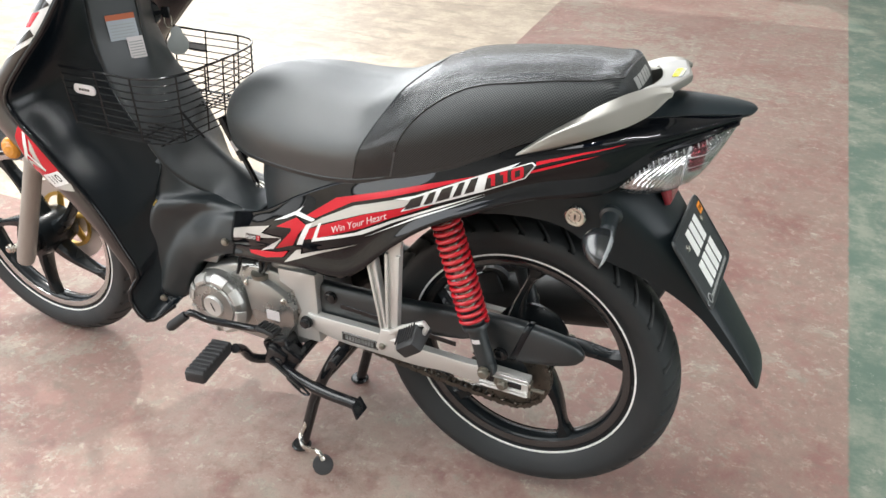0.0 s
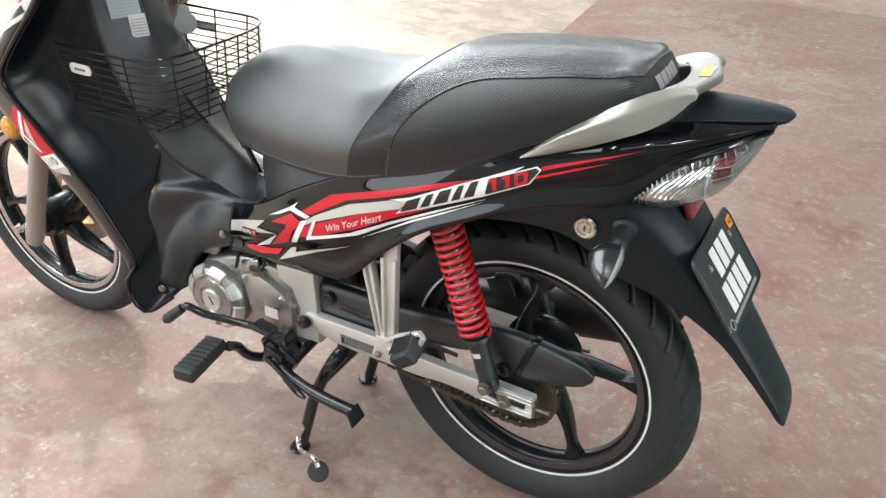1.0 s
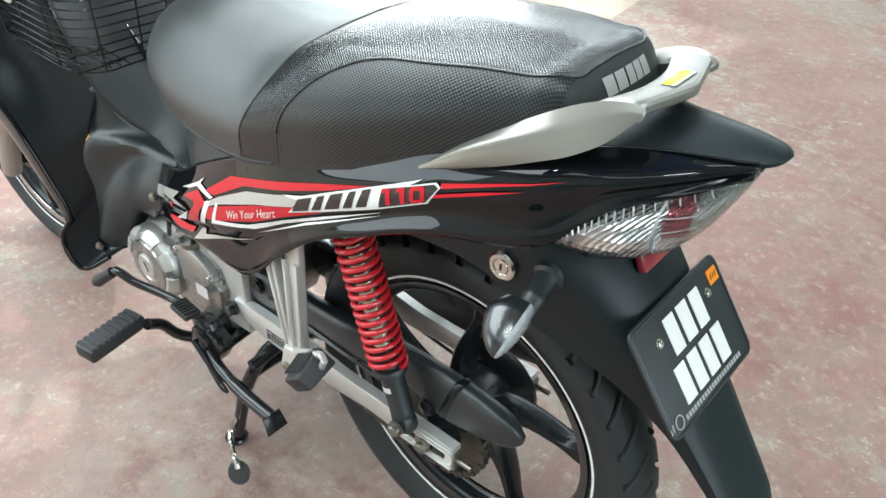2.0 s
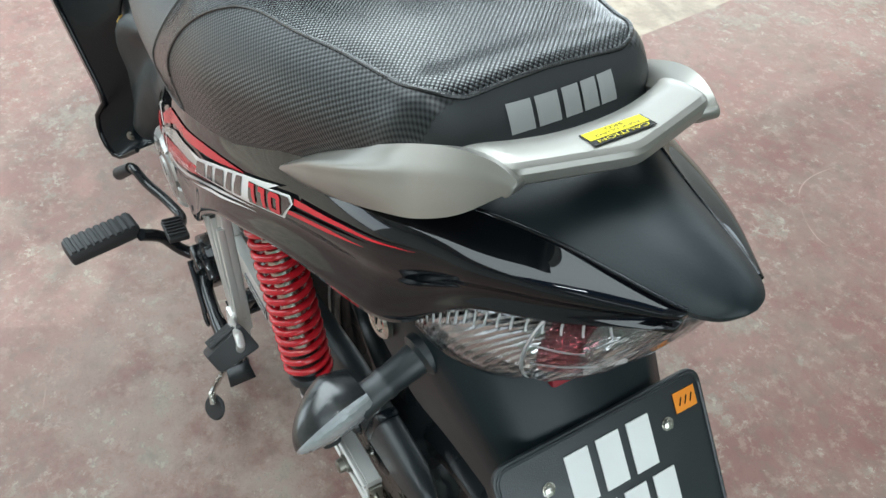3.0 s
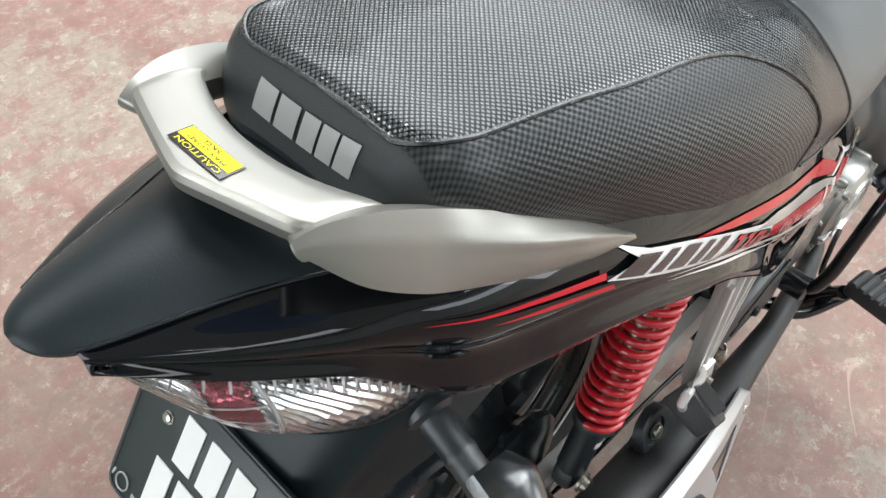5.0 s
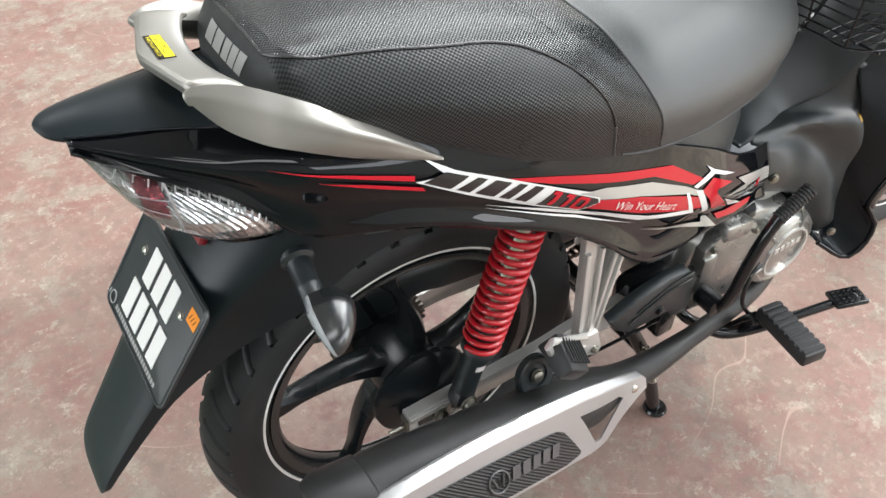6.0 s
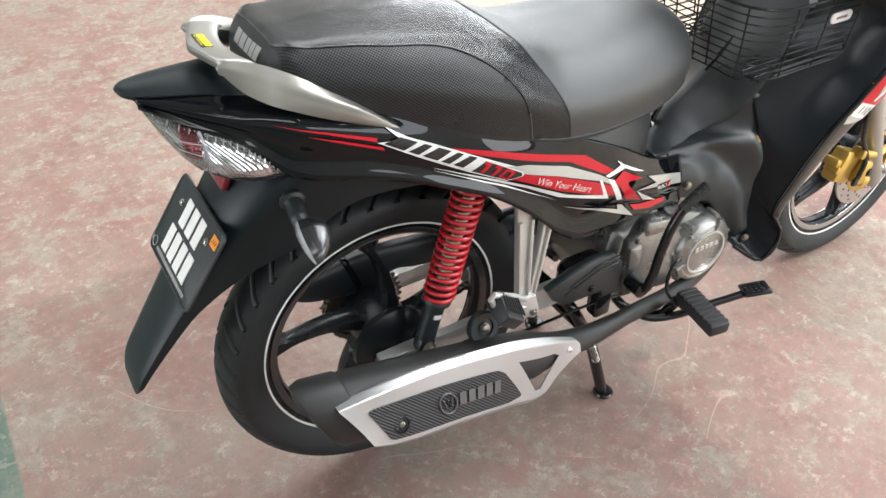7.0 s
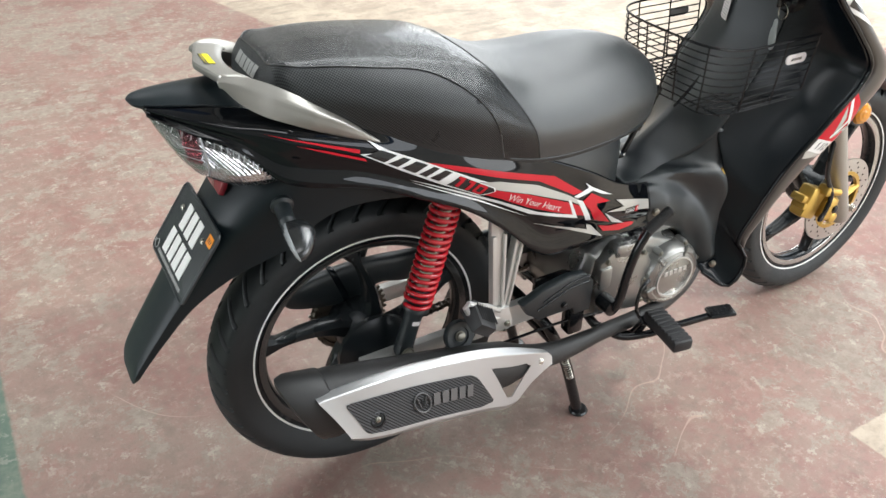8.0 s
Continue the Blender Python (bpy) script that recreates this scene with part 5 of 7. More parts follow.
# -- indicators --
for s in (1, -1):
    base, root, tip = V(-0.150, 0.089 * s, 0.668), V(-0.156, 0.136 * s, 0.655), V(-0.163, 0.193 * s, 0.640)
    bm = bmesh.new()
    ax = (root - base).normalized()
    lathe(bm, [(-0.004, 0.017), (0.003, 0.017), (0.006, 0.0125), (0.03, 0.011), (0.032, 0.0118), (0.036, 0.0118), (0.038, 0.011), ((root - base).length + 0.01, 0.012)], base, ax, 20)
    stalk = bp("rear_indicator", bm, MATTE, label="black rear indicator with a clear lens")
    ax = (tip - root).normalized()
    fwd = V(1, 0, 0.42)
    fwd = (fwd - ax * fwd.dot(ax)).normalized()
    upv = ax.cross(fwd) * s
    L = (tip - root).length

    def indicator_ring(t, side):
        r = 0.0205 * (1 - max(0, t) ** 2.3) ** 0.58 * (0.84 + 0.34 * min(1, t * 3.2) * (1 - 0.30 * t))
        r = max(r, 0.0006)
        pts = []
        for k in range(13):
            a = math.pi * k / 12
            pts.append(root + ax * (L * t) + fwd * (math.sin(a) * r * side * (1.46 if side > 0 else 0.46)) + upv * (math.cos(a) * r * 1.0))
        return pts
    for side, material, name in ((1, SHELL, "indicator_body"), (-1, SMOKE, "indicator_lens")):
        bm = bmesh.new()
        ts = [0.0, 0.06, 0.14, 0.22, 0.30, 0.38, 0.46, 0.54, 0.62, 0.70, 0.78, 0.85, 0.91, 0.96, 0.99, 1.0]
        rows = [indicator_ring(t, side) for t in ts]
        if side < 0:
            rows = [[p - fwd * (0.0008 * ((i + k) % 2) if 0 < k < 12 and 0 < i < 14 else 0.0) for k, p in enumerate(r)] for i, r in enumerate(rows)]
        vs = grid(bm, rows)
        for v in (vs[0], vs[-1]):
            bm.faces.new(v)
        bm.faces.new([v[0] for v in vs] + [v[-1] for v in reversed(vs)])
        bp(name, bm, material, stalk, "clear faceted indicator lens" if side < 0 else "", sharp=35 if side > 0 else 4)
    # front indicators, amber
    c = V(1.00, 0.185 * s, 0.600)
    bm = bmesh.new()
    face = V(-0.12, s, 0.10).normalized()
    lathe(bm, [(-0.030, 0.008), (-0.020, 0.020), (-0.006, 0.0255), (0.001, 0.0255), (0.0015, 0.0225), (-0.002, 0.0220)], c, face, 28)
    shell = bp("front_indicator", bm, MATTE, label="round front indicator in a black bezel")
    bm = bmesh.new()
    prof = [(-0.003, 0.0222), (0.002, 0.0222)] + [(0.002 + 0.010 * math.cos(math.pi / 2 * i / 7) + 0.0007 * (i % 2), 0.0216 * math.sin(math.pi / 2 * i / 7)) for i in range(7, -1, -1)]
    lathe(bm, prof, c, face, 28)
    bp("amber_lens", bm, AMBER, shell, "ribbed amber lens", sharp=10)

# -- rear shock absorbers --
for s in (1, -1):
    lo, hi = V(0.026, 0.110 * s, 0.343), V(0.122, 0.113 * s, 0.665)
    ax = (hi - lo).normalized()
    sd = ax.cross(V(0, 1, 0)).normalized()
    fw = ax.cross(sd)
    bm = bmesh.new()
    lathe(bm, [(0.0, 0.010), (0.012, 0.016), (0.020, 0.0155), (0.055, 0.0155), (0.080, 0.0165), (0.082, 0.023), (0.086, 0.0235), (0.090, 0.022), (0.092, 0.016), (0.12, 0.016)], lo, ax, 28)
    rounded(bm, (0.030, 0.026, 0.030), Matrix.Translation(lo) @ pose(0, 0, 0, 0, 16, 0), 0.008)
    shock = bp("rear_shock", bm, MATTE, label="rear shock absorber with a red coil spring")
    bm = bmesh.new()
    tube(bm, [lo + ax * 0.085, lo + ax * 0.30], 0.0125, 14)
    bp("damper_rod", bm, CHROME, shock)
    bm = bmesh.new()
    turns, n = 17, 17 * 20
    a0, a1 = 0.092, 0.305
    tube(bm, [lo + ax * (a0 + (a1 - a0) * k / n) + (sd * math.cos(2 * math.pi * turns * k / n) + fw * math.sin(2 * math.pi * turns * k / n)) * 0.0225 for k in range(n + 1)], 0.0038, 8)
    bp("coil_spring", bm, RED, shock, "red enamelled coil spring", sharp=60)
    bolt(lo + V(0, 0.016 * s, 0), (0, s, 0), 0.0092, shock, DULL, 0.011)
    bm = bmesh.new()
    ct = lo + ax * 0.060
    rows = [[ct + ax * (0.0042 * v) + (V(0, s, 0) * math.cos(a) + sd * math.sin(a)) * 0.0164 for v in (-1, 1)] for a in [-0.45 + 0.9 * k / 8 for k in range(9)]]
    grid(bm, rows)
    bp("small_label", bm, PALE, shock, "small pale maker's label")

# -- swingarm, chain and cover --
for s in (1, -1):
    bm = bmesh.new()
    prof = [(0.405, 0.317, 0.030), (0.34, 0.311, 0.045), (0.23, 0.310, 0.047), (0.17, 0.306, 0.040), (0.12, 0.308, 0.034), (0.06, 0.307, 0.036), (0.03, 0.308, 0.040), (-0.045, 0.307, 0.040)]
    rings = []
    for i in range(31):
        x = 0.405 - 0.45 * i / 30
        z, h = table(prof, x)
        y, w = s * 0.088, 0.009
        rings.append([V(x, y + a * w, z + b * h / 2) for a, b in ((-1, -0.85), (-0.85, -1), (0.85, -1), (1, -0.85), (1, 0.85), (0.85, 1), (-0.85, 1), (-1, 0.85))])
    loft(bm, rings)
    arm = bp("swingarm", bm, ARM, label="silver box-section swingarm")
    for dz in (0.0165, 0.0095, -0.0095, -0.0165):
        bm = bmesh.new()
        rounded(bm, (0.090, 0.005, 0.0042 if abs(dz) > 0.012 else 0.0026), pose(0.000, s * 0.0985, 0.308 + dz), 0.001, 1)
        bp("rib", bm, ARM, arm)
    bm = bmesh.new()
    rounded(bm, (0.0045, 0.005, 0.036), pose(0.046, s * 0.0985, 0.308), 0.001, 1)
    bp("rib", bm, ARM, arm)
    bm = bmesh.new()
    rounded(bm, (0.066, 0.003, 0.013), pose(0.0, s * 0.0975, 0.308), 0.0015, 1)
    bp("axle_slot", bm, STEEL, arm)
    bm = bmesh.new()
    rounded(bm, (0.026, 0.004, 0.017), pose(0.004, s * 0.0995, 0.308), 0.0015, 1)
    bp("adjuster_plate", bm, DULL, arm)
    bolt(REAR + V(0, 0.101 * s, 0), (0, s, 0), 0.0085, arm, DULL, 0.012, "axle_nut")
    bm = bmesh.new()
    tube(bm, [V(-0.04, s * 0.090, 0.304), V(-0.072, s * 0.090, 0.305)], 0.0035, 8)
    rounded(bm, (0.004, 0.016, 0.030), pose(-0.047, s * 0.088, 0.303), 0.001, 1)
    bp("chain_adjuster", bm, DULL, arm)
    bolt(V(0.405, 0.099 * s, 0.316), (0, s, 0), 0.0105, arm, STEEL, 0.014, "pivot_nut")
bm = bmesh.new()
rounded(bm, (0.078, 0.002, 0.020), pose(0.290, 0.0975, 0.305), 0.0008, 1)
arm_label = bp("arm_label", bm, STEEL, arm, "dark plate let into the swingarm")
bm = bmesh.new()
edge_put = lambda a, b, h: V(0.290 - a, 0.0987 + h, 0.305 + b)
tube(bm, [edge_put(u, w, 0.0) for u, w in round_rect(0.074, 0.016, 0.002) + [round_rect(0.074, 0.016, 0.002)[0]]], 0.0004, 5)
bp("plate_border", bm, D_GREY, arm_label)
for dz in (-0.0036, 0.0, 0.0036):
    bm = bmesh.new()
    bars(bm, 9, 0.060, 0.0014, 0.0016, edge_put, (0.0, dz))
    bp("print_line", bm, PRINT, arm_label)
bm = bmesh.new()
tube(bm, [V(0.0, -0.105, 0.308), V(0, 0.105, 0.308)], 0.0075, 12)
bp("rear_axle", bm, CHROME, rear_wheel)

CASE = [(0.405, 0.392, 0.318), (0.30, 0.397, 0.322), (0.20, 0.401, 0.338), (0.10, 0.412, 0.352), (0.06, 0.417, 0.362), (0.0, 0.420, 0.340), (-0.05, 0.416, 0.345), (-0.085, 0.411, 0.353), (-0.110, 0.404, 0.361), (-0.122, 0.397, 0.367), (-0.129, 0.388, 0.377)]
bm = bmesh.new()
rings = []
for i in range(45):
    x = 0.405 - 0.533 * i / 44
    zt, zb = table(CASE, x)
    round_off = max(0.0, (-0.09 - x) / 0.039)
    y0, y1 = 0.048 + 0.010 * round_off ** 2, 0.078 - 0.010 * round_off ** 2
    h = zt - zb
    ring_ = []
    for k in range(20):
        a = 2 * math.pi * k / 20
        ca, sa = math.cos(a), math.sin(a)
        ring_.append(V(x, (y0 + y1) / 2 + 0.5 * (y1 - y0) * math.copysign(abs(ca) ** 0.55, ca), (zt + zb) / 2 + 0.5 * h * math.copysign(abs(sa) ** 0.62, sa)))
    rings.append(ring_)
loft(bm, rings)
case = bp("chain_case", bm, MATTE, label="matte black chain cover", sharp=60)
for x, z in ((0.36, 0.372), (0.015, 0.352)):
    bolt(V(x, 0.078, z), (0, 1, 0), 0.011, case, STEEL, 0.008)
bm = bmesh.new()
rounded(bm, (0.24, 0.0012, 0.010), pose(0.22, 0.0792, 0.352, 0, -3, 0), 0.0004, 1)
bp("case_groove", bm, STEEL, case)

bm = bmesh.new()
zt, zb = table(CASE, -0.004)
loft(bm, [[V(-0.004 + dx - 0.35 * (z - zb), 0.063 + y * g, (zt + zb) / 2 + (z - (zt + zb) / 2) * g) for y, z in
           [(0.0152 * math.copysign(abs(math.cos(q)) ** 0.55, math.cos(q)), (zt + zb) / 2 + 0.5 * (zt - zb) * math.copysign(abs(math.sin(q)) ** 0.62, math.sin(q))) for q in [2 * math.pi * k / 28 for k in range(28)]]]
          for dx, g in ((0.006, 1.0), (0.004, 1.045), (-0.004, 1.045), (-0.006, 1.0))])
bp("case_joint", bm, LEG, case, "raised joint across the chain cover", sharp=60)

SPROCKET_R = 0.071
bm = bmesh.new()
teeth = 36
out = []
for k in range(teeth * 4):
    a = 2 * math.pi * k / (teeth * 4)
    r = SPROCKET_R + (0.004 if k % 4 in (1, 2) else -0.003)
    out.append((r * math.cos(a), r * math.sin(a)))
slab(bm, out, Matrix.Translation(REAR + V(0, 0.062, 0)) @ Matrix.Rotation(radians(90), 4, "X"), 0.005, 0)
bp("sprocket", bm, CHAIN, rear_wheel, "dark steel rear sprocket")
bm = bmesh.new()
lathe(bm, [(0.03, 0.03), (0.045, 0.046), (0.060, 0.046), (0.066, 0.03), (0.07, 0.02)], REAR, (0, 1, 0), 32)
bp("sprocket_hub", bm, RIM, rear_wheel)
line = []
for k in range(40):
    t = k / 39
    line.append(V(0.435 - 0.415 * t, 0.062, 0.291 - 0.055 * t - 0.008 * math.sin(math.pi * t)))
for k in range(1, 34):
    a = radians(-83 - 190 * k / 33)
    line.append(REAR + V((SPROCKET_R + 0.001) * math.cos(a), 0.062, (SPROCKET_R + 0.001) * math.sin(a)))
line += [V(0.0 + 0.43 * k / 30, 0.062, 0.379 - 0.028 * k / 30) for k in range(1, 31)]
length = [0.0]
for a, b in zip(line, line[1:]):
    length.append(length[-1] + (b - a).length)
rows = [(length[i], *line[i]) for i in range(len(line))]
bm = bmesh.new()
pitch = 0.0127
for k in range(int(length[-1] / pitch)):
    p0, p1 = Vector(table(rows, k * pitch)), Vector(table(rows, (k + 1) * pitch))
    d = (p1 - p0).normalized()
    wide = 0.0072 if k % 2 else 0.0052
    rot = Matrix.Rotation(math.atan2(-d.z, d.x), 4, "Y")
    for s in (-1, 1):
        m = Matrix.Translation((p0 + p1) / 2 + V(0, s * wide, 0)) @ rot
        slab(bm, [(-0.0095, 0), (-0.007, -0.0055), (-0.003, -0.0042), (0.003, -0.0042), (0.007, -0.0055), (0.0095, 0), (0.007, 0.0055), (0.003, 0.0042), (-0.003, 0.0042), (-0.007, 0.0055)], m @ Matrix.Rotation(radians(90), 4, "X"), 0.0016)
    tube(bm, [p0 + V(0, -0.0075, 0), p0 + V(0, 0.0075, 0)], 0.0042, 8)
bp("drive_chain", bm, CHAIN, label="oily steel drive chain")

# -- pillion foot-rest brackets and pegs --
for s in (1, -1):
    y = 0.146
    m = Matrix(((1, 0, 0, 0), (0, 0, s, 0), (0, 1, 0, 0), (0, 0, 0, 1)))

    def flat(outline, yy, th, bm, r=0.002):
        slab(bm, outline, Matrix.Translation((0, yy * s, 0)) @ m, th, r)
    bm = bmesh.new()
    flat([(0.170, 0.600), (0.199, 0.600), (0.2035, 0.375), (0.182, 0.372)], 0.138, 0.011, bm)
    flat([(0.223, 0.560), (0.242, 0.555), (0.2105, 0.372), (0.199, 0.378)], 0.138, 0.011, bm)
    flat([(0.180, 0.395), (0.211, 0.392), (0.222, 0.352), (0.212, 0.342), (0.184, 0.356)], 0.145, 0.018, bm)
    bracket = bp("footrest_bracket", bm, ARM, label="silver cast pillion foot-rest bracket")
    # raised edges that leave a channel down each leg
    for edge in ([(0.1725, 0.545), (0.179, 0.545), (0.1875, 0.372), (0.181, 0.372)],
                 [(0.195, 0.545), (0.2002, 0.545), (0.2035, 0.375), (0.1985, 0.375)],
                 [(0.2190, 0.530), (0.2240, 0.528), (0.2035, 0.376), (0.199, 0.378)],
                 [(0.2333, 0.530), (0.2378, 0.529), (0.2115, 0.372), (0.207, 0.373)]):
        bm = bmesh.new()
        flat(edge, 0.145, 0.008, bm, 0.0012)
        bp("rib", bm, ARM, bracket)
    bm = bmesh.new()
    corner = [V(0.198, (y + 0.002) * s, 0.384), V(0.164, (y + 0.012) * s, 0.414), V(0.122, (y + 0.016) * s, 0.438), V(0.116, (y + 0.017) * s, 0.432), V(0.126, (y + 0.018) * s, 0.408), V(0.150, (y + 0.014) * s, 0.388), V(0.198, (y + 0.002) * s, 0.372)]
    tube(bm, corner + [corner[0]], 0.0050, 10)
    bp("peg_stay", bm, ARM, bracket)
    bm = bmesh.new()
    pegm = pose(0.140, 0.172 * s, 0.405, 0, 38, 0) @ pose(0, 0, 0, -20 * s, 0, 0)
    g = bmesh.ops.create_cube(bm, size=1.0, matrix=Matrix.Diagonal((0.055, 0.050, 0.034, 1)))
    for v in bm.verts:
        if v.co.y * s > 0:
            v.co.x *= 0.72
            v.co.z *= 0.75
    bmesh.ops.bevel(bm, geom=list(bm.edges), offset=0.004, segments=2, affect="EDGES", profile=0.5)
    bmesh.ops.transform(bm, matrix=pegm, verts=bm.verts)
    peg = bp("pillion_peg", bm, PEG, bracket, "folded black rubber pillion peg")
    for k in range(7):
        bm = bmesh.new()
        rounded(bm, (0.0022, 0.034, 0.003), pegm @ pose(-0.018 + 0.006 * k, -0.001 * s, 0.0172), 0.0006, 1)
        bp("rib", bm, PEG, peg)
    bolt(V(0.208, (y + 0.008) * s, 0.358), (0, s, 0), 0.005, bracket, DULL)

# -- engine --
bm = bmesh.new()
rings = []
for y, k in ((-0.105, 0.90), (-0.085, 1.0), (-0.03, 1.0), (0.03, 1.0), (0.075, 1.0), (0.09, 0.93)):
    out = [(0.40, 0.30), (0.42, 0.245), (0.52, 0.222), (0.62, 0.225), (0.685, 0.262), (0.695, 0.318), (0.655, 0.372), (0.58, 0.402), (0.50, 0.415), (0.43, 0.395)]
    rings.append([V(0.55 + (x - 0.55) * k, y, 0.315 + (z - 0.315) * k) for x, z in out])
loft(bm, rings)
bmesh.ops.bevel(bm, geom=list(bm.edges), offset=0.004, segments=2, affect="EDGES", profile=0.5)
engine = bp("engine", bm, ALLOY, label="silver cast-alloy engine crankcase")
FLY = V(0.614, 0.088, 0.304)
bm = bmesh.new()
lathe(bm, [(-0.01, 0.070), (0.016, 0.069), (0.026, 0.064), (0.031, 0.054), (0.030, 0.048), (0.034, 0.046), (0.036, 0.030), (0.033, 0.028), (0.033, 0.0)], FLY, (0, 1, 0), 64)
fly = bp("flywheel_cover", bm, ALLOY, engine, "round silver flywheel cover")
for k in range(8):
    a = radians(45 * k + 15)
    bm = bmesh.new()
    rows = []
    for t in range(7):
        aa = a + radians(-14 + 28 * t / 6)
        rows.append([FLY + V(r * math.cos(aa), y, r * math.sin(aa)) for y, r in ((0.020, 0.0695), (0.0285, 0.066), (0.0345, 0.058), (0.0335, 0.051), (0.024, 0.052))])
    loft(bm, rows)
    bp("cover_lug", bm, ARM, fly)
bm = bmesh.new()
lathe(bm, [(0.030, 0.024), (0.036, 0.0235), (0.0385, 0.021), (0.0375, 0.018), (0.0375, 0.0)], FLY, (0, 1, 0), 40)
bp("inspection_cap", bm, ARM, fly)
bm = bmesh.new()
rounded(bm, (0.003, 0.001, 0.020), Matrix.Translation(FLY + V(0, 0.0378, 0)) @ pose(0, 0, 0, 0, 25, 0), 0.0003, 1)
bp("slot", bm, STEEL, fly)
bm = bmesh.new()
out = [(0.545, 0.375), (0.535, 0.300), (0.520, 0.268), (0.485, 0.262), (0.450, 0.272), (0.432, 0.300), (0.430, 0.335), (0.450, 0.362), (0.480, 0.378), (0.515, 0.388)]
flatm = Matrix(((1, 0, 0, 0), (0, 0, 1, 0), (0, 1, 0, 0), (0, 0, 0, 1)))
slab(bm, out, Matrix.Translation((0, 0.092, 0)) @ flatm, 0.028, 0.006)
cover = bp("sprocket_cover", bm, ALLOY, engine, "silver sprocket cover")
bm = bmesh.new()
slab(bm, round_rect(0.030, 0.022, 0.002), Matrix.Translation((0.480, 0.1066, 0.312)) @ flatm, 0.0008)
bp("engine_label", bm, PALE, cover, "small pale printed label")
for x, z in ((0.536, 0.372), (0.452, 0.352)):
    bolt(V(x, 0.104, z), (0, 1, 0), 0.0055, cover)
bm = bmesh.new()
slab(bm, [(0.470, 0.385), (0.470, 0.415), (0.385, 0.420), (0.385, 0.265), (0.440, 0.262), (0.440, 0.300), (0.425, 0.330), (0.440, 0.370)], Matrix.Translation((0, 0.076, 0)) @ flatm, 0.030, 0.005)
bp("gear_case", bm, ARM, engine)
bm = bmesh.new()
rings = []
for x, hw, z0, z1 in ((0.40, 0.07, 0.40, 0.47), (0.50, 0.08, 0.405, 0.455), (0.60, 0.07, 0.39, 0.44), (0.66, 0.06, 0.36, 0.42)):
    rings.append([V(x, a * hw, z) for a, z in ((-1, z0), (-1, z1), (1, z1), (1, z0))])
loft(bm, rings)
bp("engine_top", bm, STEEL, engine)
for k in range(7):
    bm = bmesh.new()
    x = 0.700 + 0.013 * k
    rounded(bm, (0.004, 0.13, 0.12), pose(x, 0, 0.335 + 0.003 * k), 0.0015, 1)
    bp("cooling_fin", bm, ALLOY, engine)
bm = bmesh.new()
rounded(bm, (0.13, 0.085, 0.085), pose(0.755, 0, 0.345), 0.01)
bp("cylinder", bm, ALLOY, engine)
bm = bmesh.new()
lathe(bm, [(0, 0.014), (0.03, 0.014), (0.032, 0.018), (0.042, 0.018), (0.042, 0.006)], V(0.512, 0.088, 0.352), (0, 0.05, 1), 20)
bp("switch_boot", bm, DULL, engine, "grey rubber-sealed switch boot")
bm = bmesh.new()
tube(bm, smooth_line([(0.512, 0.088, 0.390), (0.505, 0.093, 0.420), (0.512, 0.092, 0.445), (0.530, 0.086, 0.470)], 20), 0.0046, 8)
bp("cable", bm, STEEL, engine, "black engine cable")
bm = bmesh.new()
tube(bm, smooth_line([(0.512, 0.090, 0.388), (0.488, 0.098, 0.418), (0.490, 0.097, 0.448), (0.515, 0.085, 0.475)], 20), 0.0036, 8)
bp("cable", bm, STEEL, engine)
bm = bmesh.new()
tube(bm, smooth_line([(0.56, 0.10, 0.385), (0.545, 0.103, 0.420), (0.550, 0.096, 0.450), (0.570, 0.080, 0.475)], 20), 0.0040, 8)
bp("cable", bm, STEEL, engine)
bm = bmesh.new()
tube(bm, smooth_line([(0.505, 0.062, 0.398), (0.480, 0.070, 0.412), (0.455, 0.072, 0.418), (0.425, 0.066, 0.412)], 16), 0.0125, 12)
bp("intake_elbow", bm, ALLOY, engine, "short silver intake elbow")
bm = bmesh.new()
tube(bm, smooth_line([(0.60, 0.08, 0.42), (0.58, 0.095, 0.435), (0.53, 0.090, 0.462), (0.47, 0.085, 0.470)], 16), 0.006, 8)
bp("cable", bm, STEEL, engine)
bm = bmesh.new()
slab(bm, [(0.60, 0.42), (0.66, 0.425), (0.70, 0.40), (0.69, 0.375), (0.62, 0.385)], Matrix.Translation((0, 0.075, 0)) @ flatm, 0.030, 0.004)
bp("carburettor", bm, ALLOY, engine)
# right-hand side of the engine
CL = V(0.628, -0.098, 0.300)
bm = bmesh.new()
lathe(bm, [(-0.01, 0.072), (0.022, 0.071), (0.032, 0.066), (0.036, 0.058), (0.0345, 0.054), (0.0365, 0.050), (0.0375, 0.0)], CL, (0, -1, 0), 64)
clutch = bp("clutch_cover", bm, ALLOY, engine, "round silver clutch cover")
bm = bmesh.new()
lathe(bm, [(0.0355, 0.0485), (0.0405, 0.0475), (0.0405, 0.0440), (0.0365, 0.0430)], CL, (0, -1, 0), 56)
bp("cover_ring", bm, ARM, clutch)
for a in [radians(d) for d in (15, 68, 121, 172, 228, 290)]:
    bm = bmesh.new()
    lathe(bm, [(0.0, 0.0080), (0.022, 0.0076), (0.025, 0.0066)], CL + V(0.0705 * math.cos(a), 0, 0.0705 * math.sin(a)), (0, -1, 0), 14)
    boss = bp("screw_boss", bm, ALLOY, clutch)
    bolt(CL + V(0.0705 * math.cos(a), -0.025, 0.0705 * math.sin(a)), (0, -1, 0), 0.0042, boss, DULL, 0.003)
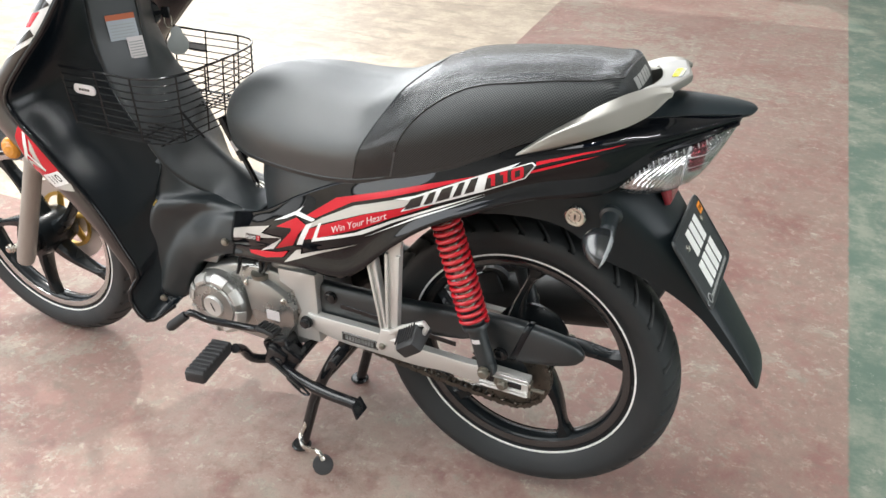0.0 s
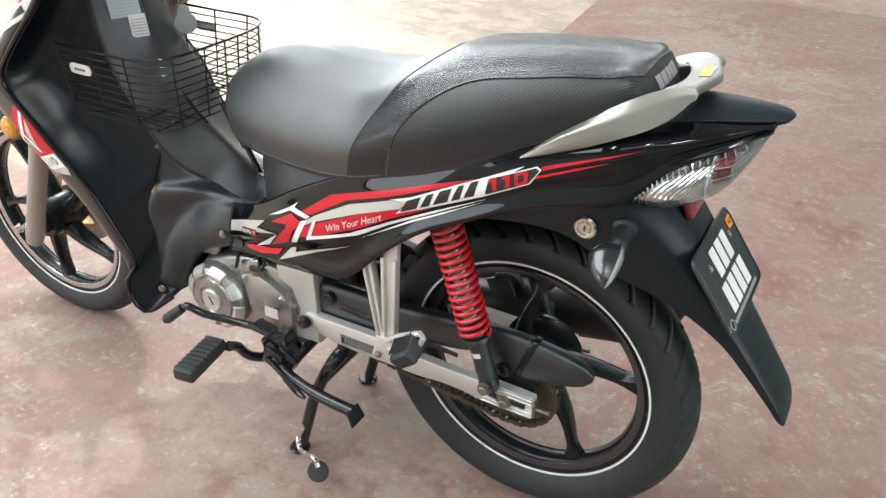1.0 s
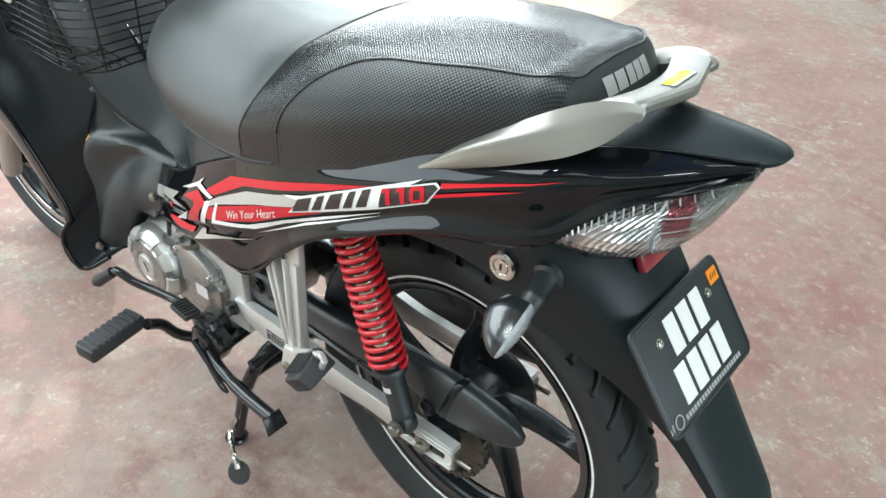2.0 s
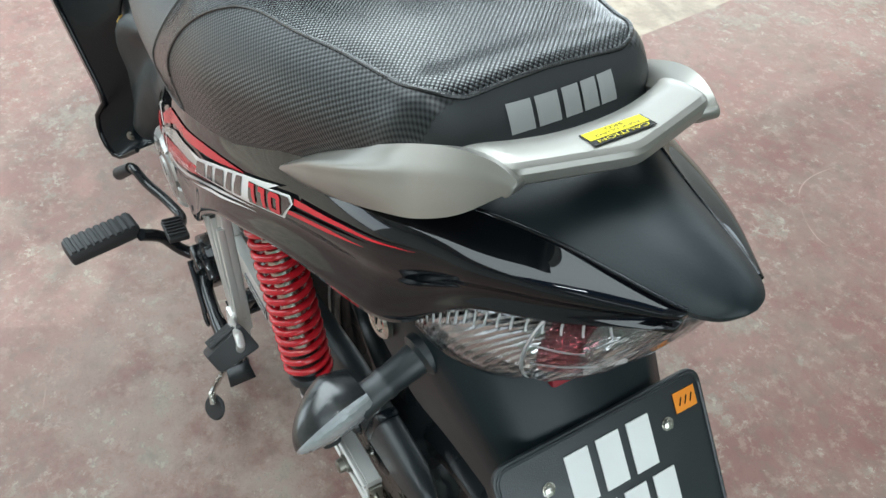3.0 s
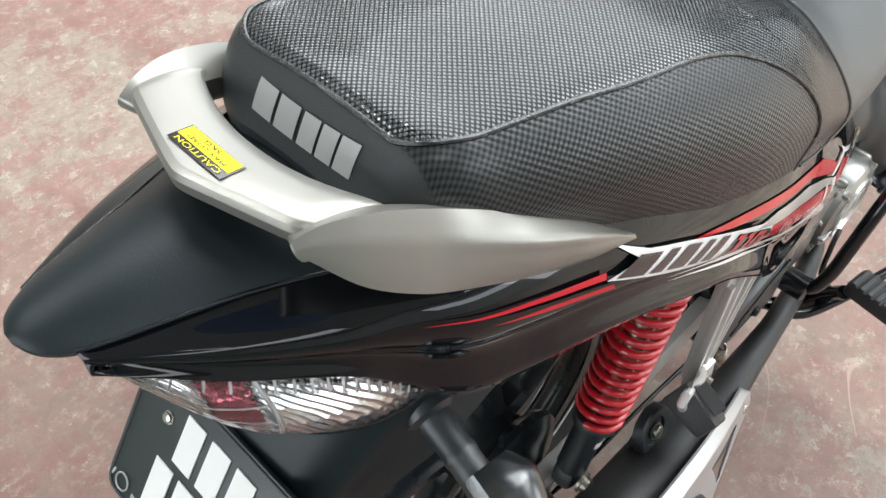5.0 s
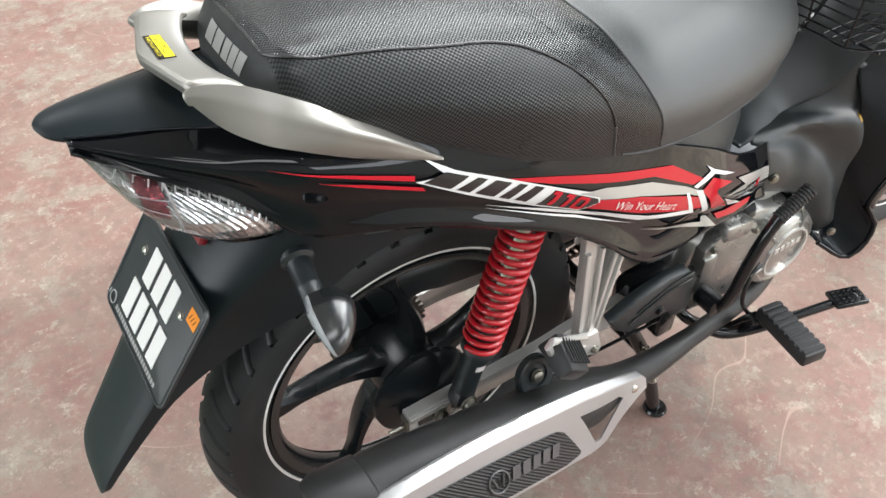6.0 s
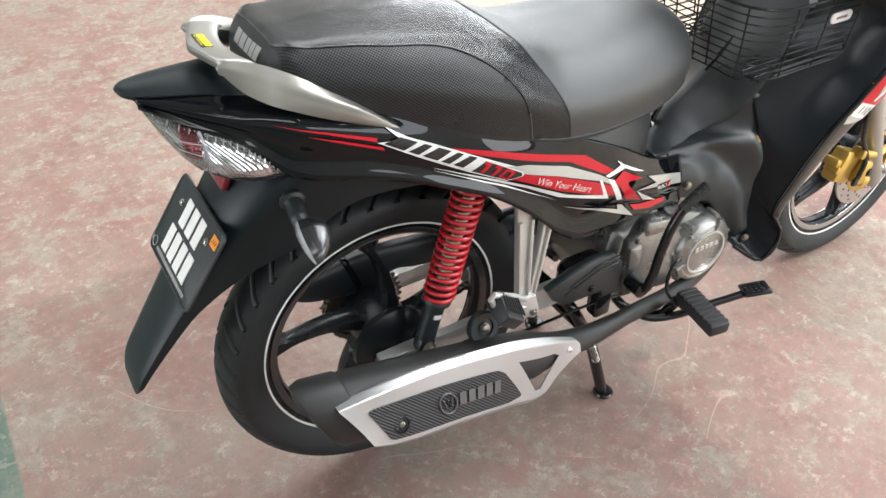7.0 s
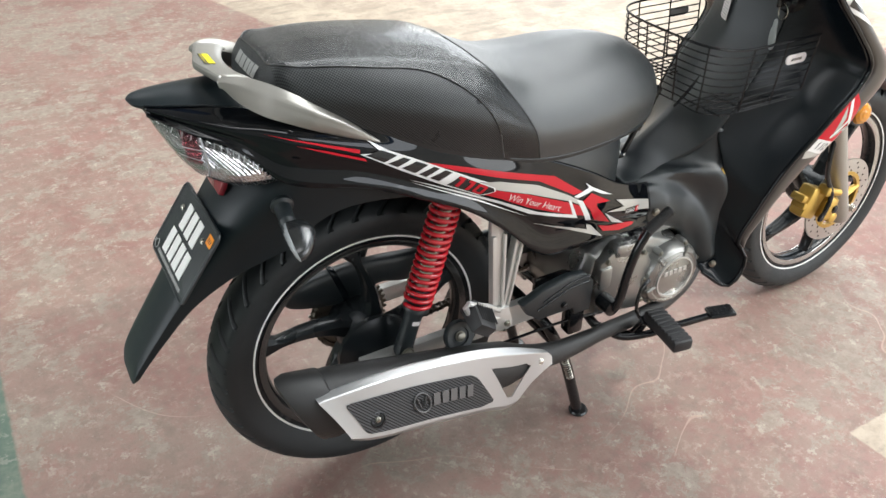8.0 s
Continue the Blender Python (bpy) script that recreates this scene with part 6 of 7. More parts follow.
for k in range(3):
    a = radians(70 + 62 * k)
    bm = bmesh.new()
    rounded(bm, (0.024, 0.010, 0.005), Matrix.Translation(CL + V(0.059 * math.cos(a), -0.034, 0.059 * math.sin(a))) @ Matrix.Rotation(-a, 4, "Y"), 0.0015, 1)
    bp("rib", bm, ALLOY, clutch)
bm = bmesh.new()
lathe(bm, [(-0.02, 0.020), (0.016, 0.020), (0.019, 0.017), (0.022, 0.013), (0.022, 0.0)], V(0.545, -0.085, 0.392), V(0.15, -0.55, 0.82), 24)
bp("oil_cap", bm, STEEL, engine, "dark oil filler cap")
bm = bmesh.new()
slab(bm, [(0.575, 0.385), (0.640, 0.385), (0.690, 0.350), (0.705, 0.400), (0.650, 0.440), (0.585, 0.440)], Matrix.Translation((0, -0.066, 0)) @ flatm, 0.05, 0.008)
bp("cylinder_base", bm, ALLOY, engine)
bm = bmesh.new()
rounded(bm, (0.060, 0.030, 0.030), pose(0.500, -0.112, 0.400, 0, 8, 0), 0.007)
rounded(bm, (0.030, 0.020, 0.050), pose(0.452, -0.118, 0.350, 0, 0, 0), 0.006)
bp("casing_lug", bm, ALLOY, engine)
bm = bmesh.new()
bars(bm, 5, 0.058, 0.010, 0.003, lambda a, b, h: CL + V(a, -0.0372 - h, 0.014 + b), (0, 0), 0.0, 0.0015)
bp("cast_mark", bm, ARM, clutch)
bm = bmesh.new()
slab(bm, [(0.44, 0.262), (0.55, 0.240), (0.565, 0.250), (0.560, 0.300), (0.572, 0.350), (0.545, 0.395), (0.48, 0.408), (0.44, 0.385), (0.43, 0.33)], Matrix.Translation((0, -0.105, 0)) @ flatm, 0.035, 0.007)
side = bp("right_engine_cover", bm, ALLOY, engine, "silver right-hand engine cover")
for x, z in ((0.455, 0.385), (0.545, 0.380), (0.452, 0.278), (0.555, 0.262)):
    bolt(V(x, -0.1222, z), (0, -1, 0), 0.0050, side, DULL)
bm = bmesh.new()
slab(bm, [(0.250, 0.366), (0.300, 0.386), (0.355, 0.396), (0.392, 0.391), (0.413, 0.366), (0.413, 0.298), (0.375, 0.300), (0.368, 0.316), (0.292, 0.318), (0.266, 0.338)], Matrix.Translation((0, -0.128, 0)) @ flatm, 0.022, 0.007)
heel = bp("heel_guard", bm, MATTE, label="matte black plastic heel guard")
for k in range(2):
    bm = bmesh.new()
    tube(bm, [V(0.285 + 0.012 * k, -0.1395, 0.345 + 0.014 * k), V(0.355, -0.1395, 0.372 + 0.012 * k), V(0.398, -0.1395, 0.374 + 0.012 * k)], 0.0022, 6)
    bp("groove", bm, STEEL, heel)
bolt(V(0.345, -0.139, 0.336), (0, -1, 0), 0.006, heel, STEEL)
bm = bmesh.new()
rounded(bm, (0.09, 0.04, 0.07), pose(0.365, -0.080, 0.325), 0.018)
rounded(bm, (0.035, 0.03, 0.10), pose(0.395, -0.11, 0.285), 0.006)
bp("frame_plate", bm, STEEL)

# -- exhaust --
bm = bmesh.new()
pipe_line = smooth_line([(0.80, -0.01, 0.30), (0.825, -0.020, 0.235), (0.77, -0.055, 0.205), (0.68, -0.095, 0.206), (0.57, -0.132, 0.226), (0.44, -0.152, 0.243), (0.33, -0.160, 0.246), (0.26, -0.166, 0.262)], 60)
tube(bm, pipe_line, [0.0155] * 45 + [0.0155 + 0.0007 * k for k in range(15)], 20)
exhaust = bp("exhaust", bm, PIPE, label="black exhaust pipe and silencer with a silver heat shield")
A0, A1 = V(-0.218, -0.181, 0.372), V(0.27, -0.166, 0.262)
ax = (A1 - A0).normalized()
LN = (A1 - A0).length
bm = bmesh.new()
ux = V(0, 0, 1) - ax * ax.z
ux.normalize()
uy = ax.cross(ux).normalized()
rings = []
for a, h, w, lean in ((0.056, 0.010, 0.008, 0.006), (0.032, 0.016, 0.012, 0.010), (0.024, 0.044, 0.033, 0.034), (0.027, 0.056, 0.042, 0.040), (0.038, 0.063, 0.047, 0.038), (0.078, 0.062, 0.048, 0.022), (0.080, 0.0590, 0.046, 0.020), (0.085, 0.0590, 0.046, 0.018), (0.087, 0.060, 0.047, 0.016), (0.20, 0.055, 0.045, 0.0), (0.34, 0.050, 0.044, 0.0), (0.42, 0.042, 0.040, 0.0), (0.47, 0.028, 0.028, 0.0), (LN + 0.01, 0.022, 0.022, 0.0)):
    rings.append([A0 + ax * (a - lean * math.cos(t)) + ux * (h * math.cos(t)) + uy * (w * math.sin(t)) for t in [2 * math.pi * k / 40 for k in range(40)]])
loft(bm, rings)
bp("silencer", bm, PIPE, exhaust, "matte black silencer")
bm = bmesh.new()
lathe(bm, [(-0.010, 0.028), (0.000, 0.028), (0.002, 0.026), (0.001, 0.017), (-0.002, 0.016), (-0.002, 0.0)], V(0.115, -0.150, 0.362), (0.05, -1, 0.35), 28)
rounded(bm, (0.05, 0.010, 0.050), pose(0.125, -0.138, 0.345, 0, 25, 0), 0.004)
bp("silencer_bracket", bm, MATTE, exhaust)
bolt(V(0.115, -0.150, 0.362), (0.05, -1, 0.35), 0.008, exhaust, DULL, 0.006)

TOP = smooth_line([(-0.172, -0.2075, 0.405), (-0.08, -0.2045, 0.402), (0.0, -0.200, 0.391), (0.136, -0.194, 0.358), (0.22, -0.186, 0.320), (0.290, -0.176, 0.277)], 41)
LOW = smooth_line([(-0.150, -0.238, 0.330), (-0.09, -0.240, 0.302), (0.03, -0.235, 0.274), (0.12, -0.226, 0.246), (0.19, -0.212, 0.215), (0.288, -0.190, 0.240)], 41)


def on_shield(u, v, lift):
    """u from the rear, 0, to the front, 1; v from the lower edge, 0, to the upper edge, 1."""
    k = max(0.0, min(1.0, u)) * 40
    i = min(39, int(k))
    t, b = TOP[i].lerp(TOP[i + 1], k - i), LOW[i].lerp(LOW[i + 1], k - i)
    bulge = 0.0145 * max(0.0, min(1.0, v / 0.075, (1 - v) / 0.10)) * (1 - 0.4 * u)
    return b.lerp(t, v) + V(-0.02, -0.86, 0.50) * (bulge + lift - 0.002)


bm = bmesh.new()
sheet(bm, [[(0.05, 0.0), (0.20, 0.0), (0.40, 0.0), (0.60, 0.0), (0.76, 0.0), (0.87, 0.22), (1.0, 0.35), (1.0, 0.75), (0.97, 1.0), (0.8, 1.0), (0.6, 1.0), (0.4, 1.0), (0.2, 1.0), (0.0, 1.0), (0.0, 0.85)],
            [(0.655, 0.70), (0.845, 0.70), (0.87, 0.62), (0.765, 0.20), (0.735, 0.20)]], on_shield, 0.025, 0.003)
bp("heat_shield", bm, SHIELD, exhaust, "silver-painted heat shield with an opening", sharp=50)
bm = bmesh.new()
sheet(bm, [[(0.112, 0.17), (0.128, 0.150), (0.585, 0.125), (0.645, 0.17), (0.652, 0.21), (0.585, 0.60), (0.560, 0.655), (0.535, 0.665), (0.095, 0.72), (0.078, 0.70), (0.076, 0.65)]], lambda u, v, h: on_shield(u, v, 0.0032 + h), 0.04, 0.0016)
inlay = bp("carbon_inlay", bm, CARBON, exhaust, "dark ribbed inlay on the heat shield", uv=lambda c: (c.x, c.z))
bm = bmesh.new()
shp = lambda a, b, h: on_shield(0.33 + a, 0.42 + b - 0.00 * a, 0.0058 + h)
for k in range(5):
    x0 = 0.060 + 0.036 * k
    sheet(bm, [[(x0 - 0.008, -0.08), (x0 + 0.018, -0.08), (x0 + 0.026, 0.10), (x0, 0.10)]], shp, 0.03, 0.0012)
bp("raised_mark", bm, D_MARK, inlay, "raised grey maker's mark")
bm = bmesh.new()
tube(bm, [shp(0.010 + 0.032 * math.cos(a), 0.15 * math.sin(a), 0.0008) for a in [2 * math.pi * k / 24 for k in range(25)]], 0.0014, 6)
tube(bm, [shp(-0.008, 0.08, 0.0008), shp(0.002, -0.07, 0.0008), shp(0.010, 0.05, 0.0008), shp(0.018, -0.07, 0.0008), shp(0.028, 0.08, 0.0008)], 0.0013, 6)
bp("raised_emblem", bm, D_MARK, inlay)
p = on_shield(0.165, 0.36, 0.004)
bm = bmesh.new()
lathe(bm, [(0.0, 0.0135), (0.0022, 0.0135), (0.0026, 0.011), (0.001, 0.010)], p, (0, -0.9, 0.43), 24)
bp("screw_cup", bm, STEEL, exhaust)
bolt(p, (0, -0.9, 0.43), 0.0050, exhaust, DULL, 0.003)
bolt(on_shield(0.93, 0.66, 0.002), (0, -0.9, 0.43), 0.0055, exhaust, CHROME, 0.004)

# -- rider's foot pegs --
for s in (1, -1):
    x0, z0 = (0.524, 0.286) if s > 0 else (0.508, 0.293)
    m = pose(x0, 0.250 * s, z0, 0, 0, 9 * s) @ pose(0, 0, 0, 0, 0, 0)
    bm = bmesh.new()
    rounded(bm, (0.040, 0.105, 0.024), m, 0.005)
    peg = bp("foot_peg", bm, PEG, label="ribbed black rubber foot peg")
    for k in range(9):
        bm = bmesh.new()
        rounded(bm, (0.037, 0.0075, 0.005), m @ pose(0, -0.044 + 0.011 * k, 0.0118), 0.0012, 1)
        bp("rib", bm, PEG, peg)
    bm = bmesh.new()
    if s > 0:
        tube(bm, smooth_line([(0.505, 0.198, 0.286), (0.513, 0.170, 0.262), (0.510, 0.148, 0.228), (0.494, 0.125, 0.215), (0.470, 0.105, 0.226), (0.455, 0.075, 0.235)], 26), 0.0095, 12)
    else:
        tube(bm, smooth_line([(0.500, -0.198, 0.282), (0.512, -0.180, 0.250), (0.512, -0.160, 0.214), (0.495, -0.135, 0.203), (0.465, -0.110, 0.215), (0.455, -0.075, 0.235)], 26), 0.0095, 12)
    bp("peg_bar", bm, STEEL, peg)
bm = bmesh.new()
tube(bm, [V(0.46, -0.09, 0.232), V(0.46, 0.11, 0.232)], 0.014, 14)
rounded(bm, (0.06, 0.045, 0.045), pose(0.465, 0.105, 0.245, 0, 20, 0), 0.006)
rounded(bm, (0.045, 0.03, 0.05), pose(0.44, 0.118, 0.232, 0, -30, 0), 0.005)
crossbar = bp("peg_crossbar", bm, STEEL, label="black steel foot-peg crossbar")
bolt(V(0.452, 0.135, 0.232), (0, 1, 0), 0.010, crossbar, STEEL, 0.010)
for x, y, z, d in ((0.335, 0.105, 0.262, 1), (0.42, 0.10, 0.245, 1)):
    bm = bmesh.new()
    tube(bm, [V(x, y - 0.05, z), V(x, y + 0.025, z - 0.008)], 0.010, 12)
    bp("frame_boss", bm, STEEL, crossbar)

# gear lever
bm = bmesh.new()
tube(bm, smooth_line([(0.655, 0.175, 0.292), (0.632, 0.170, 0.312), (0.60, 0.160, 0.300), (0.56, 0.145, 0.292), (0.51, 0.135, 0.290), (0.46, 0.150, 0.312)], 30), [0.006] * 4 + [0.0075] * 26, 12)
lever = bp("gear_lever", bm, STEEL, label="black heel-and-toe gear lever")
bm = bmesh.new()
tube(bm, [V(0.642, 0.172, 0.305), V(0.668, 0.190, 0.282), V(0.673, 0.194, 0.278)], [0.0095, 0.0105, 0.006], 14)
bp("toe_rubber", bm, PEG, lever)
bm = bmesh.new()
rounded(bm, (0.042, 0.030, 0.010), pose(0.455, 0.155, 0.318, 8, -8, 0), 0.003)
pad = bp("heel_pad", bm, PEG, lever)
for k in range(6):
    bm = bmesh.new()
    rounded(bm, (0.003, 0.026, 0.003), pose(0.440 + 0.006 * k, 0.155, 0.3235 + 0.0008 * k, 8, -8, 0), 0.0006, 1)
    bp("rib", bm, PEG, pad)
# kick-start lever
bm = bmesh.new()
tube(bm, smooth_line([(0.445, -0.130, 0.305), (0.447, -0.165, 0.310), (0.446, -0.178, 0.345), (0.449, -0.183, 0.40), (0.460, -0.186, 0.452), (0.478, -0.188, 0.490)], 30), 0.0085, 12)
lathe(bm, [(-0.02, 0.017), (0.014, 0.017), (0.017, 0.012)], V(0.446, -0.150, 0.306), (0, -1, 0), 20)
kick = bp("kick_lever", bm, STEEL, label="black folding kick-start lever")
bm = bmesh.new()
prof = []
for k in range(12):
    prof += [(0.0048 * k, 0.0105), (0.0048 * k + 0.0026, 0.0105), (0.0048 * k + 0.003, 0.0088), (0.0048 * k + 0.0045, 0.0088)]
lathe(bm, prof, V(0.474, -0.188, 0.487), V(0.72, -0.04, 0.52), 16)
bp("kick_rubber", bm, PEG, kick, "ribbed black kick-start rubber")
# brake pedal
bm = bmesh.new()
tube(bm, smooth_line([(0.452, -0.125, 0.235), (0.475, -0.165, 0.226), (0.52, -0.190, 0.232), (0.58, -0.215, 0.252), (0.635, -0.235, 0.266)], 26), 0.0075, 12)
pedal = bp("brake_pedal", bm, STEEL, label="black rear brake pedal")
bm = bmesh.new()
rounded(bm, (0.052, 0.040, 0.009), pose(0.655, -0.243, 0.275, -10, -8, -25), 0.004)
pad = bp("pedal_pad", bm, STEEL, pedal)
for i in range(5):
    for j in range(4):
        bm = bmesh.new()
        rounded(bm, (0.006, 0.006, 0.003), pose(0.655, -0.243, 0.275, -10, -8, -25) @ pose(-0.018 + 0.009 * i, -0.0128 + 0.0085 * j, 0.005), 0.001, 1)
        bp("stud", bm, STEEL, pad)
bm = bmesh.new()
tube(bm, smooth_line([(0.545, -0.150, 0.330), (0.52, -0.155, 0.318), (0.512, -0.165, 0.27), (0.53, -0.20, 0.245)], 16), 0.0035, 8)
bp("return_wire", bm, STEEL, pedal)
bm = bmesh.new()
tube(bm, smooth_line([(0.46, -0.12, 0.262), (0.38, -0.118, 0.272), (0.2, -0.105, 0.262), (0.06, -0.098, 0.252), (0.01, -0.09, 0.245)], 24), 0.0028, 8)
tube(bm, [V(0.01, -0.09, 0.245), V(0.0, -0.082, 0.285)], 0.006, 8)
bp("brake_rod", bm, STEEL, pedal)

# -- stands --
bm = bmesh.new()
for s in (1, -1):
    tube(bm, smooth_line([(0.335, 0.060 * s, 0.268), (0.352, 0.088 * s, 0.245), (0.385, 0.112 * s, 0.165), (0.412, 0.118 * s, 0.075), (0.430, 0.120 * s, 0.012)], 24), 0.0115, 12)
tube(bm, [V(0.335, -0.085, 0.272), V(0.335, 0.085, 0.272)], 0.013, 14)
tube(bm, [V(0.372, -0.10, 0.195), V(0.372, 0.10, 0.195)], 0.009, 10)
stand = bp("centre_stand", bm, STEEL, label="black tubular centre stand, lowered to the floor")
for s in (1, -1):
    bm = bmesh.new()
    lathe(bm, [(0, 0.019), (0.004, 0.021), (0.008, 0.018), (0.009, 0.0)], V(0.435, 0.121 * s, 0.0005), (0, 0, 1), 20)
    bp("stand_foot", bm, STEEL, stand)
bm = bmesh.new()
tube(bm, smooth_line([(0.413, 0.124, 0.078), (0.423, 0.136, 0.046), (0.408, 0.150, 0.036), (0.372, 0.170, 0.056), (0.346, 0.183, 0.072), (0.334, 0.187, 0.060)], 28), 0.0052, 10)
bp("stand_tang", bm, CHROME, stand, "bright bent stand lever")
bm = bmesh.new()
lathe(bm, [(0, 0.0), (0.0, 0.018), (0.004, 0.021), (0.008, 0.018), (0.009, 0.0)], V(0.338, 0.183, 0.044), V(-0.3, 0.75, 0.55), 20)
bp("stand_pad", bm, PEG, stand, "round black foot pad")
bm = bmesh.new()
n = 12 * 12
p0, p1 = V(0.365, -0.118, 0.215), V(0.395, -0.128, 0.120)
d = (p1 - p0).normalized()
u = d.cross(V(0, 1, 0)).normalized()
w = d.cross(u)
tube(bm, [p0 + (p1 - p0) * (k / n) + (u * math.cos(2 * math.pi * 16 * k / n) + w * math.sin(2 * math.pi * 16 * k / n)) * 0.0065 for k in range(n + 1)], 0.0016, 6)
bp("return_spring", bm, CHROME, stand)
bm = bmesh.new()
tube(bm, smooth_line([(0.468, 0.128, 0.232), (0.43, 0.138, 0.212), (0.36, 0.144, 0.197), (0.275, 0.146, 0.193)], 20), [0.010] * 10 + [0.0115] * 10, 12)
rounded(bm, (0.045, 0.028, 0.045), pose(0.462, 0.128, 0.234, 0, -20, 0), 0.006)
side_stand = bp("side_stand", bm, STEEL, label="black side stand folded up")
bm = bmesh.new()
slab(bm, [(-0.016, -0.020), (0.014, -0.016), (0.014, 0.016), (-0.016, 0.018)], pose(0.271, 0.147, 0.188, 0, -68, 0), 0.005, 0.001)
bp("stand_foot", bm, STEEL, side_stand)
bm = bmesh.new()
tube(bm, smooth_line([(0.43, 0.150, 0.205), (0.39, 0.157, 0.186), (0.375, 0.156, 0.188), (0.392, 0.155, 0.20)], 14), 0.0025, 6)
tube(bm, [V(0.47, 0.145, 0.235), V(0.395, 0.153, 0.195)], 0.005, 8)
bp("stand_spring", bm, STEEL, side_stand)

# -- leg shield, tunnel and front cowl --
OUTER = smooth_line([(0.690, 0.150, 0.300), (0.735, 0.180, 0.268), (0.755, 0.190, 0.292), (0.765, 0.186, 0.335), (0.752, 0.170, 0.365), (0.774, 0.176, 0.432), (0.797, 0.184, 0.492), (0.823, 0.190, 0.539), (0.867, 0.200, 0.599), (0.890, 0.206, 0.635), (0.936, 0.208, 0.683), (0.946, 0.208, 0.718), (0.885, 0.207, 0.785), (0.815, 0.203, 0.850), (0.760, 0.195, 0.915), (0.72, 0.175, 0.985), (0.70, 0.15, 1.06)], 60)
FOLD = [(0.505, 0.080, 0.520), (0.552, 0.066, 0.507), (0.600, 0.056, 0.511), (0.641, 0.050, 0.516), (0.688, 0.070, 0.543), (0.721, 0.088, 0.586), (0.765, 0.092, 0.660), (0.808, 0.086, 0.720), (0.834, 0.082, 0.775), (0.842, 0.078, 0.830), (0.842, 0.074, 0.900), (0.83, 0.065, 0.970), (0.80, 0.060, 1.060)]
RIDGE = [(0.505, 0, 0.508), (0.550, 0, 0.520), (0.592, 0, 0.540), (0.632, 0, 0.566), (0.684, 0, 0.602), (0.722, 0, 0.634), (0.755, 0, 0.675), (0.784, 0, 0.722), (0.797, 0, 0.775), (0.803, 0, 0.830), (0.801, 0, 0.900), (0.79, 0, 0.970), (0.77, 0, 1.060)]
INNER = smooth_line([(0.700, 0.105, 0.298), (0.720, 0.110, 0.360), (0.730, 0.115, 0.420), (0.732, 0.118, 0.480), (0.726, 0.112, 0.525)] + FOLD[5:], 60)


def along(pts, n):
    """n places along pts, an equal number on each stretch."""
    rows = [(float(k), *p) for k, p in enumerate(pts)]
    return [Vector(table(rows, (len(pts) - 1) * j / (n - 1))) for j in range(n)]


TRIM = smooth_line([(0.684, 0, 0.606), (0.702, 0, 0.622), (0.750, 0, 0.668), (0.783, 0, 0.718), (0.796, 0, 0.77), (0.802, 0, 0.83), (0.800, 0, 0.90)], 40)


def shield_row(i, s):
    """From the tunnel's side to the outer edge, hollowed forwards."""
    a, b = INNER[i], OUTER[i]
    row = []
    k = max(0.0, min(1.0, (i - 16) / 10))
    fold = max(0.0, 1 - abs(i - 26) / 8)
    for j in range(29):
        t = j / 28
        p = a.lerp(b, t)
        p = p + V(0.034 * k * math.sin(math.pi * t ** 0.9) ** 1.2 - 0.004 * fold * math.exp(-((t - 0.34) / 0.07) ** 2), -0.004, 0)
        row.append(mirror(p, s))
    return row


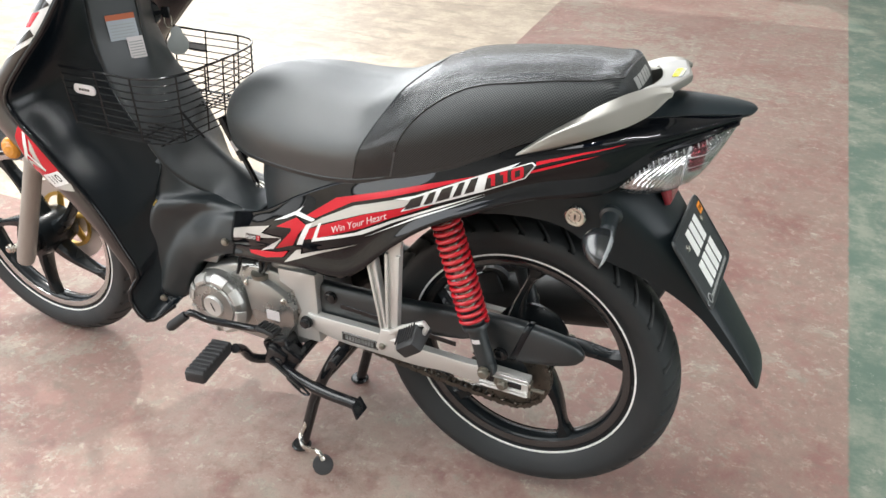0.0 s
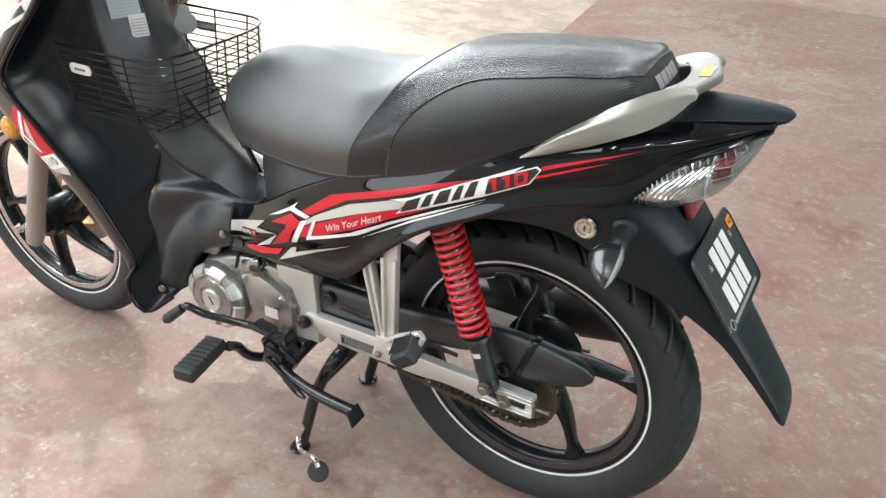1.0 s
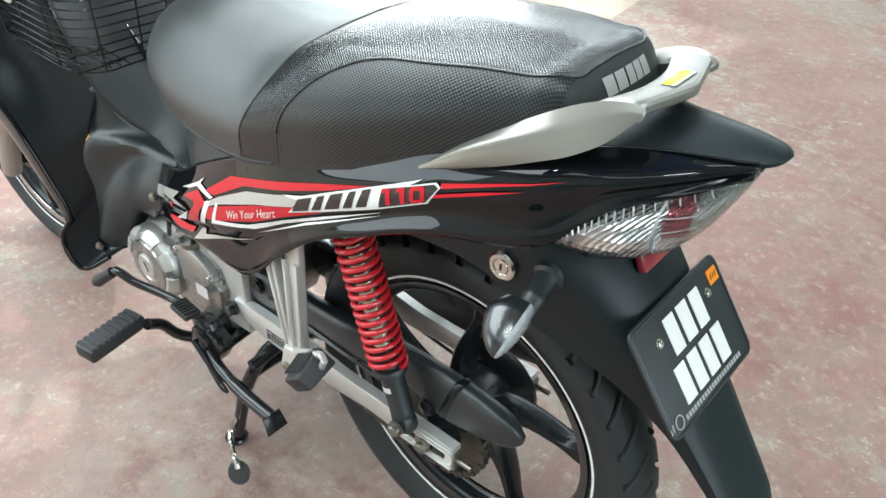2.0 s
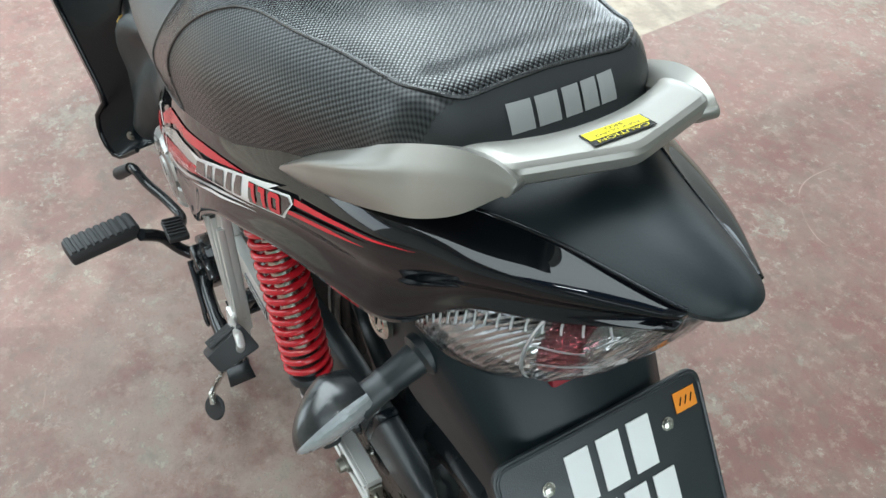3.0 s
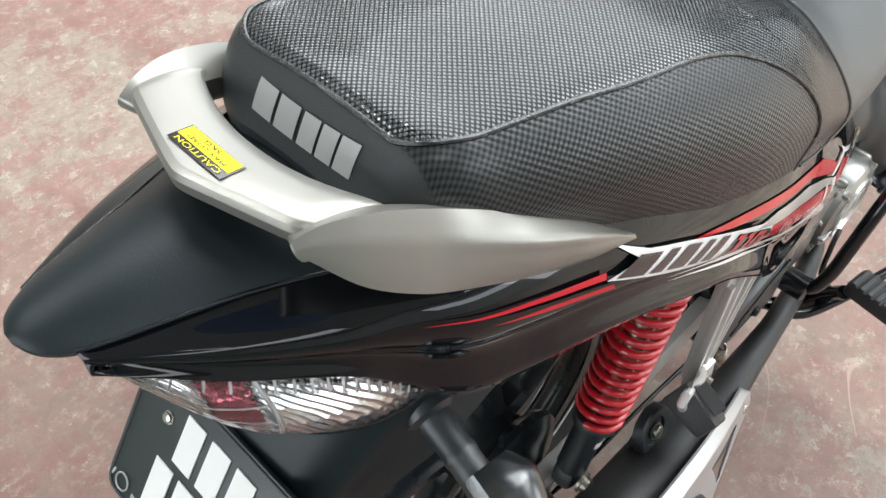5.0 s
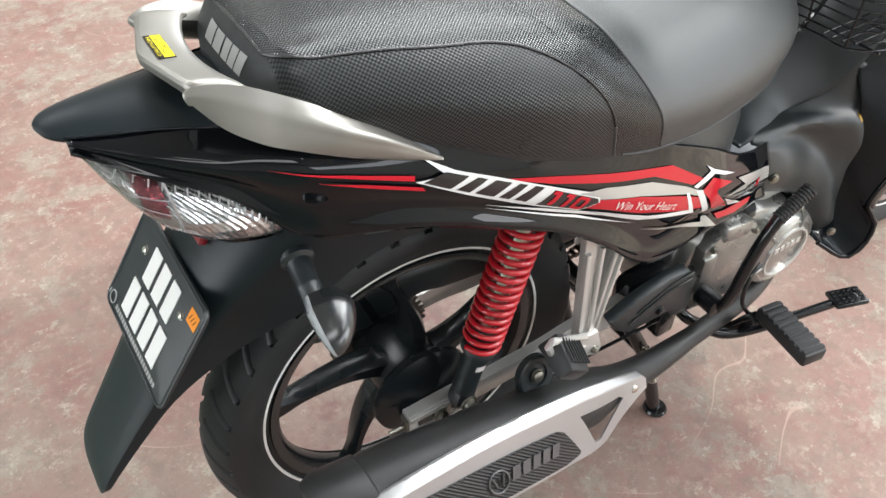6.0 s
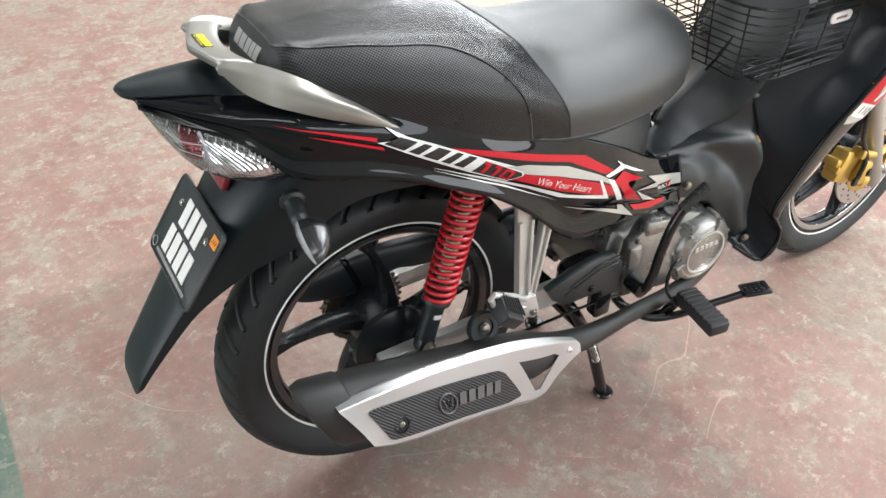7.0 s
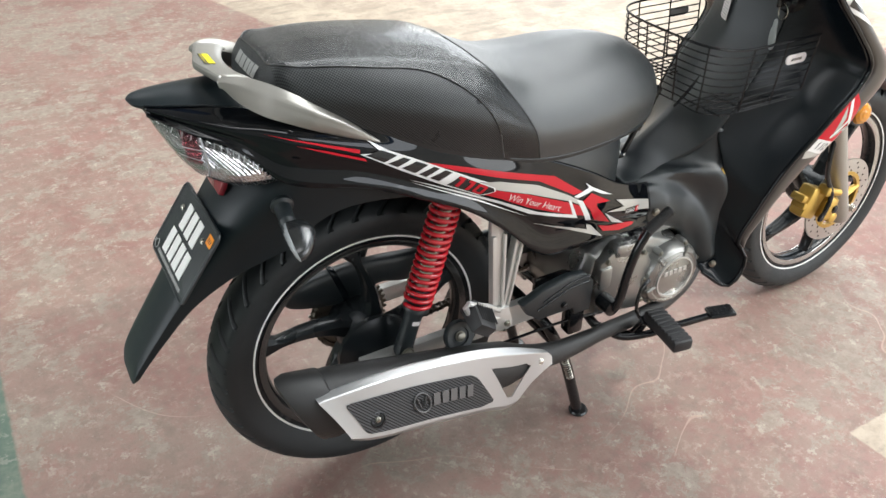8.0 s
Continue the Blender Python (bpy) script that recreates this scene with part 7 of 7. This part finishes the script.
for s in (1, -1):
    bm = bmesh.new()
    grid(bm, [shield_row(i, s) for i in range(60)])
    legs = bp("leg_shield", bm, LEG, label="satin black plastic leg shield", solid=0.004, sharp=60)
    # rolled edge
    bm = bmesh.new()
    tube(bm, [mirror(p, s) for p in OUTER], 0.0045, 8)
    bp("rolled_edge", bm, GLOSS, legs, sharp=60)
    # raised arch beside the engine
    bm = bmesh.new()
    lines = [along(p, 46) for p in (
        [(0.552, 0.050, 0.512), (0.600, 0.045, 0.516), (0.641, 0.045, 0.520), (0.688, 0.068, 0.545), (0.726, 0.088, 0.590), (0.755, 0.105, 0.500)],
        [(0.552, 0.058, 0.509), (0.600, 0.060, 0.512), (0.641, 0.062, 0.515), (0.690, 0.084, 0.519), (0.732, 0.105, 0.512), (0.757, 0.118, 0.450)],
        [(0.546, 0.068, 0.507), (0.600, 0.075, 0.512), (0.644, 0.084, 0.514), (0.690, 0.103, 0.511), (0.725, 0.120, 0.502), (0.748, 0.128, 0.440)],
        [(0.553, 0.086, 0.500), (0.605, 0.087, 0.491), (0.655, 0.085, 0.473), (0.691, 0.098, 0.446), (0.716, 0.117, 0.397), (0.737, 0.132, 0.330)],
        [(0.556, 0.094, 0.432), (0.610, 0.099, 0.412), (0.655, 0.098, 0.386), (0.678, 0.101, 0.350), (0.690, 0.108, 0.318), (0.700, 0.118, 0.298)])]
    rows = []
    for i, (wall_, root, edge_, crest, low) in enumerate(zip(*lines)):
        b = min(1.0, i / 8)
        row = [wall_, root, root.lerp(edge_, 0.7), edge_ + V(0, 0.001, -0.004), edge_.lerp(crest, 0.55) + V(0, -0.003, 0), crest + V(0, 0.001, 0),
               crest.lerp(low, 0.18) + V(0, 0.008 * b, 0), crest.lerp(low, 0.5) + V(0, 0.004 + 0.008 * b, 0), crest.lerp(low, 0.85) + V(0, 0.003 + 0.004 * b, 0), low, low + V(0, -0.05, 0)]
        rows.append(smooth_line([mirror(p, s) for p in row], 34))
    grid(bm, rows)
    cover = bp("engine_side_cover", bm, MATTE, legs, "matte black arched cover beside the engine", solid=0.003, sharp=60)
    bolt(mirror(V(0.576, 0.104, 0.452), s), (-0.2, s, 0.1), 0.0065, legs, DULL, 0.005)
    bolt(mirror(V(0.716, 0.150, 0.312), s), (-0.5, s, 0.1), 0.006, legs, DULL, 0.005)
    bm = bmesh.new()
    rounded(bm, (0.012, 0.006, 0.006), pose(0.728, 0.112 * s, 0.512, 0, -20, 20 * s), 0.002, 1)
    tube(bm, [mirror(V(0.722, 0.114, 0.514), s), mirror(V(0.727, 0.119, 0.504), s)], 0.002, 6)
    bp("wire_clip", bm, GOLD, legs, "small brass clip")
    # outer front cowl beyond the edge of the shield
    FR = [OUTER[i] + V(0.030 + 0.050 * min(1, max(0, i - 12) / 12), -0.012, -0.028) for i in range(60)]
    bm = bmesh.new()
    rows = []
    for i in range(10, 60):
        a, b = OUTER[i] + V(0.004, 0.001, 0), FR[i]
        rows.append([mirror(a.lerp(b, t) + V(0, 0.010 * math.sin(math.pi * t), 0), s) for t in (0, 0.15, 0.35, 0.6, 0.85, 1.0)])
    grid(bm, rows)
    cowl = bp("front_cowl", bm, COWL, label="grey front cowl with red and white graphics", solid=0.003, sharp=60)

    def on_cowl(u, v, h, s=s):
        k = max(0, min(58.99, u))
        i = int(k)
        a, b = OUTER[i].lerp(OUTER[i + 1], k - i) + V(0.004, 0.001, 0), FR[i].lerp(FR[i + 1], k - i)
        return mirror(a.lerp(b, v) + V(0, 0.010 * math.sin(math.pi * v) + 0.0015 + h, -0.001), s)

    def at_height(z):
        for i in range(14, 59):
            if OUTER[i].z <= z < OUTER[i + 1].z:
                return i + (z - OUTER[i].z) / (OUTER[i + 1].z - OUTER[i].z)
        return 58.0
    for name, material, lift, outline in (("red_flash", D_RED, 0.0004, [(0.585, 0.02), (0.668, 0.02), (0.655, 0.35), (0.625, 0.75), (0.60, 0.95), (0.578, 0.6)]),
                                          ("silver_flash", D_GREY, 0.0009, [(0.648, 0.05), (0.630, 0.30), (0.606, 0.42), (0.618, 0.60), (0.600, 0.88), (0.608, 0.55), (0.590, 0.36), (0.622, 0.22)]),
                                          ("white_flash", D_WHITE, 0.0014, [(0.660, 0.02), (0.655, 0.02), (0.626, 0.42), (0.594, 0.30), (0.590, 0.34), (0.624, 0.49), (0.606, 0.92), (0.612, 0.92), (0.632, 0.46)]),
                                          ("silver_dart", D_GREY, 0.0004, [(0.548, 0.10), (0.562, 0.02), (0.574, 0.6), (0.566, 0.95), (0.558, 0.5)]),
                                          ("white_upper", D_WHITE, 0.0009, [(0.83, 0.05), (0.95, 0.05), (0.95, 0.95), (0.81, 0.95)]),
                                          ("black_slash", D_BLACK, 0.0014, [(0.845, 0.05), (0.865, 0.35), (0.850, 0.70), (0.83, 0.95), (0.838, 0.55)]),
                                          ("black_slash", D_BLACK, 0.0014, [(0.90, 0.05), (0.925, 0.45), (0.905, 0.95), (0.898, 0.60)]),
                                          ("red_dash", D_RED, 0.0014, [(0.87, 0.4), (0.895, 0.3), (0.90, 0.7), (0.875, 0.8)])):
        bm = bmesh.new()
        sheet(bm, [outline], lambda z, v, h: on_cowl(at_height(z), v, lift), 0.012)
        bp(name, bm, material, cowl)
    bm = bmesh.new()
    sheet(bm, [[(0.563, 0.04), (0.586, 0.04), (0.586, 0.60), (0.563, 0.60)]], lambda z, v, h: on_cowl(at_height(z), v, 0.0010), 0.012)
    bp("number_back", bm, D_WHITE, cowl)
    bm = bmesh.new()
    lettering(bm, "110", 0.022, lambda a, b, h, s=s: on_cowl(at_height(0.5745 + b * 0.9), 0.30 - s * a * 11.0, 0.0016))
    bp("number", bm, D_BLACK, cowl)

bm = bmesh.new()
rows = []
for a, c in zip(along(FOLD, 70), along(RIDGE, 70)):
    half = [a, a.lerp(c, 0.35) + V(-0.003, 0, 0.006), a.lerp(c, 0.72) + V(-0.004, 0, 0.007)]
    rows.append(half + [c + V(-0.002, 0, 0.003)] + [mirror(p, -1) for p in reversed(half)])
grid(bm, [smooth_line(r, 25) for r in rows])
tunnel = bp("tunnel_cover", bm, MATTE, label="matte black step-through tunnel cover", solid=0.004, sharp=60)
bm = bmesh.new()
loft(bm, [[p + V(0.0, 0.0045, 0.0), p + V(-0.004, 0.003, 0.003), p + V(-0.0055, 0.0, 0.004), p + V(-0.004, -0.003, 0.003), p + V(0.0, -0.0045, 0), p + V(0.040, -0.010, -0.022), p + V(0.040, 0.010, -0.022)] for p in TRIM])
bp("spine_trim", bm, GLOSS, tunnel, "gloss ridge along the tunnel")
bolt(V(0.562, 0.0, 0.527), (-0.5, 0, 0.86), 0.012, tunnel, CHROME, 0.008)

# -- front basket with its prop --
WIRES = 10
bm = bmesh.new()


def basket_loop(z, t):
    """Plan of the basket at one height: open towards the steering head, round at the back."""
    w = 0.150 - 0.012 * (1 - t)
    back = 0.618 + 0.012 * (1 - t)
    pts = [(0.858, w), (0.76, w), (0.690, w), (0.655, w - 0.010), (0.632, w - 0.035), (back + 0.003, w - 0.07), (back, 0.0)]
    pts = pts + [(x, -y) for x, y in reversed(pts[:-1])]
    return smooth_line([(x, y, z) for x, y in pts], 44)


Z0, Z1 = 0.648, 0.772
basket = None
for k in range(WIRES):
    t = k / (WIRES - 1)
    b2 = bmesh.new()
    tube(b2, basket_loop(Z0 + (Z1 - Z0) * t, t), 0.0023 if k == WIRES - 1 else 0.0013, 6)
    if basket is None:
        basket = bp("basket", b2, STEEL, label="black wire front basket")
    else:
        bp("wire", b2, STEEL, basket)
for j in (0, 5, 10, 15, 19, 22, 24, 28, 33, 38, 43):
    b2 = bmesh.new()
    tube(b2, [basket_loop(Z0 + (Z1 - Z0) * t, t)[j] for t in (0, 0.5, 1.0)], 0.0016, 6)
    bp("upright", b2, STEEL, basket)
for s in (1, -1):
    for k in range(6):
        y = (0.062 + 0.014 * k) * s
        b2 = bmesh.new()
        tube(b2, [V(0.855, y, Z0), V(0.640 + 0.05 * (k / 5) ** 3, y, Z0)], 0.0014, 6)
        bp("wire", b2, STEEL, basket)
    for x in (0.855, 0.79, 0.72, 0.66):
        b2 = bmesh.new()
        tube(b2, [V(x, 0.055 * s, Z0 - 0.002), V(x, 0.136 * s, Z0 - 0.002)], 0.0016, 6)
        bp("wire", b2, STEEL, basket)
    b2 = bmesh.new()
    slab(b2, round_rect(0.052, 0.018, 0.0088, 6), Matrix.Translation((0.805, 0.1505 * s, 0.735)) @ flatm @ pose(0, 0, 0, 0, 0, 0), 0.003, 0.0008)
    plaque = bp("badge", b2, PALE, basket, "pale oval maker's badge")
    b2 = bmesh.new()
    bars(b2, 4, 0.026, 0.005, 0.0016, lambda a, b, h, s=s: V(0.805 - s * a, (0.1505 + 0.0018) * s, 0.735 + b), (0, 0), 0.3)
    bp("badge_mark", b2, D_BLACK, plaque)
bm = bmesh.new()
tube(bm, [V(0.566, 0, 0.534), V(0.606, 0, 0.612)], 0.0055, 12)
tube(bm, [V(0.590, 0, 0.580), V(0.632, 0, 0.660)], 0.0088, 14)
prop = bp("basket_prop", bm, STEEL, label="black sliding prop under the basket")
bm = bmesh.new()
tube(bm, [V(0.600, 0, 0.599), V(0.610, 0, 0.618)], 0.0091, 14)
bp("prop_label", bm, PALE, prop)

# -- stickers, hook and key on the inner panel --
for name, (x, y, z), (w, h), material, label, bar in (("notice_label", (0.809, 0.034, 0.820), (0.053, 0.047), NOTICE, "white notice with an orange head", HEAD), ("data_label", (0.796, 0.020, 0.780), (0.030, 0.040), PALE, "pale printed data label", None)):
    q = flat_put((x, y, z), (-0.46, -0.885, 0.0), (0.10, 0, 0.99), 0.002)
    bm = bmesh.new()
    sheet(bm, [[(-w / 2, -h / 2), (w / 2, -h / 2), (w / 2, h / 2), (-w / 2, h / 2)]], q, 0.05, 0.0006)
    lab = bp(name, bm, material, tunnel, label)
    bm = bmesh.new()
    if bar:
        sheet(bm, [[(-w / 2, h * 0.28), (w / 2, h * 0.28), (w / 2, h / 2), (-w / 2, h / 2)]], lambda a, b, h_: q(a, b, 0.0010), 0.05)
        bp("orange_head", bm, bar, lab)
        bm = bmesh.new()
        for k in range(5):
            short = 0.42 - 0.12 * (k == 0)
            sheet(bm, [[(-w * 0.42, -h * 0.40 + 0.0056 * k), (w * short, -h * 0.40 + 0.0056 * k), (w * short, -h * 0.40 + 0.0056 * k + 0.0014), (-w * 0.42, -h * 0.40 + 0.0056 * k + 0.0014)]], lambda a, b, h_: q(a, b, 0.0010), 0.06)
        bp("print_line", bm, TAG, lab)
    else:
        for k in range(6):
            sheet(bm, [[(-w * 0.42, -h * 0.4 + 0.0052 * k), (w * 0.42, -h * 0.4 + 0.0052 * k), (w * 0.42, -h * 0.4 + 0.0052 * k + 0.0018), (-w * 0.42, -h * 0.4 + 0.0052 * k + 0.0018)]], lambda a, b, h_: q(a, b, 0.0010), 0.05)
        bp("print_line", bm, TAG, lab)
bm = bmesh.new()
lathe(bm, [(-0.02, 0.026), (0.012, 0.024), (0.018, 0.018), (0.018, 0.0)], V(0.850, -0.075, 0.815), (-1, 0, 0.15), 28)
bp("ignition_switch", bm, STEEL, label="black ignition switch with a key")
bm = bmesh.new()
tube(bm, [V(0.834, -0.078, 0.818), V(0.816, -0.084, 0.820)], 0.004, 8)
rounded(bm, (0.020, 0.006, 0.022), pose(0.812, -0.086, 0.820), 0.0025)
key = tagged(new("ignition_key"), "black ignition key with a grey oval tag in the switch", "key")
key.location = (0.834, -0.078, 0.818)


def key_part(name, bm, material, label=""):
    ob = part(name, bm, material, key, label)
    ob.matrix_parent_inverse = Matrix.Translation((-0.834, 0.078, -0.818))


key_part("key_head", bm, STEEL)
bm = bmesh.new()
tube(bm, [V(0.815, -0.092 + 0.010 * math.cos(a), 0.802 + 0.014 * math.sin(a)) for a in [2 * math.pi * k / 20 for k in range(21)]], 0.001, 6)
key_part("key_ring", bm, CHROME)
bm = bmesh.new()
out = [(0.0215 * math.cos(a), -0.034 + 0.0215 * math.sin(a)) for a in [radians(-233 + 286 * k / 24) for k in range(25)]] + [(0.0115 * math.cos(a), -0.010 + 0.0115 * math.sin(a)) for a in [radians(-8 + 196 * k / 12) for k in range(13)]]
slab(bm, out, Matrix.Translation((0.800, -0.094, 0.790)) @ Matrix(((-0.6, 0, -0.8, 0), (-0.8, 0, 0.6, 0), (0, 1, 0, 0), (0, 0, 0, 1))), 0.003, 0.0008)
key_part("key_tag", bm, TAG, "grey oval key tag")
bm = bmesh.new()
lathe(bm, [(0, 0.05), (0.05, 0.055), (0.14, 0.06)], V(0.755, 0, 0.99), RAKE, 28)
rounded(bm, (0.10, 0.40, 0.10), pose(0.735, 0, 1.125), 0.03)
bp("steering_head_cover", bm, GLOSS, label="gloss black steering head cover")

# -- a bit of litter on the floor --
bm = bmesh.new()
rounded(bm, (0.034, 0.010, 0.006), pose(0.267, 1.045, 0.0032, 0, 0, -43), 0.0022, 2)
for v in bm.verts:
    if v.co.x > 0.270:
        v.co.z *= 0.7
splinter = new("wood_splinter", bpy.data.meshes.new("wood_splinter"))
bm.to_mesh(splinter.data)
bm.free()
splinter.data.materials.append(PEG)
tagged(splinter, "small dark splinter lying on the painted floor", "litter")
